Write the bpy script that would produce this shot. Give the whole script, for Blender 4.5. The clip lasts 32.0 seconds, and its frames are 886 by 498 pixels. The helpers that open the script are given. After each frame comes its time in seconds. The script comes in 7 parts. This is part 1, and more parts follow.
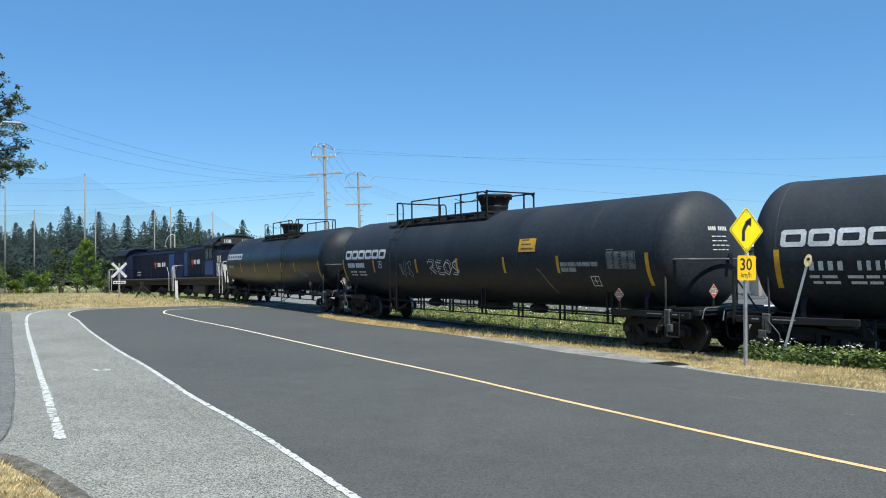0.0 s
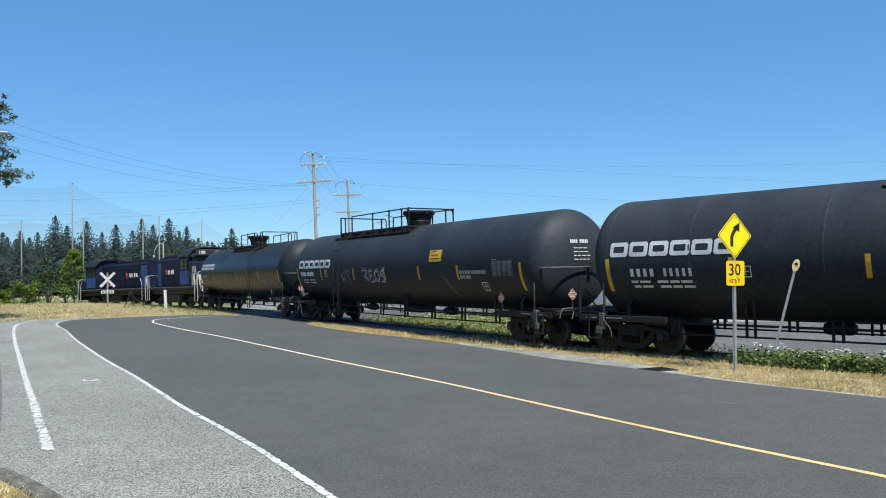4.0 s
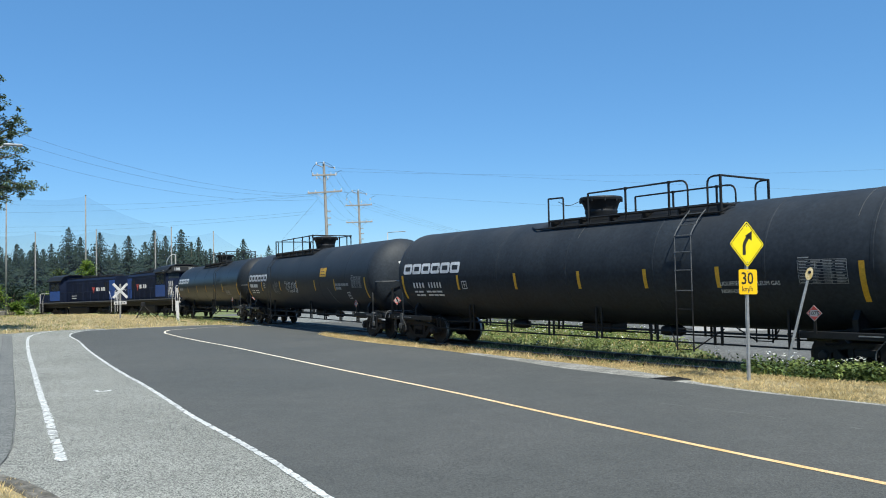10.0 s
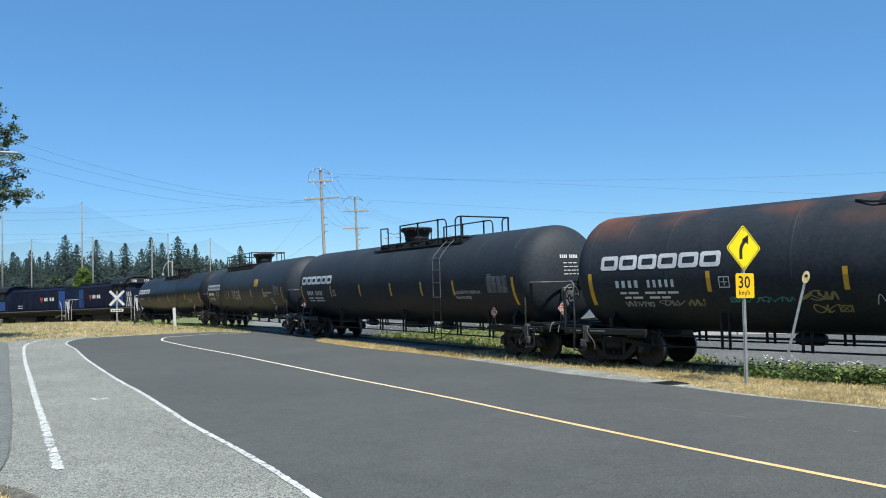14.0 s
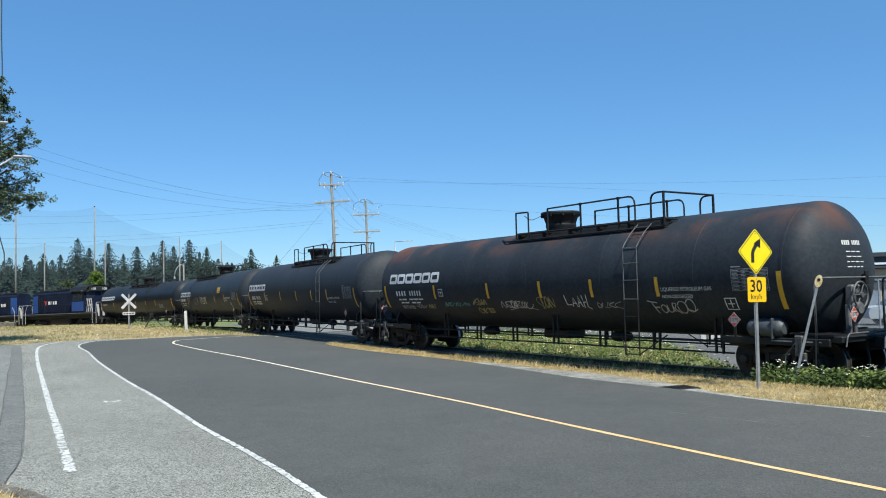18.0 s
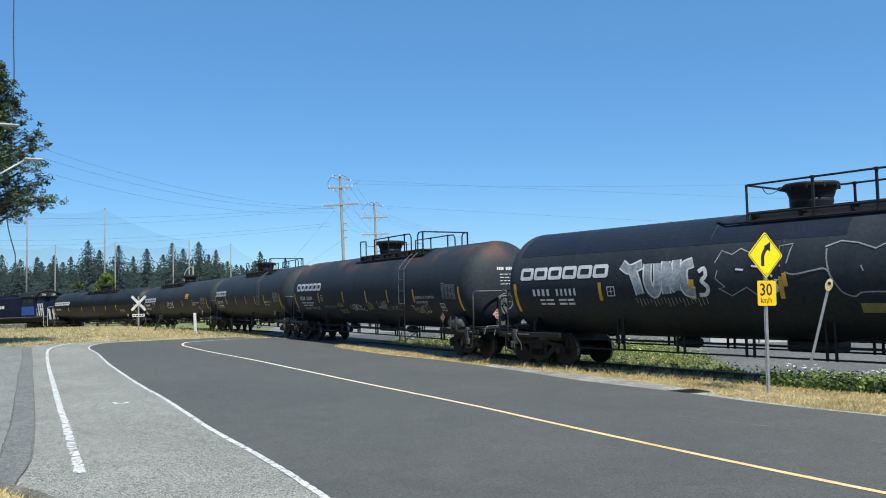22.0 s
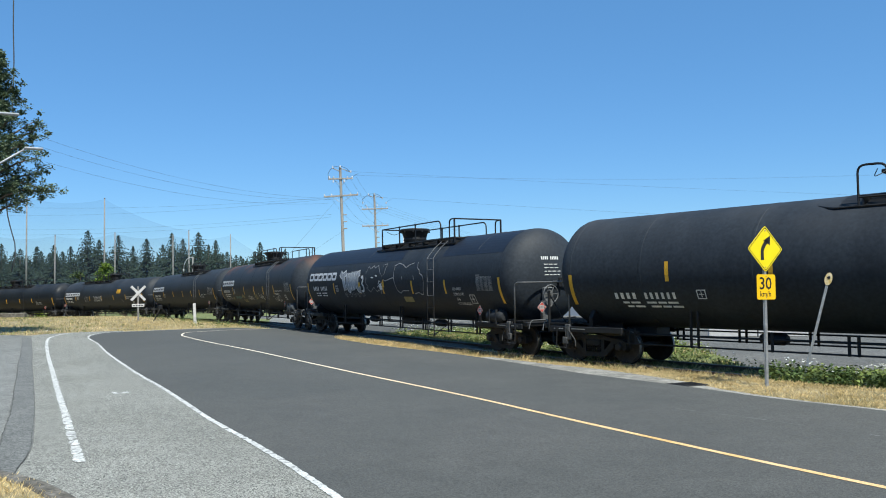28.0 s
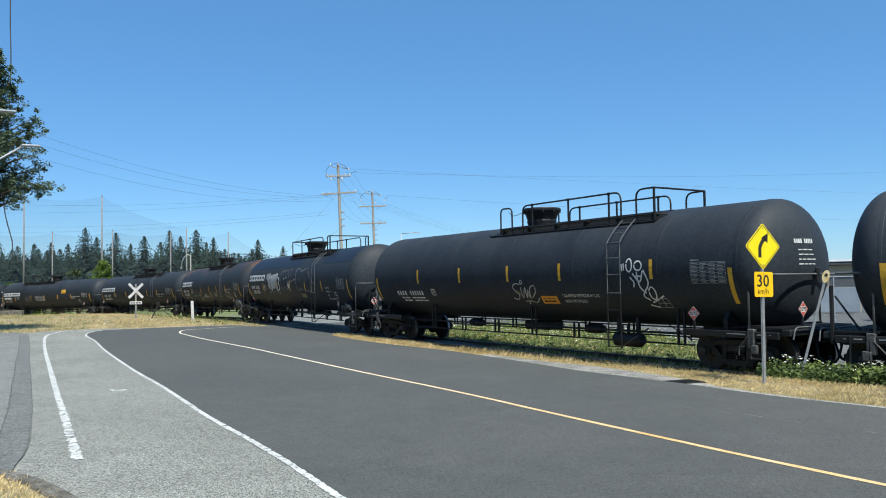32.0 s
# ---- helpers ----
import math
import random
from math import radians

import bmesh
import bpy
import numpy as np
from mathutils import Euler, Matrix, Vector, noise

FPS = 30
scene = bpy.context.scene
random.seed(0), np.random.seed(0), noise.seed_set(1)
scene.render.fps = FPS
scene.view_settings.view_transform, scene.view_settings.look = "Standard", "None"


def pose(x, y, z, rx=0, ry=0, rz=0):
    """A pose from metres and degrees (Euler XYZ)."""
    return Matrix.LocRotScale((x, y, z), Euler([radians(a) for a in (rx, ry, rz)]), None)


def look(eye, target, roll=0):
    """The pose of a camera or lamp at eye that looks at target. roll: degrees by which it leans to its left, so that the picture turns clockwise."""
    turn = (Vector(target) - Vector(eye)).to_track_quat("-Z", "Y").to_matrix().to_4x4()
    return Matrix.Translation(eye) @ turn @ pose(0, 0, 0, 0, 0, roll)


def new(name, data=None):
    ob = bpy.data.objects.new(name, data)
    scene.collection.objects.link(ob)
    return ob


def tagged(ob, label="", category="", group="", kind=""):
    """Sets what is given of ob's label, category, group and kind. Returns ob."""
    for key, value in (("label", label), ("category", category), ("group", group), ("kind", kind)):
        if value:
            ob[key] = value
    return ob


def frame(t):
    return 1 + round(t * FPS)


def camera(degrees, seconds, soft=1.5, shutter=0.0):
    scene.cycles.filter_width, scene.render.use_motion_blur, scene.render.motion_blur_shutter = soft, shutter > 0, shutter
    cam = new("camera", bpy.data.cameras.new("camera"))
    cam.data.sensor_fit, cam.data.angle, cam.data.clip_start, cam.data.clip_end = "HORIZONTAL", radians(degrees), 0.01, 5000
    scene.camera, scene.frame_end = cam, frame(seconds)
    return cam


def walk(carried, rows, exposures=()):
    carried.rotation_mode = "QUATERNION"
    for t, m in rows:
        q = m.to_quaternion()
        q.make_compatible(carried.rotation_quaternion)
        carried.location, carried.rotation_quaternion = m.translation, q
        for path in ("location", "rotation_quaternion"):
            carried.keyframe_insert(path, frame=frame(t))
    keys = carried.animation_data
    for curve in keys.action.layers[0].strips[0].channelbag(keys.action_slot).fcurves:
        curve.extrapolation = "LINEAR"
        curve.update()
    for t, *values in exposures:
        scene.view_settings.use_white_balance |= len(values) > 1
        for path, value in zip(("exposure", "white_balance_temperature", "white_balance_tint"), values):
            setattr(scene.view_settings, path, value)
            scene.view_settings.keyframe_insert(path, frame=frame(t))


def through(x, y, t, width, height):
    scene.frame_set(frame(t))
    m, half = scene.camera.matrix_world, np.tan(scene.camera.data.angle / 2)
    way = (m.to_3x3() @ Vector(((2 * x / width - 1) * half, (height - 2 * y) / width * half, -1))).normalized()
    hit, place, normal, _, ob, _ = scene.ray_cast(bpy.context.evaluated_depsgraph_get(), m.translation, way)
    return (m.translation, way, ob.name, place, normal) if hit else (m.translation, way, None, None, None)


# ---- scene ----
cam = camera(57.95, 32.0, soft=1.0)
EYE = Vector((0.0, 0.0, 2.185))


def aim(yaw, pitch, roll):
    """Camera pose from degrees: yaw to the left, pitch up, roll of the picture to the left."""
    a, b = radians(yaw), radians(pitch)
    way = Vector((-math.sin(a) * math.cos(b), math.cos(a) * math.cos(b), math.sin(b)))
    return look(EYE, EYE + way * 10, -roll)


TURNS = (
    (0, 0.198, 1.163, 0.576), (0.5, 0.111, 1.220, 0.577), (1, -0.382, 1.369, 0.735), (1.5, -0.356, 1.448, 0.711),
    (2, -0.396, 1.516, 0.805), (2.5, -0.448, 1.540, 0.859), (3, -0.452, 1.603, 0.875), (3.5, -0.507, 1.623, 0.937),
    (5.5, -0.534, 1.890, 1.042), (6, -0.564, 1.899, 1.143), (6.5, -0.453, 1.970, 1.129), (7, -0.274, 2.042, 1.136),
    (7.5, -0.171, 2.102, 1.129), (8, -0.053, 2.167, 1.132), (8.5, 0.042, 2.207, 1.152), (9, 0.178, 2.267, 1.198),
    (9.5, 0.222, 2.333, 1.164), (10, 0.233, 2.389, 1.185), (10.5, 0.175, 2.383, 1.252), (11, 0.131, 2.445, 1.309),
    (11.5, 0.076, 2.507, 1.327), (12, 0.061, 2.551, 1.383), (12.5, 0.018, 2.617, 1.407), (13, -0.000, 2.674, 1.438),
    (13.5, 0.008, 2.724, 1.487), (14, 0.013, 2.779, 1.508), (14.5, 0.132, 2.781, 1.496), (16.5, 0.581, 2.935, 1.487),
    (17, 0.732, 2.978, 1.421), (17.5, 0.728, 2.998, 1.467), (18, 0.749, 3.051, 1.444), (18.5, 0.854, 3.109, 1.424),
    (19, 1.026, 3.108, 1.355), (19.5, 1.137, 3.135, 1.296), (20, 1.135, 3.173, 1.336), (20.5, 1.130, 3.188, 1.408),
    (21, 1.293, 3.204, 1.316), (21.5, 1.389, 3.200, 1.322), (22, 1.361, 3.265, 1.297), (22.5, 1.281, 3.311, 1.325),
    (23, 1.234, 3.347, 1.389), (23.5, 1.185, 3.381, 1.402), (24, 1.172, 3.389, 1.424), (24.5, 1.285, 3.250, 1.277),
    (25, 1.420, 2.963, 1.080), (25.5, 1.430, 2.920, 1.117), (27.5, 1.401, 2.739, 0.976), (28, 1.357, 2.684, 0.953),
    (28.5, 1.400, 2.528, 0.872), (29, 1.464, 2.231, 0.708), (29.5, 1.421, 2.211, 0.702), (30, 1.370, 2.289, 0.762),
    (30.5, 1.357, 2.322, 0.839), (31, 1.312, 2.384, 0.854), (31.5, 1.287, 2.455, 0.925), (32, 1.212, 2.499, 0.958),
)
walk(cam, [(t, aim(y, p, r)) for t, y, p, r in TURNS], ((0.0, 0.4, 6400, 3.0), (32.0, 0.4, 6400, 3.0)))

# ---- light ----
SUN_WAY = Vector((0.26, -0.56, 1.0)).normalized()
world = bpy.data.worlds.new("sky")
scene.world = world
world.use_nodes = True
wn = world.node_tree
sky = wn.nodes.new("ShaderNodeTexSky")
sky.sky_type, sky.sun_disc = "NISHITA", False
sky.sun_elevation = math.asin(SUN_WAY.z)
sky.sun_rotation = math.atan2(SUN_WAY.x, SUN_WAY.y)
sky.air_density, sky.dust_density, sky.ozone_density = 0.95, 0.05, 4.0
deep = wn.nodes.new("ShaderNodeHueSaturation")
deep.inputs["Saturation"].default_value = 1.12
wn.links.new(sky.outputs[0], deep.inputs["Color"])
tint = wn.nodes.new("ShaderNodeMix")
tint.data_type, tint.blend_type = "RGBA", "MULTIPLY"
tint.inputs[0].default_value, tint.inputs[7].default_value = 1.0, (0.88, 1.04, 1.26, 1)
wn.links.new(deep.outputs[0], tint.inputs[6])
haze = wn.nodes.new("ShaderNodeMix")
haze.data_type = "RGBA"
haze.inputs[0].default_value, haze.inputs[7].default_value = 0.4, (1.3, 3.2, 6.0, 1)
wn.links.new(tint.outputs[2], haze.inputs[6])
wn.links.new(haze.outputs[2], wn.nodes["Background"].inputs[0])
wn.nodes["Background"].inputs[1].default_value = 0.093
sun = new("sun", bpy.data.lights.new("sun", "SUN"))
sun.data.energy, sun.data.angle, sun.data.color = 5.0, radians(0.53), (1.0, 0.95, 0.87)
sun.matrix_world = look(SUN_WAY * 100, (0, 0, 0))


# ---- materials ----
def pbr(name, c1, c2, scale=4.0, rough=0.7, metal=0.0, bump=0.2, fine=40.0, fine_amount=0.25, spec=0.5, stretch=(1, 1, 1), vary=0.0, rough2=None, c3=None, depth=0.01, coat=0.0, speck=None):
    """Two colours mixed by a broad noise, a finer grain on top, and a bump from both."""
    m = bpy.data.materials.new(name)
    m.use_nodes = True
    nt = m.node_tree
    b = nt.nodes["Principled BSDF"]
    n = nt.nodes.new
    link = nt.links.new
    co = n("ShaderNodeTexCoord")
    mp = n("ShaderNodeMapping")
    mp.inputs["Scale"].default_value = stretch
    link(co.outputs["Object"], mp.inputs[0])
    big = n("ShaderNodeTexNoise")
    big.inputs["Scale"].default_value, big.inputs["Detail"].default_value = scale, 6
    small = n("ShaderNodeTexNoise")
    small.inputs["Scale"].default_value, small.inputs["Detail"].default_value = fine, 4
    for t in (big, small):
        link(mp.outputs[0], t.inputs["Vector"])
    ramp = n("ShaderNodeValToRGB")
    ramp.color_ramp.elements[0].position, ramp.color_ramp.elements[1].position = 0.35, 0.65
    ramp.color_ramp.elements[0].color, ramp.color_ramp.elements[1].color = (*c1, 1), (*c2, 1)
    if c3:
        e = ramp.color_ramp.elements.new(0.5)
        e.color = (*c3, 1)
    link(big.outputs[0], ramp.inputs[0])
    mix = n("ShaderNodeMix")
    mix.data_type, mix.blend_type = "RGBA", "MULTIPLY"
    mix.inputs[0].default_value = 1.0
    grain = n("ShaderNodeMapRange")
    grain.inputs["From Min"].default_value, grain.inputs["From Max"].default_value = 0.3, 0.7
    grain.inputs["To Min"].default_value, grain.inputs["To Max"].default_value = 1 - fine_amount, 1 + fine_amount
    link(small.outputs[0], grain.inputs[0])
    link(ramp.outputs[0], mix.inputs[6])
    link(grain.outputs[0], mix.inputs[7])
    out = mix.outputs[2]
    if speck:
        cell = n("ShaderNodeTexVoronoi")
        cell.inputs["Scale"].default_value = speck[0]
        link(mp.outputs[0], cell.inputs["Vector"])
        bw = n("ShaderNodeSeparateColor")
        link(cell.outputs["Color"], bw.inputs[0])
        sr = n("ShaderNodeMapRange")
        sr.inputs["To Min"].default_value, sr.inputs["To Max"].default_value = 1 - speck[1], 1 + speck[1]
        link(bw.outputs[0], sr.inputs[0])
        mul = n("ShaderNodeMix")
        mul.data_type, mul.blend_type = "RGBA", "MULTIPLY"
        mul.inputs[0].default_value = 1.0
        link(out, mul.inputs[6])
        link(sr.outputs[0], mul.inputs[7])
        out = mul.outputs[2]
    if vary:
        info = n("ShaderNodeObjectInfo")
        hsv = n("ShaderNodeHueSaturation")
        vr = n("ShaderNodeMapRange")
        vr.inputs["To Min"].default_value, vr.inputs["To Max"].default_value = 1 - vary, 1 + vary
        link(info.outputs["Random"], vr.inputs[0])
        link(vr.outputs[0], hsv.inputs["Value"])
        link(out, hsv.inputs["Color"])
        out = hsv.outputs[0]
    link(out, b.inputs["Base Color"])
    rr = n("ShaderNodeMapRange")
    rr.inputs["To Min"].default_value, rr.inputs["To Max"].default_value = rough, rough2 if rough2 is not None else min(1, rough + 0.15)
    link(big.outputs[0], rr.inputs[0])
    link(rr.outputs[0], b.inputs["Roughness"])
    b.inputs["Metallic"].default_value = metal
    b.inputs["Specular IOR Level"].default_value = spec
    b.inputs["Coat Weight"].default_value, b.inputs["Coat Roughness"].default_value = coat, 0.24
    if bump:
        bp = n("ShaderNodeBump")
        bp.inputs["Strength"].default_value, bp.inputs["Distance"].default_value = bump, depth
        link(cell.outputs["Distance"] if speck else small.outputs[0], bp.inputs["Height"])
        link(bp.outputs[0], b.inputs["Normal"])
    return m


def crown_light_rust(m, centre, lo, hi, colour, thin, thick, dull=None):
    """Painted top light with dust, or rust, in patches along the crown of a tank, from lo to hi metres over its middle.
    """
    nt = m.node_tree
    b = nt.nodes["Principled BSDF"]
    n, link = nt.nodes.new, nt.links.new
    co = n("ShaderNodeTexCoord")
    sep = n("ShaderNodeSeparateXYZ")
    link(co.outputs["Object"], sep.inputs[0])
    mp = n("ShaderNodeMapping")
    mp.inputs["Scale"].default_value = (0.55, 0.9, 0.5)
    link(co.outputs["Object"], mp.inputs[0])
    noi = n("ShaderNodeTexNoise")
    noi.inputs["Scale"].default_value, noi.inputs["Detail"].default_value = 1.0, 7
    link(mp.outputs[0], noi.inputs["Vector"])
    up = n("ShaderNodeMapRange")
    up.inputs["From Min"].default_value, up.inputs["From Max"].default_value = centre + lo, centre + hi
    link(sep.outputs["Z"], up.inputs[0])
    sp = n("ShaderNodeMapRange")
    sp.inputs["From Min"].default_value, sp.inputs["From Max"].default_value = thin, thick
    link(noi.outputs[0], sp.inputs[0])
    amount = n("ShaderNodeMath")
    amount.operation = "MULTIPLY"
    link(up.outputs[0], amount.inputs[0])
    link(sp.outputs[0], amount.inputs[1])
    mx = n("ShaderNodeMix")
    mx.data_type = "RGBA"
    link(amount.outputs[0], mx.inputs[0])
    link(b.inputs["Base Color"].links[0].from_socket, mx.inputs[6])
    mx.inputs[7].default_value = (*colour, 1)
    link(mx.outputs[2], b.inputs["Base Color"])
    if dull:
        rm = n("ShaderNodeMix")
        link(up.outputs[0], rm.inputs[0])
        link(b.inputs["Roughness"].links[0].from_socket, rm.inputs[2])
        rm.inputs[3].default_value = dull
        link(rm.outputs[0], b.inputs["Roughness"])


def overlaid(m, scale, lo, hi, to_min, to_max, detail=5):
    """Multiply a material's colour by a stretched noise, for streaks and stains."""
    nt = m.node_tree
    b = nt.nodes["Principled BSDF"]
    n, link = nt.nodes.new, nt.links.new
    co, mp, noi, mr, mx = n("ShaderNodeTexCoord"), n("ShaderNodeMapping"), n("ShaderNodeTexNoise"), n("ShaderNodeMapRange"), n("ShaderNodeMix")
    link(co.outputs["Object"], mp.inputs[0])
    mp.inputs["Scale"].default_value = scale
    noi.inputs["Scale"].default_value, noi.inputs["Detail"].default_value = 1.0, detail
    link(mp.outputs[0], noi.inputs["Vector"])
    mr.inputs["From Min"].default_value, mr.inputs["From Max"].default_value = lo, hi
    mr.inputs["To Min"].default_value, mr.inputs["To Max"].default_value = to_min, to_max
    link(noi.outputs[0], mr.inputs[0])
    mx.data_type, mx.blend_type = "RGBA", "MULTIPLY"
    mx.inputs[0].default_value = 1.0
    link(b.inputs["Base Color"].links[0].from_socket, mx.inputs[6])
    link(mr.outputs[0], mx.inputs[7])
    link(mx.outputs[2], b.inputs["Base Color"])


def streaked(m):
    """Grime washed down the flanks and dusty blotches."""
    overlaid(m, (2.2, 0.35, 0.28), 0.4, 0.66, 0.95, 1.08)
    overlaid(m, (6.0, 5.0, 5.0), 0.52, 0.72, 1.0, 1.1)


def worn_through(m, under, scale, lo, hi):
    """Paint chipped through to the surface below."""
    nt = m.node_tree
    b = nt.nodes["Principled BSDF"]
    n, link = nt.nodes.new, nt.links.new
    co, noi, mr, mx = n("ShaderNodeTexCoord"), n("ShaderNodeTexNoise"), n("ShaderNodeMapRange"), n("ShaderNodeMix")
    noi.inputs["Scale"].default_value, noi.inputs["Detail"].default_value, noi.inputs["Roughness"].default_value = scale, 8, 0.7
    link(co.outputs["Object"], noi.inputs["Vector"])
    mr.inputs["From Min"].default_value, mr.inputs["From Max"].default_value = lo, hi
    link(noi.outputs[0], mr.inputs[0])
    mx.data_type = "RGBA"
    link(mr.outputs[0], mx.inputs[0])
    link(b.inputs["Base Color"].links[0].from_socket, mx.inputs[6])
    mx.inputs[7].default_value = (*under, 1)
    link(mx.outputs[2], b.inputs["Base Color"])


def paled(m, colour, y0, y1):
    """Paint that pales towards a colour from y0 on to y1."""
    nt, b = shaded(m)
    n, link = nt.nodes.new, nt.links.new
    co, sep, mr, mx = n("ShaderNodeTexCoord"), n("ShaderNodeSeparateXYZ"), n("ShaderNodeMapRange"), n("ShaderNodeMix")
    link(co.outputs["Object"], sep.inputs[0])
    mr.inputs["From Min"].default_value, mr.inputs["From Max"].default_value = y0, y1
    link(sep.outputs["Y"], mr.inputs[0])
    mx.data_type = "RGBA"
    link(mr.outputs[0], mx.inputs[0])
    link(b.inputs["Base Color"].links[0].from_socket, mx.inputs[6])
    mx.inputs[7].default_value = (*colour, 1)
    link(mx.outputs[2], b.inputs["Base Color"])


def shaded(m):
    """The parts of a pbr material that further nodes hook into."""
    nt = m.node_tree
    return nt, nt.nodes["Principled BSDF"]


M_ASPHALT = pbr("dark_asphalt", (0.071, 0.072, 0.067), (0.084, 0.084, 0.078), 0.3, 0.8, fine=2.2, fine_amount=0.07, bump=0.3, depth=0.004, speck=(85, 0.36), spec=0.35)
M_OLD_ASPHALT = pbr("worn_aggregate_asphalt", (0.196, 0.195, 0.172), (0.236, 0.235, 0.21), 0.45, 0.88, fine=3, fine_amount=0.08, bump=0.8, depth=0.008, speck=(95, 0.85))
M_APRON = pbr("patched_asphalt", (0.155, 0.157, 0.145), (0.2, 0.2, 0.187), 0.6, 0.85, fine=4, fine_amount=0.15, bump=0.4, speck=(70, 0.45))
M_GRAVEL = pbr("pale_gravel", (0.2, 0.19, 0.165), (0.3, 0.285, 0.25), 1.2, 0.9, fine=5, fine_amount=0.25, bump=0.6, depth=0.015, speck=(55, 0.5))
M_LOT = pbr("dusty_yard_gravel", (0.085, 0.085, 0.08), (0.125, 0.124, 0.117), 0.3, 0.9, fine=5, fine_amount=0.2, bump=0.5, depth=0.02, speck=(22, 0.4))
M_GROUND = pbr("dry_grass_soil", (0.2, 0.17, 0.08), (0.38, 0.31, 0.18), 0.7, 0.95, fine=5, fine_amount=0.4, bump=0.6, depth=0.04, speck=(60, 0.35), c3=(0.32, 0.26, 0.14))
M_GREEN = pbr("green_grass_soil", (0.1, 0.13, 0.04), (0.18, 0.19, 0.07), 0.9, 0.95, fine=16, fine_amount=0.5, bump=0.8, depth=0.05)
M_FAR = pbr("far_field", (0.2, 0.2, 0.08), (0.3, 0.26, 0.12), 0.05, 0.95, fine=2, fine_amount=0.3, bump=0.0)
M_WHITE_LINE = pbr("worn_white_paint", (0.46, 0.46, 0.44), (0.6, 0.6, 0.57), 4, 0.7, fine=25, fine_amount=0.2, bump=0.3, speck=(60, 0.2))
M_YELLOW_LINE = pbr("worn_yellow_paint", (0.66, 0.41, 0.16), (0.74, 0.5, 0.26), 2, 0.7, fine=25, fine_amount=0.15, bump=0.3, speck=(60, 0.15))
M_OLD_LINE = pbr("ghost_of_old_paint", (0.1, 0.1, 0.096), (0.16, 0.16, 0.153), 3, 0.8, fine=30, fine_amount=0.3, bump=0.2)
worn_through(M_OLD_LINE, (0.08, 0.08, 0.075), 9, 0.46, 0.56)
worn_through(M_WHITE_LINE, (0.18, 0.18, 0.17), 11, 0.53, 0.59)
paled(M_YELLOW_LINE, (0.7, 0.62, 0.48), 10, 21)
worn_through(M_YELLOW_LINE, (0.2, 0.17, 0.12), 7, 0.62, 0.72)
M_CRACK = pbr("dark_crack", (0.05, 0.05, 0.046), (0.11, 0.11, 0.1), 6, 0.9, bump=0)
M_CONCRETE = pbr("mossy_concrete", (0.075, 0.066, 0.05), (0.17, 0.155, 0.13), 5, 0.95, fine=30, fine_amount=0.5, bump=0.6)
M_BALLAST = pbr("dark_ballast", (0.12, 0.115, 0.105), (0.2, 0.19, 0.175), 2.5, 0.95, fine=14, fine_amount=0.6, bump=1.0, depth=0.05)
M_RAIL = pbr("rusty_rail_steel", (0.12, 0.075, 0.05), (0.2, 0.13, 0.09), 4, 0.7, 0.4, fine=50)
M_RAIL_TOP = pbr("polished_rail_head", (0.2, 0.19, 0.175), (0.28, 0.265, 0.25), 2, 0.5, 0.7, bump=0)
M_TIE = pbr("weathered_sleeper_wood", (0.1, 0.08, 0.06), (0.18, 0.15, 0.12), 5, 0.9, fine=40, stretch=(0.3, 3, 1))
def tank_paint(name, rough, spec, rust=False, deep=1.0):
    """Dull blue-black paint with grime streaks and a little dusty grey along the crown that paints in top light."""
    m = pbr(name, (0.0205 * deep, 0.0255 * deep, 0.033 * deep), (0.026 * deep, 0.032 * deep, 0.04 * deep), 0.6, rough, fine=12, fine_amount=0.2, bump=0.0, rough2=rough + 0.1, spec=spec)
    # grey rising towards the crown paints in the sun on top
    crown_light_rust(m, 2.47, 0.4, 1.4, (0.042, 0.0445, 0.049), 0.35, 0.75, max(rough, 0.6))
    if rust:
        crown_light_rust(m, 2.47, 0.75, 1.5, (0.14, 0.055, 0.03), 0.45, 0.68)
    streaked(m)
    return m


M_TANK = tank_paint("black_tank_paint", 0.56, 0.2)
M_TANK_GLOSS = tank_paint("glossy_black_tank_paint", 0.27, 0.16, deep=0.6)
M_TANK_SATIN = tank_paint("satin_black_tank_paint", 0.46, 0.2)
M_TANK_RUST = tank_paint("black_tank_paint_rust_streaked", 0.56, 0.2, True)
M_REPAINT = pbr("blue_black_repaint", (0.012, 0.016, 0.026), (0.016, 0.021, 0.033), 0.8, 0.45, fine=10, fine_amount=0.15, bump=0.0, rough2=0.55, spec=0.25)
M_STEEL = pbr("black_steel", (0.008, 0.0085, 0.0095), (0.015, 0.015, 0.016), 3, 0.5, 0.0, fine=60, fine_amount=0.3, bump=0.1, spec=0.35)
M_BOGIE = pbr("grimy_cast_steel", (0.009, 0.0085, 0.008), (0.02, 0.018, 0.016), 4, 0.7, 0.0, fine=40, fine_amount=0.4, bump=0.3)
M_WHEEL = pbr("worn_wheel_steel", (0.025, 0.022, 0.02), (0.05, 0.043, 0.038), 6, 0.55, 0.3, fine=50)
M_WORN = pbr("scuffed_grey_steel", (0.05, 0.05, 0.05), (0.11, 0.11, 0.108), 9, 0.55, 0.2, fine=40, fine_amount=0.4, bump=0.15)
M_TREAD = pbr("bright_wheel_tread", (0.26, 0.25, 0.24), (0.34, 0.33, 0.32), 3, 0.4, 1.0, bump=0)
M_PIPE = pbr("grey_handrail_paint", (0.075, 0.078, 0.082), (0.125, 0.128, 0.132), 5, 0.5, fine=60)
M_GREY_TANK = pbr("grey_reservoir_paint", (0.045, 0.05, 0.055), (0.07, 0.078, 0.085), 4, 0.45, fine=50, fine_amount=0.2)
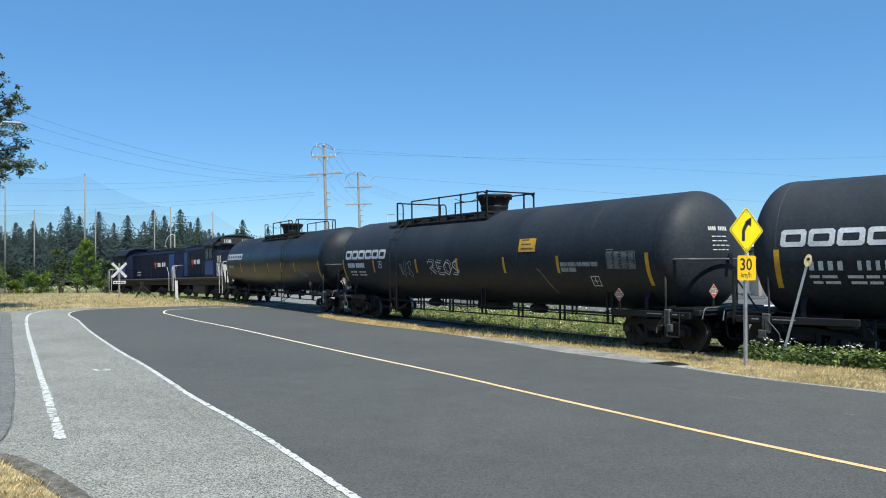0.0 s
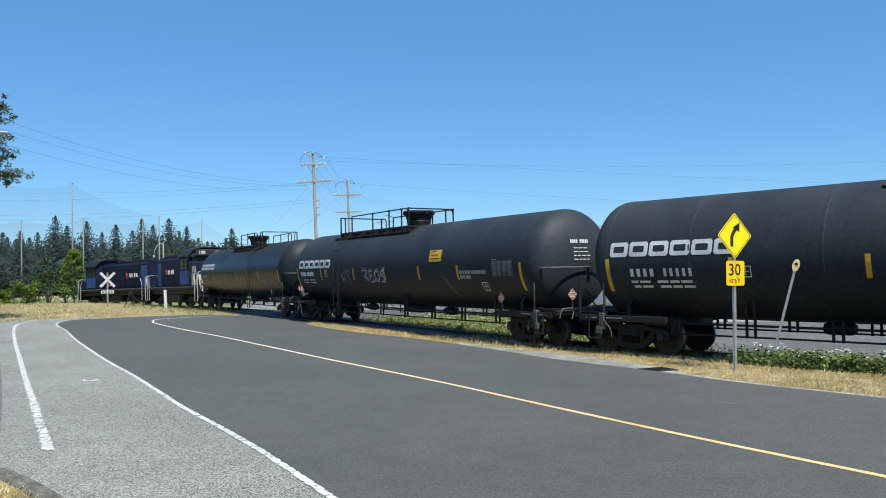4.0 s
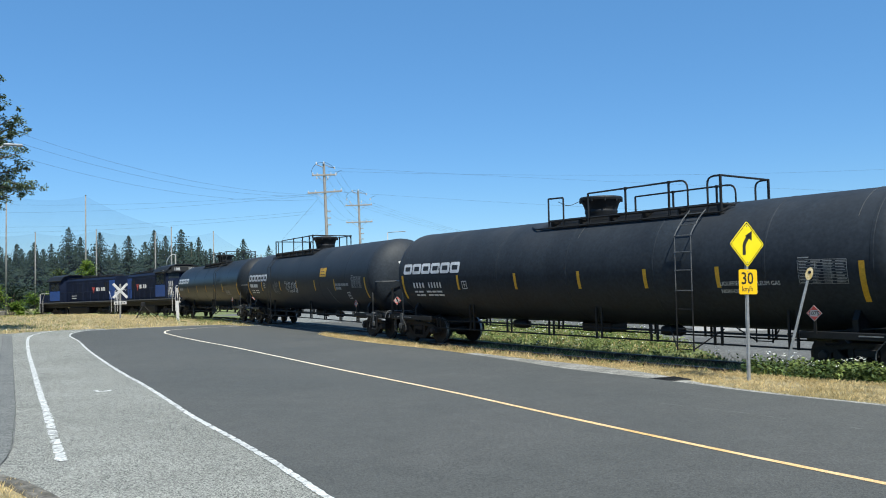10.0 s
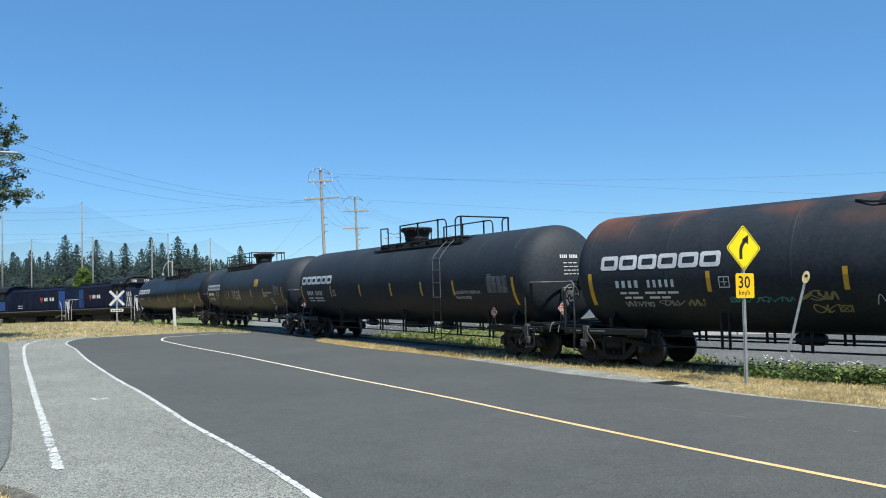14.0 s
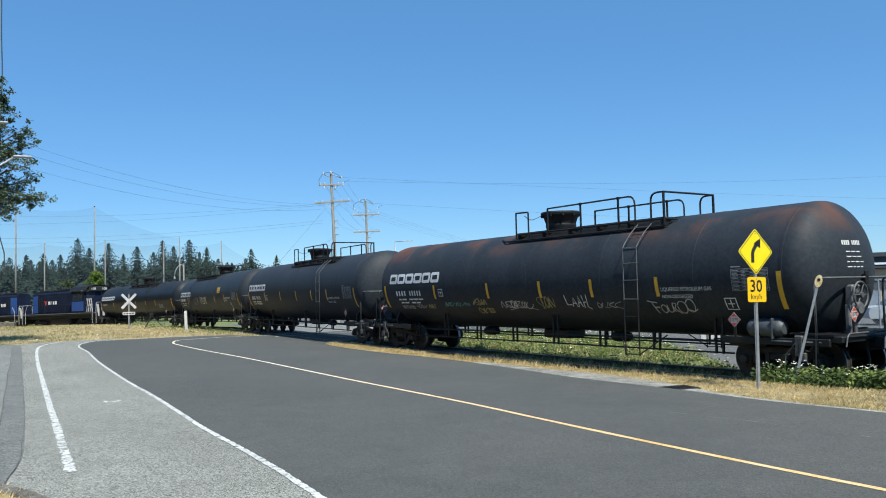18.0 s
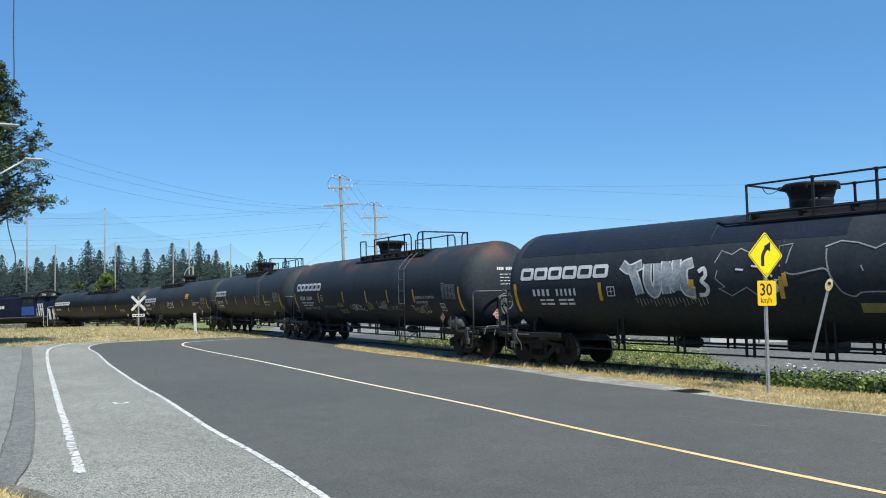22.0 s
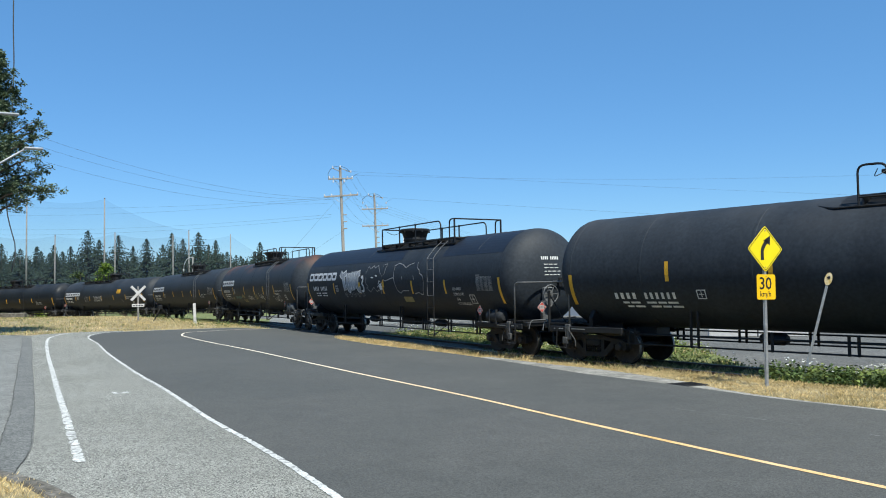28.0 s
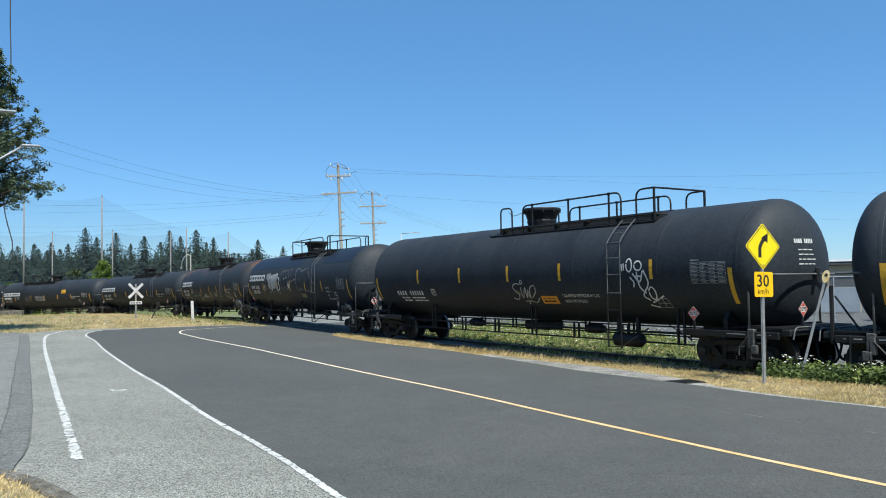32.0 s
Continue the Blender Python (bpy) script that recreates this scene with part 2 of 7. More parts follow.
M_DARK_TANK = pbr("dark_reservoir_paint", (0.018, 0.02, 0.023), (0.03, 0.032, 0.036), 4, 0.6, fine=40, fine_amount=0.25, spec=0.25)
M_SILVER = pbr("silver_lettering", (0.48, 0.49, 0.51), (0.62, 0.63, 0.65), 2, 0.5, fine=20, fine_amount=0.15, bump=0)
M_MARK = pbr("white_stencil_paint", (0.55, 0.55, 0.54), (0.7, 0.7, 0.69), 3, 0.6, fine=25, fine_amount=0.2, bump=0)
M_MARK_LIGHT = pbr("thin_white_spray", (0.32, 0.32, 0.32), (0.48, 0.48, 0.47), 3, 0.6, fine=25, fine_amount=0.3, bump=0)
M_MARK_DIM = pbr("faded_stencil_paint", (0.2, 0.2, 0.2), (0.34, 0.34, 0.33), 3, 0.6, fine=25, fine_amount=0.3, bump=0)
M_STRIPE = pbr("yellow_reflective_tape", (0.55, 0.3, 0.015), (0.68, 0.38, 0.03), 3, 0.45, fine=30, fine_amount=0.15, bump=0)
M_SIGN = pbr("yellow_sign_sheeting", (0.86, 0.66, 0.008), (0.9, 0.7, 0.012), 3, 0.4, fine=200, fine_amount=0.04, bump=0)
M_SIGN_TAB = pbr("amber_sign_sheeting", (0.85, 0.5, 0.006), (0.9, 0.54, 0.01), 3, 0.4, fine=200, fine_amount=0.04, bump=0)
M_BLACK = pbr("black_sign_ink", (0.01, 0.01, 0.01), (0.016, 0.016, 0.016), 4, 0.6, bump=0)
M_GALV = pbr("galvanised_steel", (0.3, 0.31, 0.32), (0.42, 0.43, 0.44), 8, 0.45, 0.55, fine=70, fine_amount=0.2, bump=0.1)
M_WHITE = pbr("white_reflective_board", (0.44, 0.43, 0.42), (0.56, 0.55, 0.54), 4, 0.6, fine=40, fine_amount=0.1, bump=0)
M_NETPOLE = pbr("grey_weathered_pole", (0.17, 0.165, 0.155), (0.25, 0.245, 0.235), 3, 0.8, fine=30)
M_RED = pbr("red_placard_ink", (0.42, 0.05, 0.04), (0.52, 0.08, 0.06), 6, 0.5, bump=0)
M_WOOD = pbr("weathered_pole_wood", (0.25, 0.225, 0.19), (0.37, 0.34, 0.3), 3, 0.9, fine=60, stretch=(3, 3, 0.25), fine_amount=0.3)
M_WIRE = pbr("dark_wire", (0.04, 0.045, 0.05), (0.06, 0.065, 0.07), 3, 0.7, bump=0)
M_PORCELAIN = pbr("pale_porcelain", (0.5, 0.5, 0.5), (0.65, 0.65, 0.65), 5, 0.3, bump=0)
M_NAVY = pbr("navy_locomotive_paint", (0.0065, 0.0105, 0.025), (0.011, 0.017, 0.04), 1.2, 0.5, fine=20, fine_amount=0.25, bump=0.05, rough2=0.66, spec=0.16)
M_BLUE = pbr("bright_blue_paint", (0.018, 0.06, 0.22), (0.024, 0.075, 0.27), 2, 0.45, fine=20, fine_amount=0.2, bump=0)
M_GLASS_DARK = pbr("dark_cab_glass", (0.02, 0.025, 0.03), (0.03, 0.035, 0.04), 2, 0.2, bump=0, spec=0.25)
M_BARK = pbr("bark", (0.09, 0.065, 0.045), (0.16, 0.125, 0.09), 6, 0.95, fine=40, stretch=(2, 2, 0.4), fine_amount=0.4, bump=0.8)
M_BEIGE = pbr("beige_stucco", (0.46, 0.38, 0.26), (0.52, 0.43, 0.3), 2, 0.9, fine=50, fine_amount=0.1)
M_ROOF_WHITE = pbr("white_metal_fascia", (0.7, 0.71, 0.72), (0.78, 0.79, 0.8), 2, 0.5, bump=0)
M_CLAD = pbr("grey_metal_cladding", (0.3, 0.33, 0.37), (0.38, 0.41, 0.45), 1, 0.6, fine=30, fine_amount=0.1, bump=0)
M_RESERVE = pbr("dark_roof", (0.04, 0.045, 0.05), (0.06, 0.065, 0.07), 2, 0.7, bump=0)


def leafy(name, c1, c2, rough=0.6, through=0.25, scale=0.35):
    """Leaf material: colour varies by piece and by a broad noise; some light passes through."""
    m = pbr(name, c1, c2, scale, rough, fine=6, fine_amount=0.3, bump=0, spec=0.3)
    nt, b = shaded(m)
    geo = nt.nodes.new("ShaderNodeNewGeometry")
    mr = nt.nodes.new("ShaderNodeMapRange")
    mr.inputs["To Min"].default_value, mr.inputs["To Max"].default_value = 0.6, 1.4
    nt.links.new(geo.outputs["Random Per Island"], mr.inputs[0])
    hsv = nt.nodes.new("ShaderNodeHueSaturation")
    src = b.inputs["Base Color"].links[0].from_socket
    nt.links.new(src, hsv.inputs["Color"])
    nt.links.new(mr.outputs[0], hsv.inputs["Value"])
    nt.links.new(hsv.outputs[0], b.inputs["Base Color"])
    tr = nt.nodes.new("ShaderNodeBsdfTranslucent")
    nt.links.new(hsv.outputs[0], tr.inputs[0])
    mx = nt.nodes.new("ShaderNodeMixShader")
    mx.inputs[0].default_value = through
    out = nt.nodes["Material Output"]
    nt.links.new(b.outputs[0], mx.inputs[1])
    nt.links.new(tr.outputs[0], mx.inputs[2])
    nt.links.new(mx.outputs[0], out.inputs[0])
    return m


M_CONIFER = leafy("conifer_needles", (0.014, 0.029, 0.021), (0.028, 0.052, 0.036), through=0.08)
M_OLIVE = leafy("dull_olive_leaves", (0.045, 0.068, 0.02), (0.085, 0.115, 0.034), through=0.2)
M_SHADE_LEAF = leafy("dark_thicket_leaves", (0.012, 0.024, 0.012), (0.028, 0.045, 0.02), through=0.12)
M_BUSH = leafy("bright_shrub_leaves", (0.1, 0.17, 0.025), (0.19, 0.26, 0.04), through=0.3)
M_LEAF = leafy("broad_leaves", (0.085, 0.125, 0.07), (0.155, 0.2, 0.115), through=0.22)
M_BLADE_DRY = leafy("dry_grass_blades", (0.49, 0.37, 0.165), (0.7, 0.55, 0.295), through=0.3, scale=1.5)
M_BLADE_GREEN = leafy("green_weed_leaves", (0.12, 0.16, 0.04), (0.23, 0.27, 0.085), through=0.3, scale=1.5)
M_WEED_DARK = leafy("dark_bramble_leaves", (0.045, 0.075, 0.02), (0.1, 0.14, 0.045), through=0.2, scale=1.5)
M_FLOWER = leafy("white_flower_heads", (0.75, 0.75, 0.7), (0.85, 0.85, 0.8), through=0.2)


def netting(name, amount, colour):
    """A fine mesh seen from afar: mostly clear."""
    m = bpy.data.materials.new(name)
    m.use_nodes = True
    nt = m.node_tree
    b = nt.nodes["Principled BSDF"]
    b.inputs["Base Color"].default_value = (*colour, 1)
    b.inputs["Roughness"].default_value = 0.9
    tr = nt.nodes.new("ShaderNodeBsdfTransparent")
    mx = nt.nodes.new("ShaderNodeMixShader")
    noise_t = nt.nodes.new("ShaderNodeTexNoise")
    noise_t.inputs["Scale"].default_value = 0.15
    mr = nt.nodes.new("ShaderNodeMapRange")
    mr.inputs["To Min"].default_value, mr.inputs["To Max"].default_value = amount * 0.6, amount * 1.4
    co = nt.nodes.new("ShaderNodeTexCoord")
    nt.links.new(co.outputs["Object"], noise_t.inputs["Vector"])
    nt.links.new(noise_t.outputs[0], mr.inputs[0])
    nt.links.new(mr.outputs[0], mx.inputs[0])
    nt.links.new(tr.outputs[0], mx.inputs[1])
    nt.links.new(b.outputs[0], mx.inputs[2])
    nt.links.new(mx.outputs[0], nt.nodes["Material Output"].inputs[0])
    return m


M_NET = netting("fine_range_netting", 0.1, (0.02, 0.032, 0.06))


# ---- mesh tools ----
class Shape:
    """Vertices and faces, gathered piece by piece."""

    def __init__(self):
        self.v, self.f = [], []

    def add(self, verts, faces):
        k = len(self.v)
        self.v += [tuple(p) for p in verts]
        self.f += [tuple(i + k for i in q) for q in faces]
        return self

    def box(self, x0, x1, y0, y1, z0, z1, c=0.0, m=None):
        """A box with its edges cut by c."""
        c = min(c, 0.45 * min(abs(x1 - x0), abs(y1 - y0), abs(z1 - z0)))
        X, Y, Z = (x0, x1), (y0, y1), (z0, z1)
        if c <= 0:
            vs = [(X[i], Y[j], Z[k]) for i in (0, 1) for j in (0, 1) for k in (0, 1)]
            fs = [(0, 1, 3, 2), (4, 6, 7, 5), (0, 4, 5, 1), (2, 3, 7, 6), (0, 2, 6, 4), (1, 5, 7, 3)]
        else:
            vs, at = [], {}
            for i in (0, 1):
                for j in (0, 1):
                    for k in (0, 1):
                        d = (c if i == 0 else -c, c if j == 0 else -c, c if k == 0 else -c)
                        for a in range(3):
                            p = [X[i], Y[j], Z[k]]
                            for o in range(3):
                                if o != a:
                                    p[o] += d[o]
                            at[i, j, k, a] = len(vs)
                            vs.append(tuple(p))
            g = lambda i, j, k, a: at[i, j, k, a]
            fs = [(g(0, 0, 0, 0), g(0, 0, 1, 0), g(0, 1, 1, 0), g(0, 1, 0, 0)), (g(1, 0, 0, 0), g(1, 1, 0, 0), g(1, 1, 1, 0), g(1, 0, 1, 0)),
                  (g(0, 0, 0, 1), g(1, 0, 0, 1), g(1, 0, 1, 1), g(0, 0, 1, 1)), (g(0, 1, 0, 1), g(0, 1, 1, 1), g(1, 1, 1, 1), g(1, 1, 0, 1)),
                  (g(0, 0, 0, 2), g(0, 1, 0, 2), g(1, 1, 0, 2), g(1, 0, 0, 2)), (g(0, 0, 1, 2), g(1, 0, 1, 2), g(1, 1, 1, 2), g(0, 1, 1, 2))]
            for p in (0, 1):
                for q in (0, 1):
                    fs += [(g(0, p, q, 1), g(1, p, q, 1), g(1, p, q, 2), g(0, p, q, 2)), (g(p, 0, q, 0), g(p, 1, q, 0), g(p, 1, q, 2), g(p, 0, q, 2)),
                           (g(p, q, 0, 0), g(p, q, 1, 0), g(p, q, 1, 1), g(p, q, 0, 1))]
                    fs += [(g(p, q, r, 0), g(p, q, r, 1), g(p, q, r, 2)) for r in (0, 1)]
        if m is not None:
            vs = [tuple(m @ Vector(p)) for p in vs]
        return self.add(vs, fs)

    def tube(self, pts, r, seg=6, caps=True):
        """A round bar along pts; r is one radius or one for each point."""
        pts = [Vector(p) for p in pts]
        rs = r if isinstance(r, (list, tuple)) else [r] * len(pts)
        n = len(pts)
        up = None
        vs, fs = [], []
        for i, p in enumerate(pts):
            d = (pts[min(i + 1, n - 1)] - pts[max(i - 1, 0)])
            d = d.normalized() if d.length > 1e-9 else Vector((0, 0, 1))
            if up is None:
                up = d.orthogonal().normalized()
            else:
                up = (up - d * up.dot(d))
                up = up.normalized() if up.length > 1e-6 else d.orthogonal().normalized()
            w = d.cross(up)
            for k in range(seg):
                a = 2 * math.pi * k / seg
                vs.append(p + (up * math.cos(a) + w * math.sin(a)) * rs[i])
        for i in range(n - 1):
            for k in range(seg):
                a, b = i * seg + k, i * seg + (k + 1) % seg
                fs.append((a, b, b + seg, a + seg))
        if caps:
            fs += [tuple(range(seg))[::-1], tuple((n - 1) * seg + k for k in range(seg))]
        return self.add(vs, fs)

    def lathe(self, profile, axis="z", seg=24, centre=(0, 0, 0)):
        """profile: (radius, height) from one end to the other, turned about an axis through centre."""
        vs, fs, rows = [], [], []
        for r, h in profile:
            row = []
            for k in range(seg if r > 1e-6 else 1):
                a = 2 * math.pi * k / seg
                p = {"z": (r * math.cos(a), r * math.sin(a), h), "x": (h, r * math.cos(a), r * math.sin(a)), "y": (r * math.sin(a), h, r * math.cos(a))}[axis]
                row.append(len(vs))
                vs.append(tuple(p[i] + centre[i] for i in range(3)))
            rows.append(row)
        for p, q in zip(rows, rows[1:]):
            for k in range(seg):
                a, b = p[k % len(p)], p[(k + 1) % len(p)]
                c, d = q[(k + 1) % len(q)], q[k % len(q)]
                face = []
                for i in (a, b, c, d):
                    if i not in face:
                        face.append(i)
                if len(face) > 2:
                    fs.append(tuple(face))
        return self.add(vs, fs)

    def prism(self, outline, lo, hi, put):
        """An outline of (a, b) pairs pushed from lo to hi; put(a, b, depth) gives the place."""
        n = len(outline)
        vs = [put(a, b, lo) for a, b in outline] + [put(a, b, hi) for a, b in outline]
        fs = [tuple(range(n))[::-1], tuple(range(n, 2 * n))] + [(i, (i + 1) % n, n + (i + 1) % n, n + i) for i in range(n)]
        return self.add(vs, fs)

    def moved(self, m):
        self.v = [tuple(m @ Vector(p)) for p in self.v]
        return self


def mesh_of(name, shape, material, smooth=None):
    me = bpy.data.meshes.new(name)
    me.from_pydata(shape.v, [], shape.f)
    me.materials.append(material)
    if smooth:
        me.polygons.foreach_set("use_smooth", [True] * len(me.polygons))
        if smooth is not True:
            me.set_sharp_from_angle(angle=radians(smooth))
    me.update()
    return me


def part(name, shape, material, parent=None, label="", at=None, smooth=None):
    """One mesh object, under a thing or a part."""
    me = shape if isinstance(shape, bpy.types.Mesh) else mesh_of(name, shape, material, smooth)
    ob = new(name, me)
    ob.parent = parent
    if at is not None:
        ob.matrix_basis = at
    return tagged(ob, label)


def thing(name, m, label, category, group="", kind=""):
    ob = new(name)
    ob.matrix_basis = m
    ob.empty_display_size = 0.2
    return tagged(ob, label, category, group, kind)


def lerp(a, b, t):
    return a + (b - a) * t


def ss(t):
    t = max(0.0, min(1.0, t))
    return t * t * (3 - 2 * t)


# ---- the lie of the land ----
KNOT_S = (-45, -20, 0, 20, 40, 60, 85, 115)
KNOT_K = (-0.00410, -0.00475, -0.01302, -0.00448, -0.00020, 0.01203, 0.01274, 0.01031)
TRACK_S = np.arange(-85.0, 175.0, 1.0)
_th = np.cumsum(np.interp(TRACK_S, KNOT_S, KNOT_K))
_th = _th - np.interp(0, TRACK_S, _th) + 0.71297
TRACK_X = np.cumsum(-np.sin(_th))
TRACK_Y = np.cumsum(np.cos(_th))
TRACK_X += 9.124 - np.interp(0, TRACK_S, TRACK_X)
TRACK_Y += 17.292 - np.interp(0, TRACK_S, TRACK_Y)
TRACK_Z = -0.01688 * (np.logaddexp(0, (TRACK_S - 45) / 4) * 4)


def on_track(s, side=0.0):
    """Place on the track s metres along it; side: metres to the left of the way of travel."""
    x, y, z = (float(np.interp(s, TRACK_S, a)) for a in (TRACK_X, TRACK_Y, TRACK_Z))
    th = float(np.interp(s, TRACK_S, _th))
    return Vector((x - side * math.cos(th), y - side * math.sin(th), z))


def near_track(x, y):
    """Signed distance from the track (positive on the road's side), and the rail height there."""
    d2 = (TRACK_X - x) ** 2 + (TRACK_Y - y) ** 2
    i = int(np.argmin(d2))
    th = _th[i]
    side = -(x - TRACK_X[i]) * math.cos(th) - (y - TRACK_Y[i]) * math.sin(th)
    return math.copysign(math.sqrt(d2[i]), side), float(TRACK_Z[i]), float(TRACK_S[i])


def base_z(x, y):
    z = 0.487 - 0.0111 * y if y < 44 else -0.02 * (y - 44)
    z += 0.32 * ss((-x - 8) / 12) * ss((y - 22) / 22) * (1 - ss((y - 57) / 16))
    z += 0.36 * ss((-x - 19) / 9) * ss((y - 42) / 10) * (1 - ss((y - 68) / 12))
    return max(z, -1.25)


def crossing(s):
    return ss((s - 13) / 4) * (1 - ss((s - 42) / 4))


def land_z(x, y):
    """Height of the finished surface."""
    d, rz, s = near_track(x, y)
    b = base_z(x, y)
    if d < 0:
        b = min(b, rz - 0.04)
    bed = rz - 0.16 + 0.1 * crossing(s)
    k = ss((abs(d) - 1.7) / 2.4)
    return lerp(bed, b, k)


# ---- ground, road, track ----
from mathutils.geometry import delaunay_2d_cdt


def spline(pts, step=0.5):
    """A smooth line through pts, with even steps."""
    p = [np.array(q, float) for q in pts]
    p = [2 * p[0] - p[1]] + p + [2 * p[-1] - p[-2]]
    out = []
    for i in range(1, len(p) - 2):
        n = max(1, int(np.linalg.norm(p[i + 1] - p[i]) / step))
        for k in range(n):
            t = k / n
            a, b, c, d = p[i - 1], p[i], p[i + 1], p[i + 2]
            h = max(np.linalg.norm(c - b), 1e-6)
            ma = (c - a) / max(np.linalg.norm(c - b) + np.linalg.norm(b - a), 1e-6) * h
            mb = (d - b) / max(np.linalg.norm(d - c) + np.linalg.norm(c - b), 1e-6) * h
            out.append((2 * t**3 - 3 * t**2 + 1) * b + (t**3 - 2 * t**2 + t) * ma + (-2 * t**3 + 3 * t**2) * c + (t**3 - t**2) * mb)
    return [tuple(q) for q in out] + [tuple(p[-2])]


def inside(x, y, poly):
    hit = False
    j = len(poly) - 1
    for i in range(len(poly)):
        if (poly[i][1] > y) != (poly[j][1] > y) and x < (poly[j][0] - poly[i][0]) * (y - poly[i][1]) / (poly[j][1] - poly[i][1]) + poly[i][0]:
            hit = not hit
        j = i
    return hit


def sheet(name, outline, material, lift, step=1.0, label="", category="", skirt=0.08, rise=None):
    """A paved or grassed area laid over the land, with a short skirt at its edge."""
    xs, ys = [p[0] for p in outline], [p[1] for p in outline]
    pts = [Vector(p) for p in outline]
    n = len(pts)
    near = [(x, y) for x, y in outline]
    for x in np.arange(min(xs) + step / 2, max(xs), step):
        for y in np.arange(min(ys) + step / 2, max(ys), step):
            if inside(x, y, outline) and min((x - a) ** 2 + (y - b) ** 2 for a, b in near) > (0.35 * step) ** 2:
                pts.append(Vector((x, y)))
    v, e, f, *_ = delaunay_2d_cdt(pts, [(i, (i + 1) % n) for i in range(n)], [], 1, 1e-4)
    s = Shape()
    s.add([(p.x, p.y, land_z(p.x, p.y) + lift + (rise(p.x, p.y) if rise else 0)) for p in v], [tuple(q) for q in f])
    for i in range(n):
        (x0, y0), (x1, y1) = outline[i], outline[(i + 1) % n]
        z0, z1 = land_z(x0, y0) + lift, land_z(x1, y1) + lift
        s.add([(x0, y0, z0), (x1, y1, z1), (x1, y1, z1 - skirt), (x0, y0, z0 - skirt)], [(0, 1, 2, 3)])
    ob = part(name, s, material, smooth=40)
    if ob.data.polygons[0].normal.z < 0:
        ob.data.flip_normals()
    return tagged(ob, label, category, kind="structure")


WHITE_EDGE = spline([(24, -36), (9.6, -12), (2.5, 0), (-0.2, 5.05), (-1.09, 6.76), (-1.54, 7.6), (-2.04, 8.56), (-2.59, 9.5), (-3.28, 10.66), (-4.28, 12.49), (-5.68, 15.06), (-7.6, 18.44), (-11.31, 25.28),
                     (-14.14, 30.64), (-15.75, 33.37), (-16.4, 35.0), (-16.56, 36.74), (-15.72, 38.14), (-13.98, 40.93), (-10.8, 45.2), (-6, 49.4), (2, 54.4), (22, 63)])
ROAD_RIGHT = spline([(31, -36), (14.5, -5), (9.2, 4.6), (5.9, 10.85), (5.05, 12.05), (4.53, 12.95), (4.03, 14.0), (3.3, 15.33), (2.43, 16.85), (1.45, 19.17), (0.12, 22.1), (-1.65, 25.6),
                     (-3.3, 29.4), (-4.5, 32.6), (-5.75, 36.2), (-4.6, 38.6), (0.6, 42.0), (8, 45.6), (26, 53.5)])
ROAD = WHITE_EDGE + ROAD_RIGHT[::-1]
SEAM = spline([(-4.25, 7.42), (-4.88, 8.97), (-5.58, 10.33), (-6.74, 12.49), (-8.55, 15.82), (-11.21, 20.65), (-14.35, 26.42), (-18.3, 33.6), (-19.0, 34.9)])
KERB = spline([(-16, 8.0), (-8, 7.95), (-5.6, 7.75), (-4.8, 7.58), (-4.24, 7.36), (-4.0, 7.2), (-3.6, 6.9), (-3.2, 6.5), (-2.8, 6.05), (-2.4, 5.54), (-2.05, 4.6), (-1.9, 3.0), (-2.0, 0), (-1.0, -6), (8, -22), (16, -36)], 0.3)
YELLOW = spline([(27.5, -36), (10.4, -6), (5.3, 3.6), (3.6, 6.69), (3.16, 7.4), (2.49, 8.65), (1.54, 10.39), (0.11, 13.15), (-2.28, 17.4), (-4.21, 20.93), (-7.11, 26.2), (-11.53, 33.73), (-12.57, 35.6),
                 (-13.03, 36.9), (-13.1, 37.8), (-12.72, 38.82), (-11.94, 40.84), (-9.8, 43.6), (-6, 46.7), (0, 50.0), (24, 60)])
INNER_LINE = spline([(-3.97, 8.24), (-5.48, 11.01), (-7.28, 14.3), (-9.79, 18.92), (-12.96, 24.76), (-16.29, 31.04), (-17.45, 33.5), (-17.85, 34.9), (-18.11, 36.62)])
GRAVEL = spline([(0.75, 21.8), (1.77, 19.74), (2.68, 18.3), (3.16, 17.47), (3.58, 16.5), (3.96, 15.6), (4.18, 14.9), (4.4, 13.9), (4.72, 13.1), (5.22, 12.2), (6.1, 10.95), (9.7, 4.5), (16.0, -6), (32, -36)], 0.6) + ROAD_RIGHT[:1] + [p for p in ROAD_RIGHT[1:] if p[1] < 21.8]

tagged(sheet("road", ROAD, M_ASPHALT, 0.035, 1.5, "dark smooth asphalt road bending over the rails", "road"))
white_i = [i for i, p in enumerate(WHITE_EDGE) if p[1] < 36.6 and p[1] > -36.5]
shoulder = [p for p in WHITE_EDGE if p[1] <= 36.6 or p[0] < -15][: len(white_i) + 3]
SHOULDER = shoulder + [(-16.5, 38.5), (-17.84, 37.15), (-18.9, 35.8)] + SEAM[::-1] + [p for p in KERB if p[1] < 7.4 and p[0] > -4.25]
sheet("shoulder", SHOULDER, M_OLD_ASPHALT, 0.033, 1.2, "pale coarse-chipped asphalt shoulder beside the road", "shoulder")
APRON = SEAM + [(-22, 36.0), (-30, 37.5), (-60, 40), (-80, 30), (-60, 9.0), (-16, 8.0), (-8, 7.95), (-5.6, 7.75), (-4.8, 7.58)]
sheet("pavement", APRON, M_APRON, 0.029, 3.0, "worn grey asphalt apron with a dark seam", "pavement")
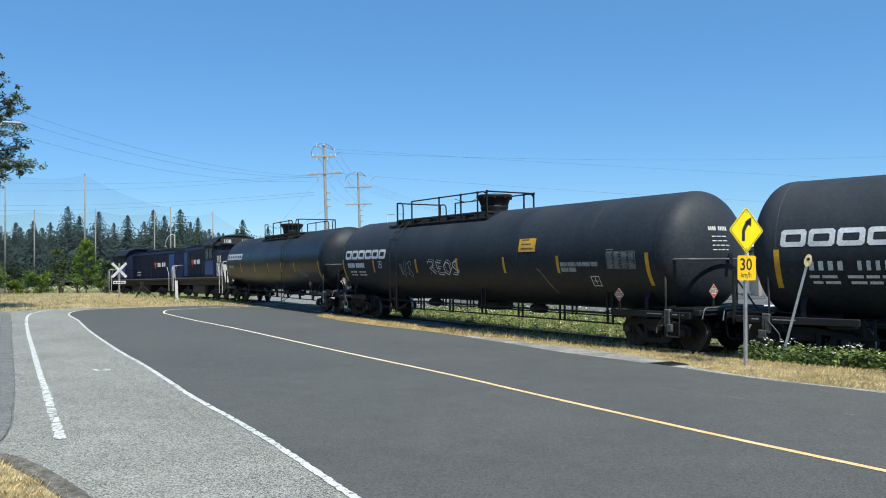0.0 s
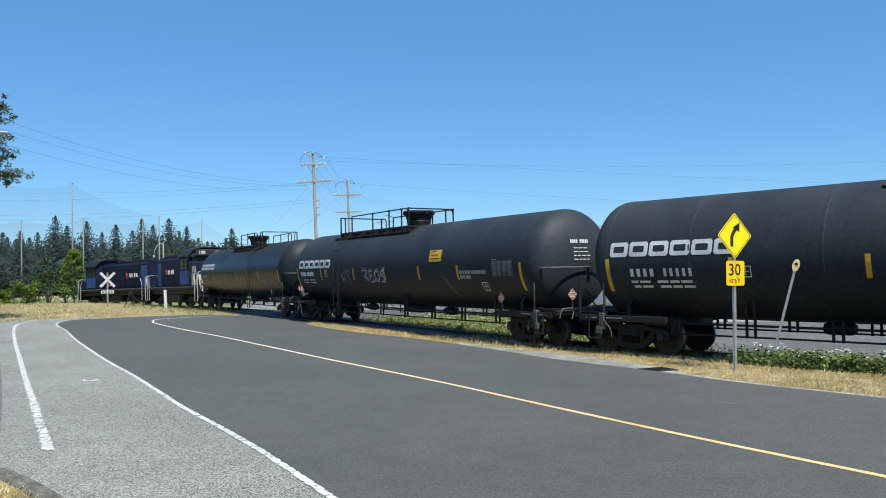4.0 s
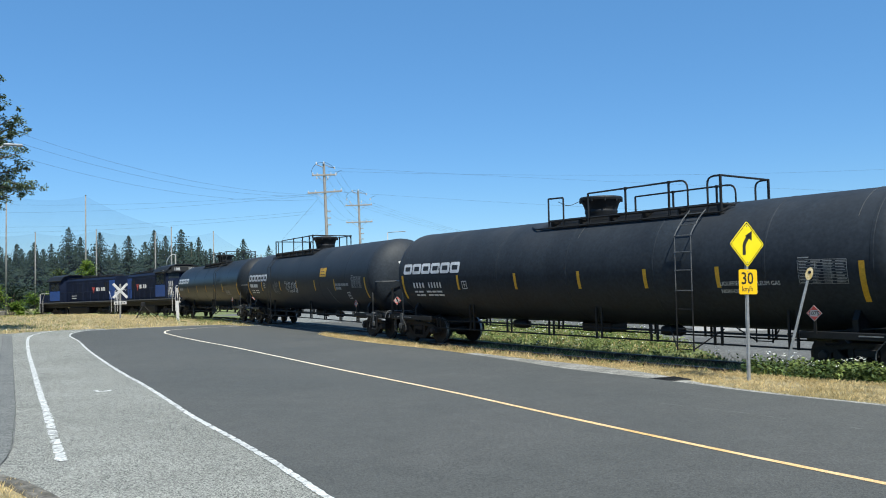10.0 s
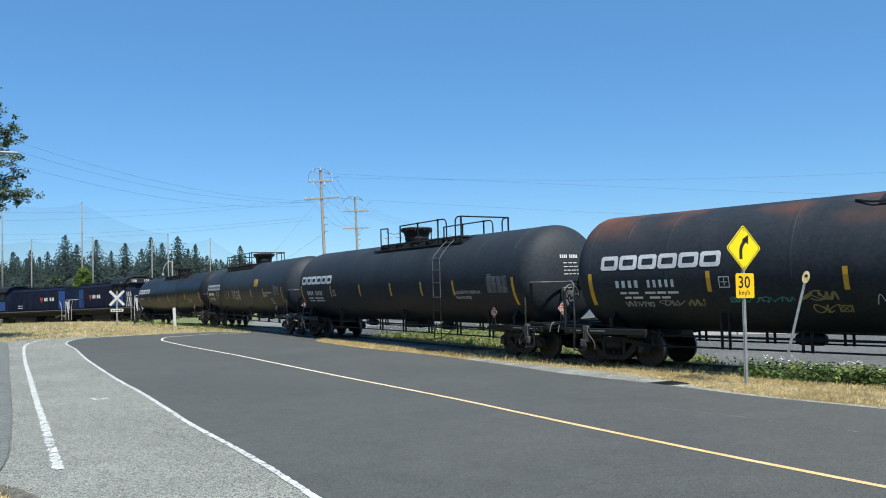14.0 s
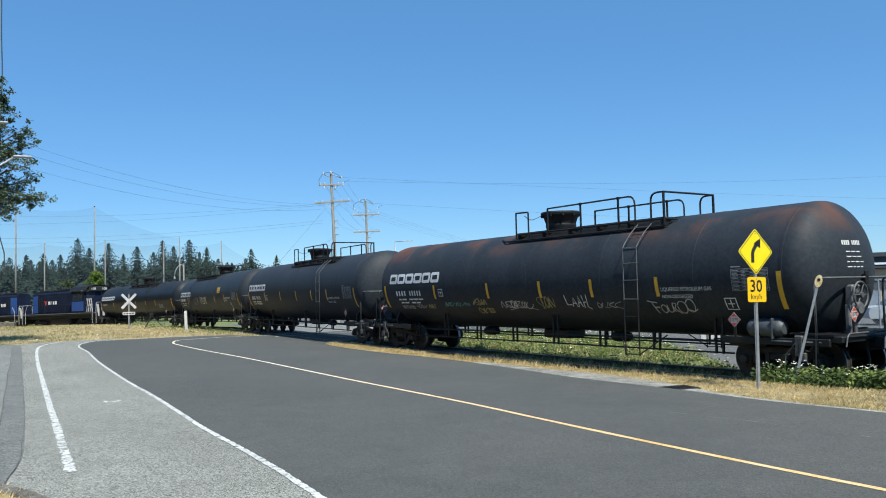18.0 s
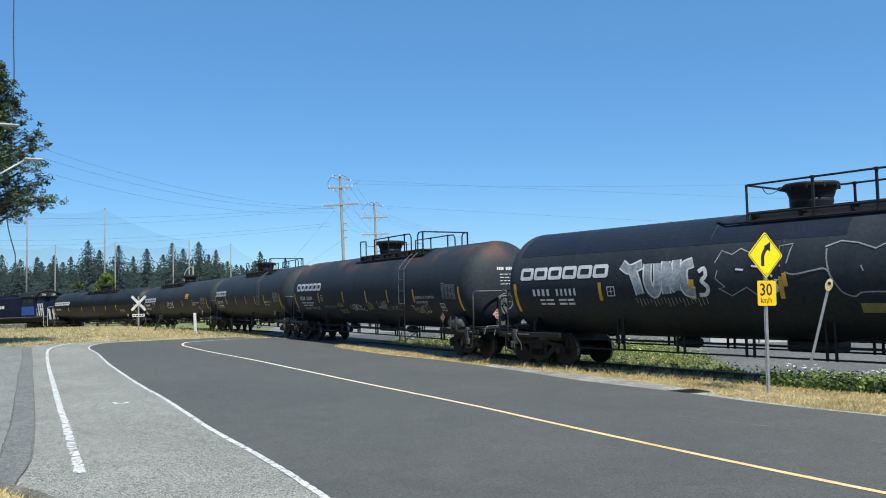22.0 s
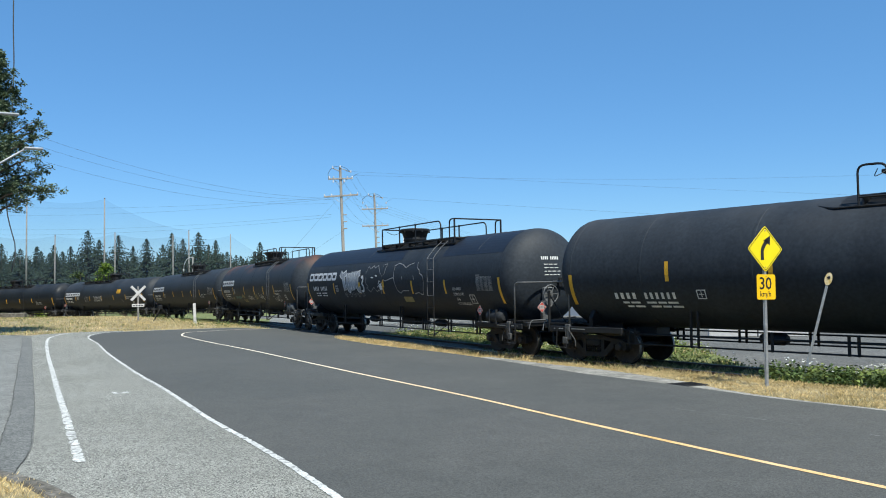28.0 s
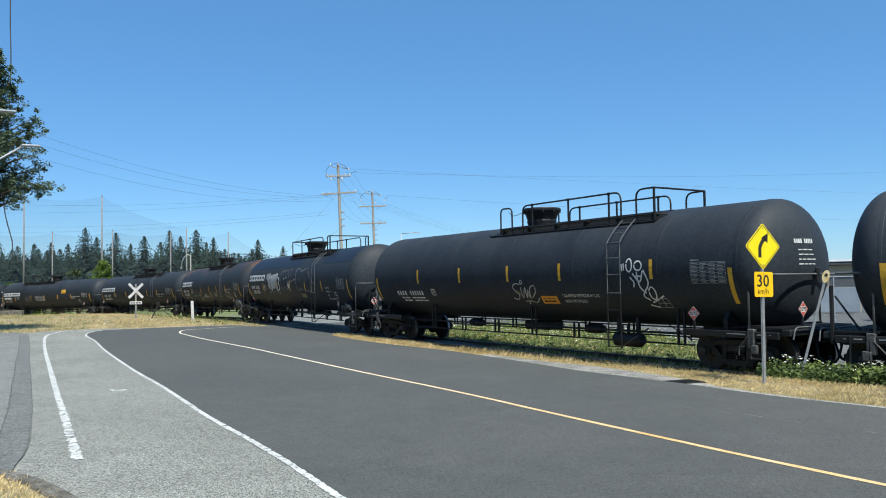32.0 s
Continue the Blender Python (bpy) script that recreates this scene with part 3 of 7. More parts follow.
sheet("far_pavement", [(-6.0, 49.5), (-10.0, 46.3), (-13.2, 54), (-15.5, 64), (-19, 80), (-10, 82), (-4, 62), (1.8, 54.45)], M_APRON, 0.03, 2.5, "grey paved yard beyond the rails", "pavement")
sheet("roadside_gravel", GRAVEL, M_GRAVEL, 0.02, 1.2, "pale fine gravel strip at the road edge", "gravel", skirt=0.03)


def ribbon(name, line, width, material, lift, label, ragged=0.0, gaps=(), step=1, seed=7):
    """A painted line laid on the road, its edges worn."""
    rng = random.Random(seed)
    s = Shape()
    prev = None
    for i in range(len(line)):
        a, b = line[max(i - 1, 0)], line[min(i + 1, len(line) - 1)]
        d = Vector((b[0] - a[0], b[1] - a[1])).normalized()
        w0, w1 = (width / 2 * (1 - rng.random() * ragged) for _ in range(2))
        x, y = line[i]
        cur = [(x - d.y * w0, y + d.x * w0), (x + d.y * w1, y - d.x * w1)]
        if prev and not any(g0 <= i <= g1 for g0, g1 in gaps):
            q = [(px, py, land_z(px, py) + lift) for px, py in (prev[0], prev[1], cur[1], cur[0])]
            s.add(q, [(0, 1, 2, 3)])
        prev = cur
    return tagged(part(name, s, material), label, "road marking", kind="structure")


fine_white = spline([p for p in WHITE_EDGE if -8 < p[1] < 60][::3], 0.06)
worn = [i for i in range(0, len(fine_white), 1) if fine_white[i][1] < 30 and random.Random(i).random() < 0.012]
ribbon("edge_line", fine_white, 0.09, M_WHITE_LINE, 0.039, "worn white edge line with ragged breaks", 0.35, [(i, i) for i in worn])
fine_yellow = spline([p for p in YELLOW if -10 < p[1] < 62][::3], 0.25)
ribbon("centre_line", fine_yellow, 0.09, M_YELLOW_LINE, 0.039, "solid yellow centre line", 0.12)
fine_inner = spline(INNER_LINE[::2] + [INNER_LINE[-1]], 0.05)
broken = [(i, i) for i in range(len(fine_inner)) if i < 70 and random.Random(i + 90).random() < 0.09]
ribbon("lane_line", fine_inner, 0.128, M_WHITE_LINE, 0.0385, "worn white lane line that ends in broken flakes", 0.45, broken)
seam_line = spline(SEAM[::3], 0.3)
ribbon("asphalt_seam", [(x - 0.2, y) for x, y in seam_line], 0.36, pbr("dark_seam_filler", (0.115, 0.117, 0.11), (0.15, 0.152, 0.142), 2, 0.85, fine=20, speck=(70, 0.5)), 0.04, "darker patched strip along a seam in the asphalt", 0.08)
for off_, w_ in ((-0.385, 0.024), (-0.015, 0.012)):
    ribbon("asphalt_crack", [(x + off_ + 0.012 * math.sin(y * 1.1) + random.Random(i).uniform(-0.011, 0.011), y) for i, (x, y) in enumerate(spline(SEAM[::3], 0.2))], w_, M_CRACK, 0.0425, "thin dark open crack along the patched strip", 0.7, seed=11)
for ends in (((3.01, 11.56), (3.24, 11.25)), ((3.4, 11.07), (3.6, 10.79)), ((3.7, 10.71), (3.91, 10.39)), ((3.96, 10.29), (4.16, 9.99)), ((4.43, 9.62), (4.52, 9.47)), ((4.61, 9.33), (4.7, 9.18))):
    ribbon("old_line_trace", spline(list(ends), 0.08), 0.035, M_OLD_LINE, 0.037, "faint trace of an older painted line", 0.4)
ribbon("paint_fleck", [(-6.42, 14.5), (-6.36, 14.52), (-6.3, 14.38), (-6.24, 14.3), (-6.16, 14.36), (-6.1, 14.55)], 0.1, M_WHITE_LINE, 0.038, "stray fleck of white paint", 0.8)

# kerb with a rounded top
kerb = Shape()
section = [(-0.005, -0.1), (0.0, 0.07), (0.03, 0.125), (0.07, 0.145), (0.19, 0.145), (0.21, 0.12), (0.21, -0.1)]
kn = [(x, y) for x, y in KERB]
vs, fs = [], []
for i, (x, y) in enumerate(kn):
    a, b = kn[max(i - 1, 0)], kn[min(i + 1, len(kn) - 1)]
    d = Vector((b[0] - a[0], b[1] - a[1])).normalized()
    out = Vector((d.y, -d.x))
    if out.dot(Vector((-1.0, -0.6))) < 0:
        out = -out
    for o, h in section:
        vs.append((x + out.x * o, y + out.y * o, land_z(x, y) + 0.03 + h))
m_ = len(section)
for i in range(len(kn) - 1):
    for k in range(m_ - 1):
        fs.append((i * m_ + k, i * m_ + k + 1, (i + 1) * m_ + k + 1, (i + 1) * m_ + k))
kerb.add(vs, fs)
tagged(part("kerb", kerb, M_CONCRETE, smooth=40), "rounded grey concrete kerb stained with moss", "kerb", kind="structure")
LAWN = [(x - 0.15, y - 0.12) for x, y in KERB if x < -1.4] + [(-2.0, -30), (-60, -30), (-60, 8.2)]
sheet("verge_lawn", LAWN, M_GROUND, 0.15, 2.0, "parched straw-coloured lawn behind the kerb", "lawn", skirt=0.2)


def zone(x, y):
    """Which ground cover lies at a place: 0 dry grass, 1 green grass, 2 yard gravel, 3 far field, 4 ballast."""
    d, rz, s = near_track(x, y)
    if x * x + y * y > 150**2:
        return 3
    if abs(d) < 1.5:
        return 4
    if d > 0:
        return 1 if (s < 9 and d < 3.0) else 0
    if x > 7.5 + 0.05 * (y - 20) and s < 30:
        return 2 if d < -2.0 else 1
    if d > -9:
        return 1
    return 2 if x > -25 else 1


def axis(stops):
    out = []
    for a, b, n in stops:
        out += list(np.linspace(a, b, n, endpoint=False))
    return out + [stops[-1][1]]


gx = axis([(-3000, -300, 10), (-300, -60, 16), (-60, -30, 20), (-30, 24, 90), (24, 70, 30), (70, 300, 16), (300, 3000, 10)])
gy = axis([(-800, -60, 10), (-60, 0, 20), (0, 64, 100), (64, 130, 44), (130, 400, 18), (400, 4500, 14)])
g = Shape()
ny = len(gy)
g.add([(x, y, land_z(x, y) - 0.02) for x in gx for y in gy], [(i * ny + j, (i + 1) * ny + j, (i + 1) * ny + j + 1, i * ny + j + 1) for i in range(len(gx) - 1) for j in range(ny - 1)])
ground_me = mesh_of("ground", g, M_GROUND, True)
for mt in (M_GREEN, M_LOT, M_FAR, M_BALLAST):
    ground_me.materials.append(mt)
for p in ground_me.polygons:
    c = p.center
    p.material_index = zone(c.x, c.y)
tagged(new("ground", ground_me), "dry grass and soil with green patches and gravel", "ground", kind="structure")

# rails and sleepers
track = thing("railway_track", Matrix(), "single railway track with rusty rails on dark sleepers", "railway track", kind="structure")
line_s = np.arange(-84, 172, 1.0)
for side in (-0.7525, 0.7525):
    for nm, prof, mt in (("rail", [(-0.07, -0.16), (-0.07, -0.145), (-0.012, -0.13), (-0.012, -0.05), (-0.034, -0.04), (-0.034, -0.012), (0.034, -0.012), (0.034, -0.04), (0.012, -0.05), (0.012, -0.13), (0.07, -0.145), (0.07, -0.16)], M_RAIL),
                         ("rail_head", [(-0.034, -0.012), (-0.026, 0.0), (0.026, 0.0), (0.034, -0.012)], M_RAIL_TOP)):
        s = Shape()
        k = len(prof)
        vs, fs = [], []
        for q in line_s:
            for o, h in prof:
                p = on_track(q, side + o)
                vs.append((p.x, p.y, p.z + h))
        for i in range(len(line_s) - 1):
            for j in range(k - 1):
                fs.append((i * k + j, (i + 1) * k + j, (i + 1) * k + j + 1, i * k + j + 1))
        s.add(vs, fs)
        part(nm, s, mt, track, smooth=30)
ME_TIE = mesh_of("sleeper", Shape().box(-1.28, 1.28, -0.11, 0.11, -0.3, -0.135, 0.015), M_TIE)
for q in np.arange(-56, 130, 0.58):
    if 15 < q < 43:
        continue
    a, b = on_track(q, -1.28), on_track(q, 1.28)
    d = (b - a).normalized()
    mt = Matrix.Translation((a + b) / 2) @ Vector((1, 0, 0)).rotation_difference(d).to_matrix().to_4x4()
    part("sleeper", ME_TIE, None, track, at=mt)

# plain unseen bank, added to darken the tanks' reflections; closes the place behind the viewer
hedge = Shape()
hp = [(-84, 118), (-76, 92), (-70, 60), (-68, 30), (-70, -4), (-40, -16), (-10, -24), (-2, -30), (6, -44), (30, -56), (52, -46), (70, -18)]
line = spline(hp, 2.0)
for (x0, y0), (x1, y1) in zip(line, line[1:]):
    d = Vector((x1 - x0, y1 - y0)).normalized()
    z0 = land_z(x0, y0) - 0.3
    m4 = Matrix.Translation((x0, y0, z0)) @ Matrix.Rotation(math.atan2(d.y, d.x), 4, "Z")
    hedge.box(-0.1, 2.3, -1.5, 1.5, 0, 7.5 + 9.0 * ss((-x0 - 40) / 25) + 0.8 * math.sin(x0 * 0.7) + 0.5 * math.sin(y0 * 1.3), 0.4, m4)
tagged(part("hedge_wall", hedge, pbr("dark_green_bank", (0.02, 0.035, 0.012), (0.045, 0.07, 0.022), 0.8, 0.9, fine=5, fine_amount=0.5, bump=0.8, depth=0.1)), "plain tall dark green bank, unseen, added to darken reflections", "hedge", kind="structure")


# ---- the train ----
R_TANK, Z_TANK, HALF = 1.55, 2.473, 8.643
Z_HOME = Z_TANK
PITCH = 19.992
OFFSETS = (0.00, -0.06, 0.00, 0.18, 0.08, -0.06, -0.00)
# place of the first tank car along the track, second by second
TRAIN_S = (32.87, 33.84, 34.87, 35.98, 37.13, 38.49, 40.08, 41.77, 43.61, 45.63, 47.76, 50.02, 52.44, 55.06, 57.83, 60.66, 63.55, 66.57, 69.60, 72.53, 75.62, 78.70, 81.72, 84.71, 87.64, 90.57, 93.52, 96.50, 99.46, 102.34, 105.28, 108.17, 111.06)


def train_s(t):
    i = min(int(t), 31)
    u = t - i
    p = TRAIN_S
    a, b, c, d = p[max(i - 1, 0)], p[i], p[i + 1], p[min(i + 2, 32)]
    return 0.5 * (2 * b + (c - a) * u + (2 * a - 5 * b + 4 * c - d) * u * u + (3 * b - a - 3 * c + d) * u**3)


def vehicle_pose(s, half):
    """Pose of a vehicle whose bogies stand at s - half and s + half."""
    a, b = on_track(s - half), on_track(s + half)
    x = (b - a).normalized()
    y = Vector((0, 0, 1)).cross(x).normalized()
    z = x.cross(y)
    m = Matrix((x, y, z)).transposed().to_4x4()
    m.translation = (a + b) / 2
    return m


def skin(x, z_arc, lift=0.007):
    """Place on the road side of the tank: x along it, z_arc metres up round it from mid height."""
    a = z_arc / R_TANK
    return (x, (R_TANK + lift) * math.cos(a), Z_TANK + (R_TANK + lift) * math.sin(a))


def arc(z):
    """Height above the rail as an arc from mid height."""
    return R_TANK * math.asin(max(-1, min(1, (z - Z_TANK) / R_TANK)))


def patch(s, x0, x1, a0, a1, n=4, lift=0.007):
    vs = [skin(x, lerp(a0, a1, k / n), lift) for k in range(n + 1) for x in (x0, x1)]
    s.add(vs, [(2 * k, 2 * k + 1, 2 * k + 3, 2 * k + 2) for k in range(n)])
    return s


def stroke(s, pts, width, lift=0.008):
    """A painted line on the tank side through (x, arc) points."""
    pts = [Vector(p) for p in pts]
    prev = None
    for i, p in enumerate(pts):
        d = pts[min(i + 1, len(pts) - 1)] - pts[max(i - 1, 0)]
        d = d.normalized() if d.length else Vector((1, 0))
        n = Vector((-d.y, d.x)) * width / 2
        cur = (p + n, p - n)
        if prev:
            s.add([skin(q.x, q.y, lift) for q in (prev[0], prev[1], cur[1], cur[0])], [(0, 1, 2, 3)])
        prev = cur
    return s


def words(text, size, put, bold=0.0):
    """Lettering from the built-in font as a mesh; put(a, b) gives the place of a point of the text's plane."""
    cu = bpy.data.curves.new("words", "FONT")
    cu.body, cu.size, cu.resolution_u, cu.offset = text, size, 2, bold
    ob = bpy.data.objects.new("words", cu)
    me = bpy.data.meshes.new_from_object(ob)
    s = Shape()
    s.add([put(v.co.x, v.co.y) for v in me.vertices], [tuple(p.vertices) for p in me.polygons])
    bpy.data.objects.remove(ob)
    bpy.data.curves.remove(cu)
    bpy.data.meshes.remove(me)
    return s


# -- bogie, built once --
def wheelset_shape():
    s = Shape()
    s.tube([(0, -0.98, 0), (0, 0.98, 0)], 0.085, 12)
    for k in (-1, 1):
        prof = [(0.0, 0.86), (0.13, 0.86), (0.16, 0.80), (0.3, 0.795), (0.38, 0.81), (0.43, 0.815), (0.452, 0.81), (0.457, 0.75), (0.46, 0.705), (0.485, 0.695), (0.488, 0.675), (0.46, 0.668), (0.37, 0.672), (0.3, 0.70), (0.14, 0.71), (0.09, 0.66)]
        s.lathe([(r, k * h) for r, h in prof], "y", 32)
        for a in range(4):
            c = a * math.pi / 2 + 0.4
            s.box(-0.03, 0.03, -0.012, 0.012, -0.03, 0.03, 0.008, Matrix.Translation((0.24 * math.cos(c), k * 0.803, 0.24 * math.sin(c))))
    return s


def tread_shape(k):
    return Shape().lathe([(0.44, k * 0.812), (0.4585, k * 0.8), (0.4605, k * 0.71)], "y", 32)


def side_frame_shape(y):
    """Cast side frame of a freight bogie: a deep truss with two windows."""
    s = Shape()
    k = 1 if y > 0 else -1
    put = lambda a, b, d: (a, y + k * d, b)
    # bars round the windows
    bars = [[(-1.12, 0.40), (-1.12, 0.60), (-0.98, 0.66), (-0.62, 0.70), (-0.62, 0.60), (-0.76, 0.52), (-0.86, 0.45), (-1.0, 0.36)],
            [(-0.62, 0.70), (-0.3, 0.76), (0.3, 0.76), (0.62, 0.70), (0.62, 0.60), (0.33, 0.64), (-0.33, 0.64), (-0.62, 0.60)],
            [(1.0, 0.36), (0.86, 0.45), (0.76, 0.52), (0.62, 0.60), (0.62, 0.70), (0.98, 0.66), (1.12, 0.60), (1.12, 0.40)],
            [(-0.70, 0.56), (-0.62, 0.60), (-0.33, 0.31), (-0.30, 0.17), (-0.40, 0.19), (-0.70, 0.44)],
            [(0.30, 0.17), (0.33, 0.31), (0.62, 0.60), (0.70, 0.56), (0.70, 0.44), (0.40, 0.19)],
            [(-0.33, 0.17), (-0.33, 0.29), (0.33, 0.29), (0.33, 0.17)],
            [(-0.38, 0.29), (-0.38, 0.64), (-0.27, 0.64), (-0.27, 0.29)], [(0.27, 0.29), (0.27, 0.64), (0.38, 0.64), (0.38, 0.29)]]
    for b in bars:
        s.prism(b, -0.07, 0.09, put)
    return s


def spring_shape(x, y):
    s = Shape()
    s.tube([(x + 0.055 * math.cos(a * 0.7), y + 0.055 * math.sin(a * 0.7), 0.29 + a * 0.0062) for a in range(34)], 0.014, 5)
    return s


ME_WHEEL = mesh_of("wheelset", wheelset_shape(), M_WHEEL, 35)
ME_TREAD = [mesh_of("wheel_tread", tread_shape(k), M_TREAD, 35) for k in (-1, 1)]
ME_SIDE = [mesh_of("side_frame", side_frame_shape(y), M_BOGIE, 30) for y in (1.0, -1.0)]
_s = Shape()
_s.box(-0.25, 0.25, -1.12, 1.12, 0.47, 0.64, 0.03).lathe([(0.2, 0.6), (0.2, 0.72), (0.0, 0.72)], "z", 16)
for k in (-1, 1):
    _s.box(k * 0.5 - 0.05, k * 0.5 + 0.05, -0.8, 0.8, 0.36, 0.48, 0.02)
    for j in (-1, 1):
        _s.box(k * 0.43 - 0.06 * k - 0.05, k * 0.43 + 0.05, j * 0.74 - 0.06, j * 0.74 + 0.06, 0.3, 0.58, 0.02)
ME_BOLSTER = mesh_of("bogie", _s, M_BOGIE, 30)
ME_SPRING = mesh_of("spring", spring_shape(0, 0), M_BOGIE, True)
_s = Shape().lathe([(0.0, 0.2), (0.07, 0.2), (0.1, 0.18), (0.115, 0.1), (0.115, 0.0)], "y", 16).box(-0.14, 0.14, 0.0, 0.1, -0.1, 0.17, 0.02)
ME_CAP = mesh_of("bearing_cap", _s, M_WHEEL, 30)



def bogie(parent, x, base=0.9):
    b = part("bogie", ME_BOLSTER, None, parent, at=Matrix.Translation((x, 0, 0)))
    for me in ME_SIDE:
        part("side_frame", me, None, b)
    for i in (-0.16, 0.0, 0.16):
        for w in (-1.07, -0.95, 0.95, 1.07):
            part("spring", ME_SPRING, None, b, at=Matrix.Translation((i, w, 0)))
    for k in (-base, base):
        w = part("wheelset", ME_WHEEL, None, b, at=Matrix.Translation((k, 0, 0.4605)))
        for me in ME_TREAD:
            part("wheel_tread", me, None, b, at=Matrix.Translation((k, 0, 0.4605)))
        for side in (0, math.pi):
            part("bearing_cap", ME_CAP, None, b, at=Matrix.Translation((k, 0, 0.47)) @ Matrix.Rotation(side, 4, "Z") @ Matrix.Translation((0, 0.98, 0)))
    return b


# -- tank car parts --
def tank_shape():
    prof = []
    n = 14
    for k in range(n + 1):
        a = math.pi / 2 * k / n
        prof.append((R_TANK * math.sin(a), HALF + 0.775 * math.cos(a)))
    rings = [8.55, 6.2, 3.1, 0.0, -3.1, -6.2, -8.55]
    for x in rings:
        prof += [(R_TANK, x + 0.04), (R_TANK + 0.005, x + 0.03), (R_TANK + 0.005, x - 0.03), (R_TANK, x - 0.04)]
    for k in range(n, -1, -1):
        a = math.pi / 2 * k / n
        prof.append((R_TANK * math.sin(a), -HALF - 0.775 * math.cos(a)))
    return Shape().lathe(prof, "x", 72, (0, 0, Z_TANK))


ME_TANK = mesh_of("tank", tank_shape(), M_TANK, 25)


def hoop(s, pts, r=0.022, bend=0.12):
    """A pipe through pts with its corners rounded."""
    pts = [Vector(p) for p in pts]
    out = [pts[0]]
    for a, b, c in zip(pts, pts[1:], pts[2:]):
        d0, d1 = (a - b), (c - b)
        q = min(bend, d0.length / 2, d1.length / 2)
        p0, p1 = b + d0.normalized() * q, b + d1.normalized() * q
        out += [(1 - t) ** 2 * p0 + 2 * t * (1 - t) * b + t * t * p1 for t in (0, 0.25, 0.5, 0.75, 1)]
    out.append(pts[-1])
    return s.tube(out, r, 6)


ME_GRATE = mesh_of("grating_bar", Shape().box(-0.014, 0.014, -1.335, 1.335, 1.062, 1.09), M_STEEL)


def end_gear(parent, k, leg=8.83):
    """Stub sill, coupler, end platform and handrails at the end on the side k of the x axis."""
    s = Shape()
    s.box(*sorted((k * 6.6, k * 9.72)), -0.33, 0.33, 0.72, 1.04, 0.03)
    s.box(*sorted((k * 9.0, k * 9.75)), -1.35, 1.35, 0.92, 1.06, 0.02)
    s.box(*sorted((k * 6.9, k * 9.5)), -1.42, -1.34, 0.84, 1.0, 0.015).box(*sorted((k * 6.9, k * 9.5)), 1.34, 1.42, 0.84, 1.0, 0.015)
    part("stub_sill", s, M_STEEL, parent)
    s = Shape()
    for y in (-1.35, 1.35):
        s.box(*sorted((k * 8.68, k * 9.56)), y - 0.015, y + 0.015, 1.055, 1.094)
    s.box(*sorted((k * 8.68, k * 8.71)), -1.335, 1.335, 1.055, 1.094).box(*sorted((k * 9.53, k * 9.56)), -1.335, 1.335, 1.055, 1.094)
    deck = part("end_platform", s, M_STEEL, parent)
    for i in range(8):
        part("grating_bar", ME_GRATE, None, deck, at=Matrix.Translation((k * (8.77 + 0.1 * i), 0, 0)))
    s = Shape()
    for j in (-1, 1):
        s.prism([(0.25, 0.85), (1.28, 0.85), (1.3, 1.25), (1.16, 1.45), (0.6, 1.1), (0.25, 1.0)], -0.06, 0.06, lambda a, b, d, j=j: (k * 8.05 + d, j * a, b))
        s.box(*sorted((k * 7.5, k * 8.6)), j * 0.55 - 0.05, j * 0.55 + 0.05, 0.85, 1.15, 0.01)
    part("saddle", s, M_STEEL, parent)
    s = Shape()
    s.box(*sorted((k * 9.6, k * 9.92)), -0.12, 0.12, 0.76, 1.0, 0.03).box(*sorted((k * 9.85, k * 10.08)), -0.17, 0.15, 0.74, 1.02, 0.05)
    part("coupler", s, M_BOGIE, parent)
    for j in (-1, 1):
        part("air_hose", hoop(Shape(), [(k * 9.7, j * 0.35, 0.8), (k * 9.78, j * 0.42, 0.42), (k * 9.92, j * 0.36, 0.3), (k * 10.02, j * 0.24, 0.46)], 0.028, 0.14), M_STEEL, parent)
    part("uncoupling_lever", hoop(Shape(), [(k * 9.86, 0.1, 1.04), (k * 9.82, 0.5, 1.12), (k * 9.82, 1.28, 1.12), (k * 9.82, 1.36, 0.86)], 0.016), M_PIPE, parent)
    for j in (-1, 1):
        for i, w in enumerate((0.05, 0.16, 0.1, 0.22, 0.26)):
            x = k * (9.3 - 0.25 * i)
            part("sill_stencil", Shape().box(x - w / 2, x + w / 2, j * 1.423, j * 1.423 + 0.002, 0.92, 0.945), M_MARK_DIM, parent)
        s = Shape().box(*sorted((k * 7.0, k * 7.6)), j * 1.1, j * 1.33, 0.78, 0.98, 0.03)
        s.tube([(k * 6.5, j * 1.2, 0.9), (k * 8.9, j * 1.2, 1.12)], 0.018, 5)
        part("brake_rigging", s, M_BOGIE, parent)
        s = Shape()
        hoop(s, [(k * 8.83, j * 1.42, 0.98), (k * 8.83, j * 1.46, 0.4), (k * 9.2, j * 1.46, 0.4), (k * 9.2, j * 1.42, 0.98)], 0.018, 0.05)
        s.box(*sorted((k * 8.83, k * 9.2)), j * 1.46 - 0.05, j * 1.46 + 0.05, 0.385, 0.41, 0.008)
        part("stirrup", s, M_STEEL, parent)
        # bracket and reading gear where sill and platform meet
        s = Shape().box(*sorted((k * 8.72, k * 8.9)), j * 1.3, j * 1.44, 0.62, 1.06, 0.02).box(*sorted((k * 8.8, k * 8.98)), j * 1.36, j * 1.46, 0.5, 0.7, 0.02)
        hoop(s, [(k * 8.75, j * 1.44, 0.9), (k * 8.5, j * 1.44, 0.62), (k * 8.5, j * 1.44, 0.45)], 0.014)
        part("corner_bracket", s, M_WORN, parent, "scuffed grey corner bracket")
    s = Shape()
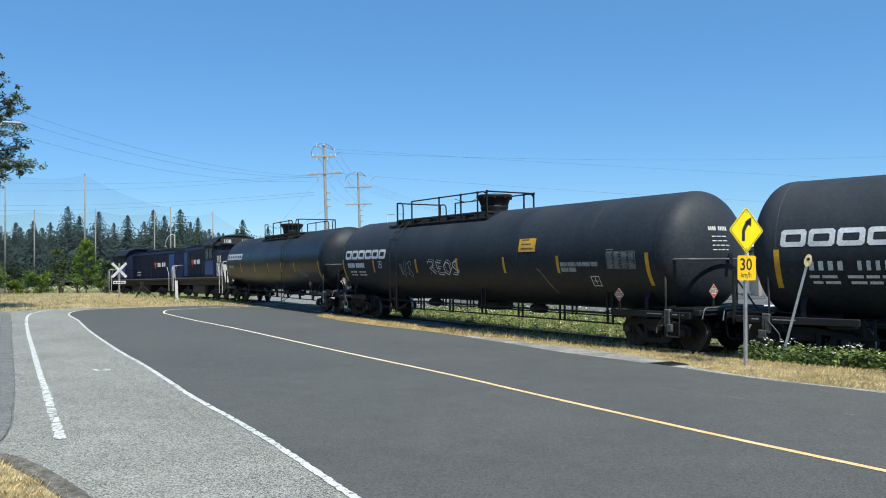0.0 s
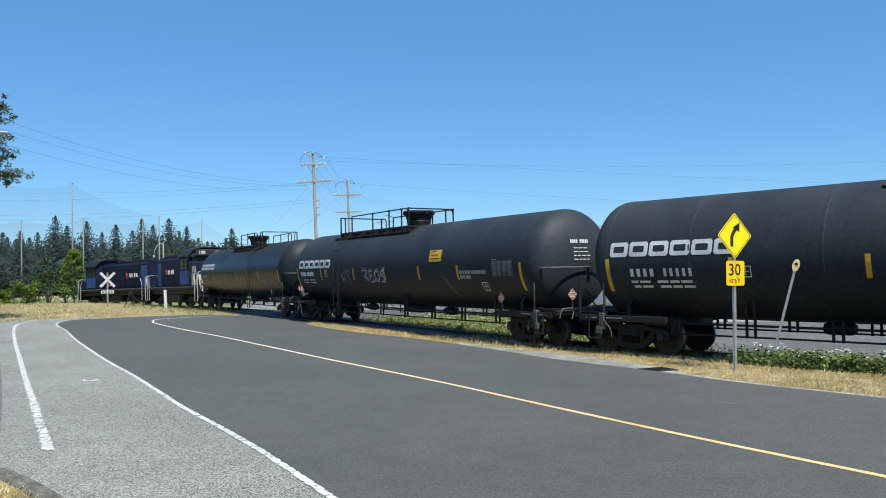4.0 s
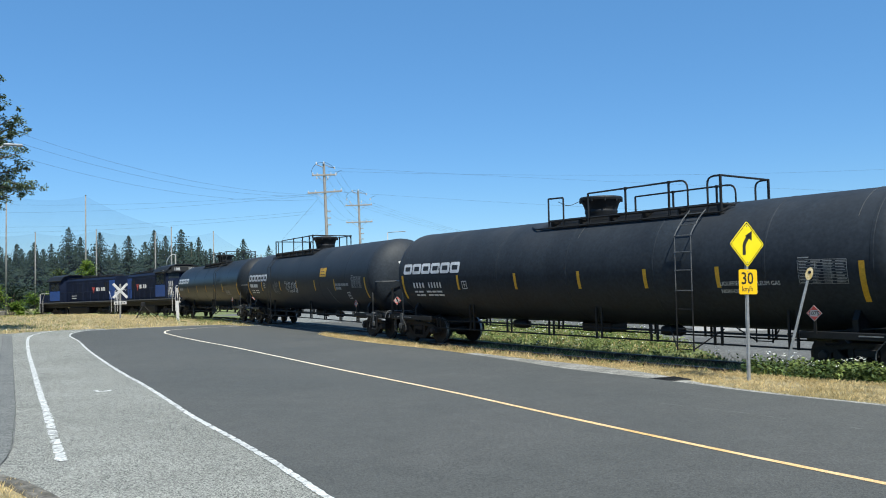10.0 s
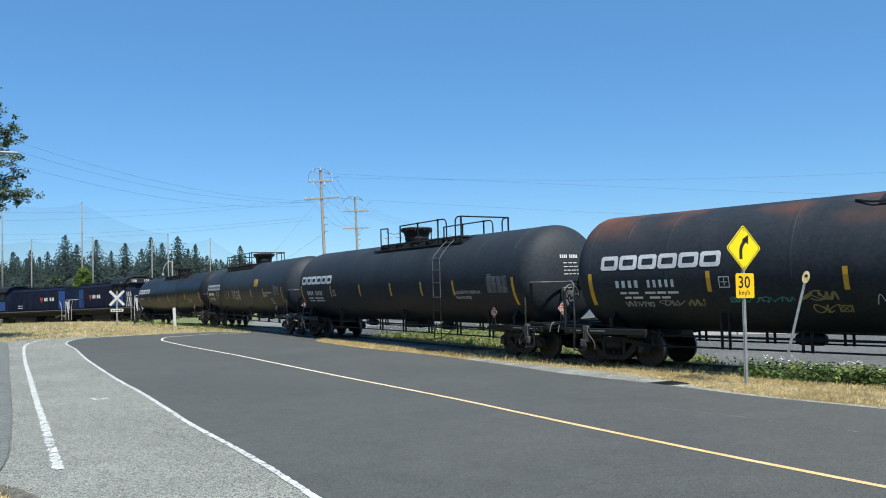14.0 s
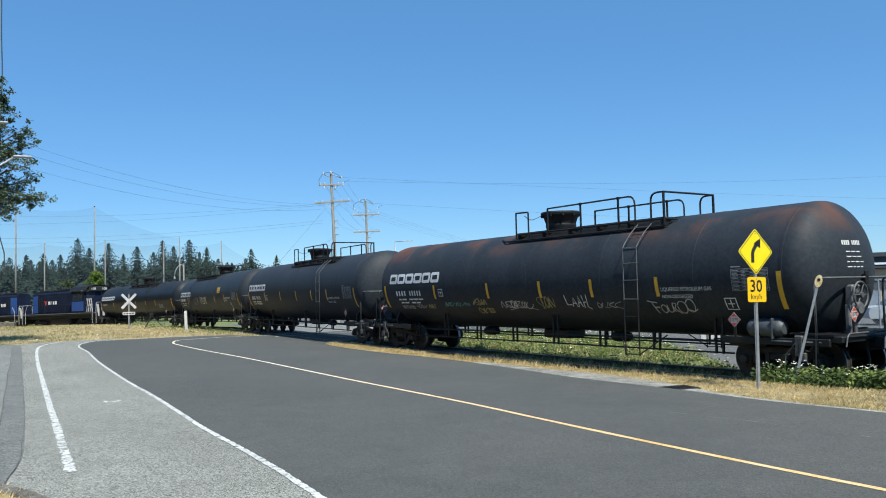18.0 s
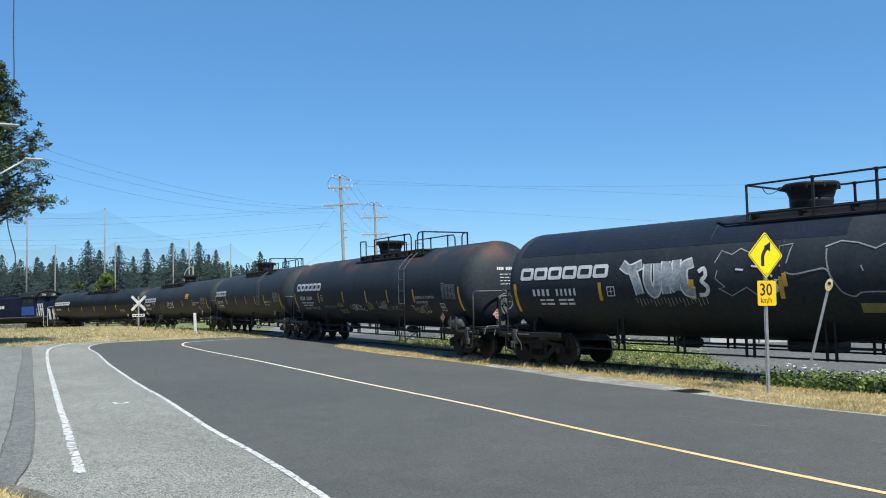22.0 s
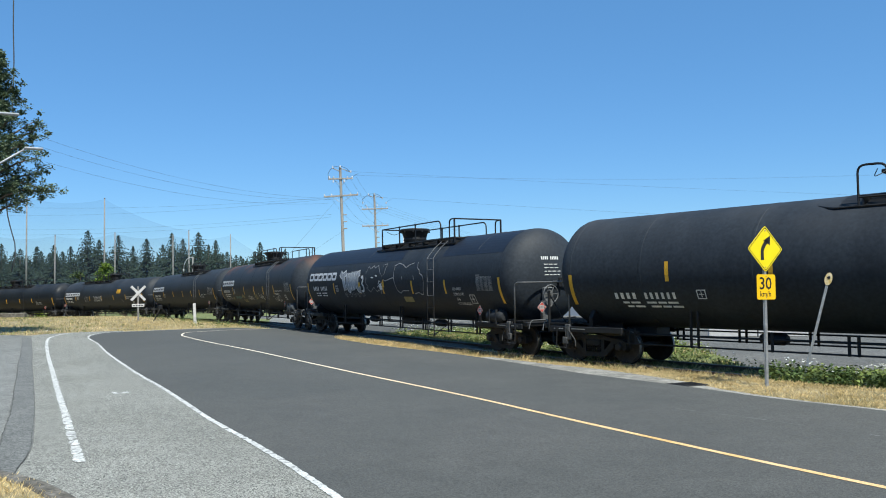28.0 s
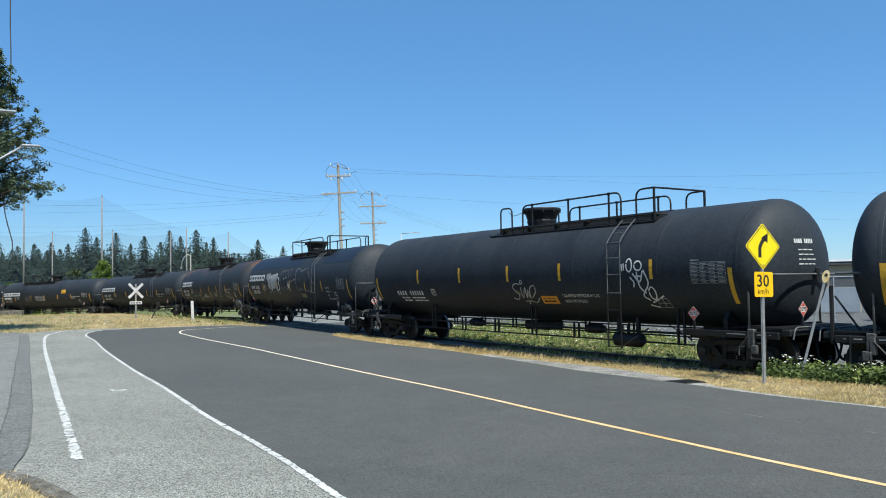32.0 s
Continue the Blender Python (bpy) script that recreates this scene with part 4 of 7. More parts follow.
    hoop(s, [(k * leg, 1.38, 0.7), (k * leg, 1.38, 2.27), (k * 9.5, 1.3, 2.27), (k * 9.5, -1.3, 2.27), (k * leg, -1.38, 2.27), (k * leg, -1.38, 0.7)], 0.026, 0.17)
    part("end_handrail", s, M_PIPE, parent, "grey pipe handrail", smooth=True)
    # bracket that stays the handrail to the head
    s = Shape().box(*sorted((k * 9.38, k * 9.54)), -0.16, -0.1, 2.2, 2.34, 0.01).box(*sorted((k * 9.48, k * 9.53)), -0.2, -0.06, 2.12, 2.42, 0.012)
    part("handrail_bracket", s, M_STEEL, parent)
    if k > 0:
        for j in (-1, 1):
            s = Shape().box(k * 9.56 - 0.035, k * 9.56 + 0.035, j * 1.34 - 0.035, j * 1.34 + 0.035, 0.8, 2.02, 0.012)
            s.tube([(k * 9.5, j * 1.3, 1.8), (k * 9.05, j * 1.2, 1.08)], 0.022, 5)
            part("corner_post", s, M_STEEL, parent)


def running_rails(parent):
    for j in (-1, 1):
        s = Shape()
        for z in (0.58, 0.84):
            s.tube([(-7.0, j * 1.12, z), (7.0, j * 1.12, z)], 0.022, 6)
        for i in range(8):
            x = -6.7 + i * 1.915
            for dx in (0.0, 0.2):
                s.box(x + dx - 0.03, x + dx + 0.03, j * 1.12 - 0.025, j * 1.12 + 0.025, 0.55, 1.0 if i % 3 else 1.7, 0.008)
        part("running_rail", s, M_STEEL, parent)
    s = Shape()
    s.box(-0.6, 0.6, -0.35, 0.35, 0.66, 0.95, 0.05)
    s.tube([(-6.8, 0.3, 0.78), (6.8, 0.3, 0.78)], 0.03, 6)
    part("brake_gear", s, M_STEEL, parent, smooth=30)
    for x in (-2.8, 3.2):
        part("air_cylinder", Shape().lathe([(0.0, x - 0.35), (0.11, x - 0.33), (0.14, x - 0.24), (0.14, x + 0.24), (0.11, x + 0.33), (0.0, x + 0.35)], "x", 14, (0, 0.4, 0.8)), M_STEEL, parent, smooth=30)


def top_gear(parent, lay):
    """Walkway, railings, valve housing and ladder, laid out by lay: the gate, the long hoop, the end hoop, the ladder and the posts between."""
    Y, zt, zd = 1.0, 4.62, 3.74
    spans = [q for q in (lay["gate"], lay["long"], lay["end"]) if q]
    x_from, x_to = max(max(q) for q in spans), min(min(q) for q in spans)
    # gratings either side of the crown, on cross bearers
    for j in (-1, 1):
        s = Shape()
        for y in (0.5, 0.72, 0.96):
            s.box(x_to, x_from, j * y - 0.014, j * y + 0.014, 3.93, 3.975)
        n = int((x_from - x_to) / 0.075)
        for i in range(n):
            x = x_to + (i + 0.5) * (x_from - x_to) / n
            s.box(x - 0.007, x + 0.007, *sorted((j * 0.5, j * 0.96)), 3.935, 3.968)
        part("walkway", s, M_STEEL, parent)
        s = Shape().tube([(x_from, j * 1.0, zd), (x_to, j * 1.0, zd)], 0.028, 5)
        s.tube([(x_from, j * 1.0, 3.93), (x_to, j * 1.0, 3.93)], 0.024, 5)
        hoop(s, [(x_from, j * 1.0, zd + 0.01), (x_from + 0.55, j * 1.0, zd), (x_from + 0.95, j * 0.8, 3.83)], 0.026)
        hoop(s, [(x_to, j * 1.0, 3.93), (x_to - 0.18, j * 0.7, 3.9)], 0.024)
        part("edge_bar", s, M_STEEL, parent)
        for i in range(6):
            x = lerp(x_to + 0.1, x_from - 0.1, i / 5)
            part("bearer", Shape().prism([(j * 0.42, 3.95), (j * 1.0, 3.93), (j * 1.02, 3.7), (j * 0.7, 3.84)], -0.02, 0.02, lambda a, b, d, x=x: (x + d, a, b)), M_STEEL, parent)
        # dark plate below the grating; its black also paints in the grating's shadow
        s = Shape()
        vs, n, xs = [], 5, list(np.linspace(x_from + 0.45, x_to - 0.05, 7))
        for x in xs:
            for q in range(n + 1):
                a = lerp(0.9, 1.42, q / n)
                vs.append((x, j * (R_TANK + 0.012) * math.cos(a), Z_TANK + (R_TANK + 0.012) * math.sin(a)))
        s.add(vs, [(i * (n + 1) + q, i * (n + 1) + q + 1, (i + 1) * (n + 1) + q + 1, (i + 1) * (n + 1) + q) for i in range(len(xs) - 1) for q in range(n)])
        part("wear_plate", s, M_STEEL, parent)
        # railings
        y = j * Y
        if lay["gate"]:
            a, b = lay["gate"]
            part("railing", hoop(Shape(), [(a, y, zd), (a, y, zt), (b, y, zt - 0.02), (b, y, zd)], 0.026, lay["soft"] * 0.5 + 0.03), M_STEEL, parent)
        a, b = lay["long"]
        s = Shape()
        hoop(s, [(a, y, zd), (a, y, zt), (lerp(a, b, 0.5), y, zt), (b, y, zt), (b, y, zd)], 0.026, 0.24) if lay["soft"] else hoop(s, [(a, y, zd), (a, y, zt - 0.001)], 0.03) and hoop(s, [(a, y, zt), (b, y, zt), (b, y, zd)], 0.026, 0.24)
        for x in lay["posts"]:
            s.box(x - 0.03, x + 0.03, y - 0.02, y + 0.02, zd, zt + 0.01, 0.008)
            s.box(x - 0.045, x + 0.045, y - 0.03, y + 0.03, zt - 0.04, zt + 0.035, 0.01)
        part("railing", s, M_STEEL, parent)
        if lay["end"]:
            a, b = lay["end"]
            s = Shape()
            hoop(s, [(a, y, zd), (a, y, zt), (b, y, zt)], 0.026, 0.24)
            s.box(b - 0.03, b + 0.03, y - 0.025, y + 0.025, zd, zt + 0.02, 0.008)
            part("railing", s, M_STEEL, parent)
    ends = [lay["end"][1] if lay["end"] else min(lay["long"])]
    if lay["long"][0] > 4 or lay["ladder"] > 0:
        ends = [max(lay["end"]), min(lay["long"])]
    elif lay["gate"] is None:
        ends.append(max(lay["long"]))
    for x in ends:
        part("end_railing", hoop(Shape(), [(x, -Y, zt), (x, Y, zt)], 0.026), M_STEEL, parent)
    for j in (-1, 1):
        part("lid_chain", hoop(Shape(), [(0.58, j * 0.2, 4.56), (0.75, j * 0.6, 4.36), (min(x_from - 0.4, 1.0), j * 0.98, 4.5)], 0.01, 0.2), M_STEEL, parent)
    # valve housing
    h = part("valve_housing", Shape().lathe([(0.0, 3.9), (0.46, 3.9), (0.46, 4.1), (0.48, 4.14), (0.48, 4.2), (0.47, 4.22), (0.53, 4.4), (0.58, 4.46), (0.6, 4.5), (0.0, 4.51)], "z", 28), M_STEEL, parent, smooth=35)
    s = Shape().lathe([(0.62, 4.5), (0.63, 4.56), (0.6, 4.6), (0.3, 4.63), (0.0, 4.64)], "z", 28)
    for q in range(10):
        a = q * math.pi / 5
        s.box(-0.03, 0.03, -0.03, 0.03, 4.44, 4.57, 0.008, Matrix.Translation((0.6 * math.cos(a), 0.6 * math.sin(a), 0)))
    s.box(0.5, 0.78, -0.1, 0.1, 4.5, 4.6, 0.02)
    part("lid", s, M_STEEL, h, smooth=35)
    # ladders on both sides: sloped off the walkway, then hanging straight
    lx = lay["ladder"]
    for j in (-1, 1):
        s = Shape()
        for dx in (-0.235, 0.235):
            s.tube([(lx + dx, j * 0.98, 3.86), (lx + dx, j * 1.3, 3.6), (lx + dx, j * 1.55, 3.32), (lx + dx, j * 1.63, 3.2), (lx + dx, j * 1.64, 2.4), (lx + dx, j * 1.64, 1.85)], 0.014, 5)
        for y, z in ((1.12, 3.75), (1.42, 3.47), (1.63, 3.2), (1.64, 2.8), (1.64, 2.36), (1.64, 1.87)):
            s.tube([(lx - 0.26, j * y, z), (lx + 0.26, j * y, z)], 0.013, 5)
        up = part("ladder", s, M_STEEL if lay["dark"] else M_PIPE, parent, "black steel side ladder" if lay["dark"] else "grey steel side ladder")
        s = Shape()
        for dx in (-0.235, 0.235):
            s.tube([(lx + dx, j * 1.64, 1.85), (lx + dx, j * 1.64, 0.42)], 0.02, 5)
        for z in (1.42, 0.95, 0.46):
            s.tube([(lx - 0.26, j * 1.64, z), (lx + 0.26, j * 1.64, z)], 0.014, 5)
        part("lower_ladder", s, M_STEEL, up)
        for dx in (-1, 1):
            part("brace", Shape().tube([(lx + dx * 0.235, j * 1.64, 0.46), (lx + dx * 0.78, j * 1.2, 0.95)], 0.018, 5), M_STEEL, up)


def brake_wheel(parent, k):
    s = Shape()
    n = 20
    c = Vector((k * 9.62, 0.35, 1.9))
    s.tube([c + Vector((0, 0.28 * math.cos(2 * math.pi * i / n), 0.28 * math.sin(2 * math.pi * i / n))) for i in range(n + 1)], 0.02, 6, False)
    for i in range(6):
        a = i * math.pi / 3
        s.tube([c, c + Vector((0, 0.28 * math.cos(a), 0.28 * math.sin(a)))], 0.013, 5)
    s.lathe([(0, -0.05), (0.06, -0.05), (0.06, 0.05), (0, 0.05)], "x", 10, c)
    w = part("brake_wheel", s, M_PIPE, parent, "grey spoked brake wheel", smooth=30)
    s = Shape().box(k * 9.45 - 0.1, k * 9.45 + 0.1, 0.18, 0.52, 1.66, 2.12, 0.04).box(k * 9.45 - 0.05, k * 9.45 + 0.05, 0.3, 0.62, 1.05, 1.7, 0.02)
    s.lathe([(0.0, -0.14), (0.12, -0.14), (0.13, 0.0), (0.0, 0.02)], "x", 14, (k * 9.52, 0.42, 1.62))
    s.tube([(k * 9.45, 0.35, 1.7), (k * 9.45, 0.35, 0.9)], 0.02, 5)
    part("gear_housing", s, M_PIPE, w, smooth=30)


def placard(parent, m, group=""):
    """Diamond hazard placard on a bracket, in its own upright plane."""
    put = lambda a, b, d: (a, d, b)
    part("placard_bracket", Shape().box(-0.03, 0.03, -0.04, -0.01, -0.42, 0.1), M_STEEL, parent, at=m)
    m = m @ Matrix.Scale(0.9, 4)
    b = part("placard", Shape().prism([(0, -0.19), (0.19, 0), (0, 0.19), (-0.19, 0)], -0.004, 0.0, put), M_WHITE, parent, "red and white diamond hazard placard", at=m)
    s = Shape()
    s.prism([(-0.1, 0.075), (0, 0.172), (0.1, 0.075)][::-1], 0.001, 0.003, put)
    s.prism([(-0.1, -0.075), (0.1, -0.075), (0, -0.172)][::-1], 0.001, 0.003, put)
    for k in (-1, 1):
        s.prism([(k * 0.178, 0.0), (k * 0.1, 0.078), (k * 0.1, 0.05), (k * 0.15, 0.0), (k * 0.1, -0.05), (k * 0.1, -0.078)][::k], 0.001, 0.003, put)
    part("placard_field", s, M_RED, b)
    t = words("1075", 0.13, lambda a, c: (0.135 - a, 0.0035, c - 0.046), 0.003)
    part("placard_number", t, M_BLACK, b)
    return b


def flash(parent, k):
    """A thin weld scar ring segment, pale, at the top of the tank."""
    s = Shape()
    pts = [skin(k, R_TANK * a, 0.006) for a in np.linspace(1.9, 0.6, 14)]
    s.tube(pts, 0.005, 4)
    part("weld_scar", s, M_PIPE, parent)


def bars(s, x, z, widths, height, gap=0.05, lift=0.007):
    """A row of plain bars that stand for lettering, from x backwards."""
    for w in widths:
        if w > 0:
            patch(s, x - w, x, arc(z), arc(z) + height, 2, lift)
        x -= abs(w) + gap
    return s


def split(name, s, material, parent, n=6):
    """Each bar of a row (n vertices, two faces) as a part of its own."""
    for k in range(len(s.v) // n):
        part(name, Shape().add(s.v[k * n:(k + 1) * n], [(0, 1, 3, 2), (2, 3, 5, 4)]), material, parent)


def logo(parent, x0, z0):
    """The owner's mark as six plain slanted rings."""
    a0 = arc(z0)
    w, h, t = 0.53, 0.37, 0.105
    for i in range(6):
        s = Shape()
        x = x0 - i * 0.575
        sl = 0.03
        q = lambda a, b: skin(x - a - sl * b / h, a0 + b)
        cut = 0.05
        o = [(cut, 0), (w - cut, 0), (w, cut), (w, h - cut), (w - cut, h), (cut, h), (0, h - cut), (0, cut)]
        n = [(t + 0.02, t), (w - t - 0.02, t), (w - t, t + 0.02), (w - t, h - t - 0.02), (w - t - 0.02, h - t), (t + 0.02, h - t), (t, h - t - 0.02), (t, t + 0.02)]
        s.add([q(*p) for p in o] + [q(*p) for p in n], [(k, (k + 1) % 8, 8 + (k + 1) % 8, 8 + k) for k in range(8)])
        part("owner_mark", s, M_SILVER, parent, "silver block shape")


def stripes(parent, xs, ends=(8.5, -8.5), z0=1.93, z1=2.42, w=0.11):
    for x in xs:
        part("reflector_strip", patch(Shape(), x - w / 2, x + w / 2, arc(z0), arc(z1), 3), M_STRIPE, parent)
    for x in ends:
        part("reflector_strip", patch(Shape(), x - 0.06, x + 0.06, arc(1.62), arc(2.45), 6), M_STRIPE, parent)


def data_table(parent, x0=-7.0, x1=-8.05, z0=2.0, z1=2.5):
    """A stencilled table: ruled lines, four columns of short faint bars."""
    s = Shape()
    a0, a1 = arc(z0), arc(z1)
    n = 8
    rng = random.Random(3)
    for i in range(n + 1):
        a = lerp(a0, a1, i / n)
        patch(s, x1, x0, a - 0.005, a + 0.005, 1)
    for i in range(n):
        a = lerp(a0, a1, (i + 0.5) / n)
        for q in range(4):
            x = lerp(x0, x1, q / 4) - 0.03
            w = rng.uniform(0.5, 0.85) * (x0 - x1) / 4
            patch(s, x - w, x, a - 0.009, a + 0.009, 1)
    for q in (0, 0.36, 0.68, 1):
        x = lerp(x0, x1, q)
        patch(s, x - 0.005, x + 0.005, a0, a1, 3)
    patch(s, x0 - 0.25, x0, a1 + 0.04, a1 + 0.065, 1)
    part("data_table", s, M_MARK_DIM, parent, "pale stencilled table")


def class_box(parent, x, z, size=0.27):
    s = Shape()
    a = arc(z)
    for x0, x1, b0, b1 in ((x - size, x, 0, 0.025), (x - size, x, size - 0.025, size), (x - size, x - size + 0.025, 0, size), (x - 0.025, x, 0, size), (x - size * 0.55, x - size * 0.47, size * 0.2, size * 0.85), (x - size * 0.8, x - size * 0.2, size * 0.48, size * 0.55)):
        patch(s, x0, x1, a + b0, a + b1, 4)
    part("stencil_box", s, M_MARK, parent)


def gas_words(parent, x, z, lines=("LIQUEFIED PETROLEUM GAS", "NON-ODORIZED"), size=0.14):
    for i, t in enumerate(lines):
        part("stencil_words", words(t, size, lambda a, b, i=i: skin(x - a * 0.86, arc(z) - i * size * 1.35 + b)), M_MARK, parent, "white stencilled words")


def head_marks(parent, k=-1):
    """Bars on the rear head: a number and four lines."""
    s = Shape()
    rng = random.Random(5)
    def on_head(y, z):
        q = 1 - (y * y + (z - Z_TANK) ** 2) / R_TANK**2
        return (k * (HALF + 0.775 * math.sqrt(max(q, 0)) + 0.008), y, z)
    def bar(y0, y1, z0, z1):
        n = 5
        vs = [on_head(lerp(y0, y1, i / n), z) for i in range(n + 1) for z in (z0, z1)]
        s.add(vs, [(2 * i, 2 * i + 1, 2 * i + 3, 2 * i + 2) for i in range(n)])
    for i in range(10):
        if i != 4:
            bar(0.44 - 0.066 * i, 0.484 - 0.066 * i, 2.98, 3.08)
    for i in range(4):
        z = 2.82 - 0.11 * i
        y = 0.4
        while y > -0.1:
            w = rng.uniform(0.08, 0.16)
            bar(y - w, y, z, z + 0.024)
            y -= w + 0.04
    for i in range(len(s.v) // 12):
        part("head_stencil", Shape().add(s.v[12 * i:12 * i + 12], [(2 * q, 2 * q + 1, 2 * q + 3, 2 * q + 2) for q in range(5)]), M_MARK, parent)


def scribble(parent, x, z, w, h, n, material, width=0.03, seed=0, smooth=10):
    """A looping spray-painted tag, in a few strokes."""
    rng = random.Random(seed)
    a0 = arc(z)
    letters = max(3, n // 2)
    for k in range(letters):
        cx = x - w * (k + 0.5) / letters
        rw, rh = w / letters * rng.uniform(0.45, 0.75), h * rng.uniform(0.4, 0.6)
        f, g = rng.choice(((1, 1), (1, 2), (2, 1), (1, 3), (2, 3))), rng.uniform(0, 6.28)
        t1 = rng.uniform(3.6, 6.6)
        lean = rng.uniform(-0.25, 0.1)
        pts = []
        for t in np.linspace(0, t1, 26):
            u, v = math.sin(f[0] * t + g), math.sin(f[1] * t + 0.7 * g)
            pts.append((cx - rw * u - lean * rh * v, a0 + h * 0.5 + rh * v + 0.05 * h * math.sin(k)))
        part("spray_tag", stroke(Shape(), pts, width * rng.uniform(0.7, 1.2)), material, parent)


def blob(s, cx, ca, rx, ra, seed, lift=0.008):
    """A rounded patch of spray paint."""
    rng = random.Random(seed)
    n = 22
    ph = [rng.uniform(0, 6.28) for _ in range(3)]
    ring = []
    for i in range(n):
        t = 2 * math.pi * i / n
        q = 1 + 0.2 * math.sin(2 * t + ph[0]) + 0.16 * math.sin(3 * t + ph[1]) + 0.08 * math.sin(5 * t + ph[2])
        ring.append((cx + rx * q * math.cos(t), ca + ra * q * math.sin(t)))
    vs = [skin(cx, ca, lift)] + [skin(lerp(cx, p[0], f), lerp(ca, p[1], f), lift) for f in (0.5, 1.0) for p in ring]
    fs = [(0, 1 + i, 1 + (i + 1) % n) for i in range(n)] + [(1 + i, 1 + n + i, 1 + n + (i + 1) % n, 1 + (i + 1) % n) for i in range(n)]
    s.add(vs, fs)
    return ring


def painted(parent, lines, width, material, lift=0.008, name="spray_outline", under=None, curve=True):
    """Spray-painted strokes through (x, height) points, with a broader stroke below where under names its paint."""
    for pts in lines:
        flat = [(a, arc(b)) for a, b in pts]
        if curve:
            flat = spline(flat, 0.05)
        top_ = part(name, stroke(Shape(), flat, width, lift + 0.003), material, parent)
        if under:
            part("spray_edge", stroke(Shape(), flat, width + 0.09, lift), under, top_)


def new_tank_car(label, lay, paint=None, wheel_end=True, leg=8.75):
    c = thing("tank_car", Matrix(), label, "tank car", "tank cars of the train")
    me = ME_TANK
    if paint:
        me = ME_TANK.copy()
        me.materials[0] = paint
    part("tank", me, None, c, "black painted tank", at=Matrix.Translation((0, 0, Z_TANK - Z_HOME)))
    for k in (-1, 1):
        bogie(c, k * 8.15)
        end_gear(c, k, leg)
    running_rails(c)
    top_gear(c, lay)
    if wheel_end:
        brake_wheel(c, -1)
    placard(c, Matrix.Translation((-7.3, 1.5, 1.38)))
    placard(c, Matrix.Translation((7.3, -1.5, 1.38)) @ Matrix.Rotation(math.pi, 4, "Z"))
    placard(c, Matrix.Translation((-9.68, 0.75, 1.5)) @ Matrix.Rotation(math.pi / 2, 4, "Z"))
    head_marks(c)
    return c


def reservoir(parent, paint, x=-8.0):
    s = Shape().lathe([(0.0, x - 0.46), (0.13, x - 0.44), (0.19, x - 0.37), (0.205, x - 0.3), (0.205, x + 0.3), (0.19, x + 0.37), (0.13, x + 0.44), (0.0, x + 0.46)], "x", 20, (0, 1.3, 1.2))
    s.box(x - 0.26, x - 0.22, 1.085, 1.515, 0.97, 1.42, 0.01).box(x + 0.12, x + 0.16, 1.085, 1.515, 0.97, 1.42, 0.01)
    part("air_reservoir", s, paint, parent, "grey cylindrical air reservoir", smooth=35)


def under_tank(parent, x):
    s = Shape().lathe([(0.0, x - 0.53), (0.13, x - 0.51), (0.19, x - 0.43), (0.19, x + 0.43), (0.13, x + 0.51), (0.0, x + 0.53)], "x", 18, (0, 1.0, 0.6))
    s.box(x - 0.4, x - 0.3, 0.95, 1.05, 0.7, 1.2, 0.01).box(x + 0.3, x + 0.4, 0.95, 1.05, 0.7, 1.2, 0.01)
    part("air_reservoir", s, M_STEEL, parent, "black air reservoir under the tank", smooth=35)


def layout(gate, long, end, ladder, posts, soft=0.0, dark=False):
    return {"gate": gate, "long": long, "end": end, "ladder": ladder, "posts": posts, "soft": soft, "dark": dark}


CARS = []
STD = (5.13, 2.2, -0.5, -2.85, -5.0)
# first car behind the locomotives
c = new_tank_car("glossy black tank car with a silver owner's mark", layout((1.8, 1.2), (0.2, -3.2), (-3.75, -4.15), -3.48, (-1.2, -2.6), dark=True), M_TANK_GLOSS)
logo(c, 8.4, 2.66)
stripes(c, STD)
bars(_s := Shape(), 8.0, 2.15, (0.5, 0.6), 0.17)
split("stencil_bar", _s, M_MARK_DIM, c)
data_table(c, -5.6, -6.6, 1.7, 2.0)
CARS.append(c)
# second car
c = new_tank_car("black tank car with a yellow placard and white spray tags", layout(None, (3.88, -0.92), (4.53, 4.97), 4.25, (1.98, 0.6, -0.39, -0.92), dark=True), M_TANK_SATIN, False)
logo(c, 8.43, 2.46)
stripes(c, (6.0, 2.76, 0.12, -2.46, -4.96), (8.65, -8.3))
bars(_s := Shape(), 8.25, 2.12, (0.62, 0.75), 0.19, 0.1)
bars(_s, 8.1, 1.92, (0.2, 0.3, -0.1, 0.3, 0.25), 0.06)
bars(_s, 8.1, 1.8, (0.2, 0.3, -0.1, 0.3, 0.25), 0.06)
split("stencil_bar", _s, M_MARK, c)
class_box(c, 5.6, 2.1)
p_ = part("yellow_placard", patch(Shape(), -4.01, -3.23, arc(2.56), arc(2.95), 4, 0.012), M_STRIPE, c, "yellow rectangular placard")
_s = Shape()
for i in range(3):
    patch(_s, -3.9 + 0.1 * i, -3.35, arc(2.64) + i * 0.13, arc(2.64) + i * 0.13 + 0.035, 1, 0.015)
part("placard_lines", _s, M_RAIL, p_)
data_table(c, -6.9, -7.91, 2.05, 2.5)
bars(_s := Shape(), -5.07, 2.12, (0.28, 0.33, 0.2, 0.3, 0.26), 0.12, 0.03)
bars(_s, -5.07, 1.97, (0.3, 0.28), 0.12, 0.03)
split("stencil_bar", _s, M_MARK_DIM, c)
class_box(c, -6.18, 1.58, 0.32)
X0, A0 = 1.95, arc(1.86)
tag = Shape()
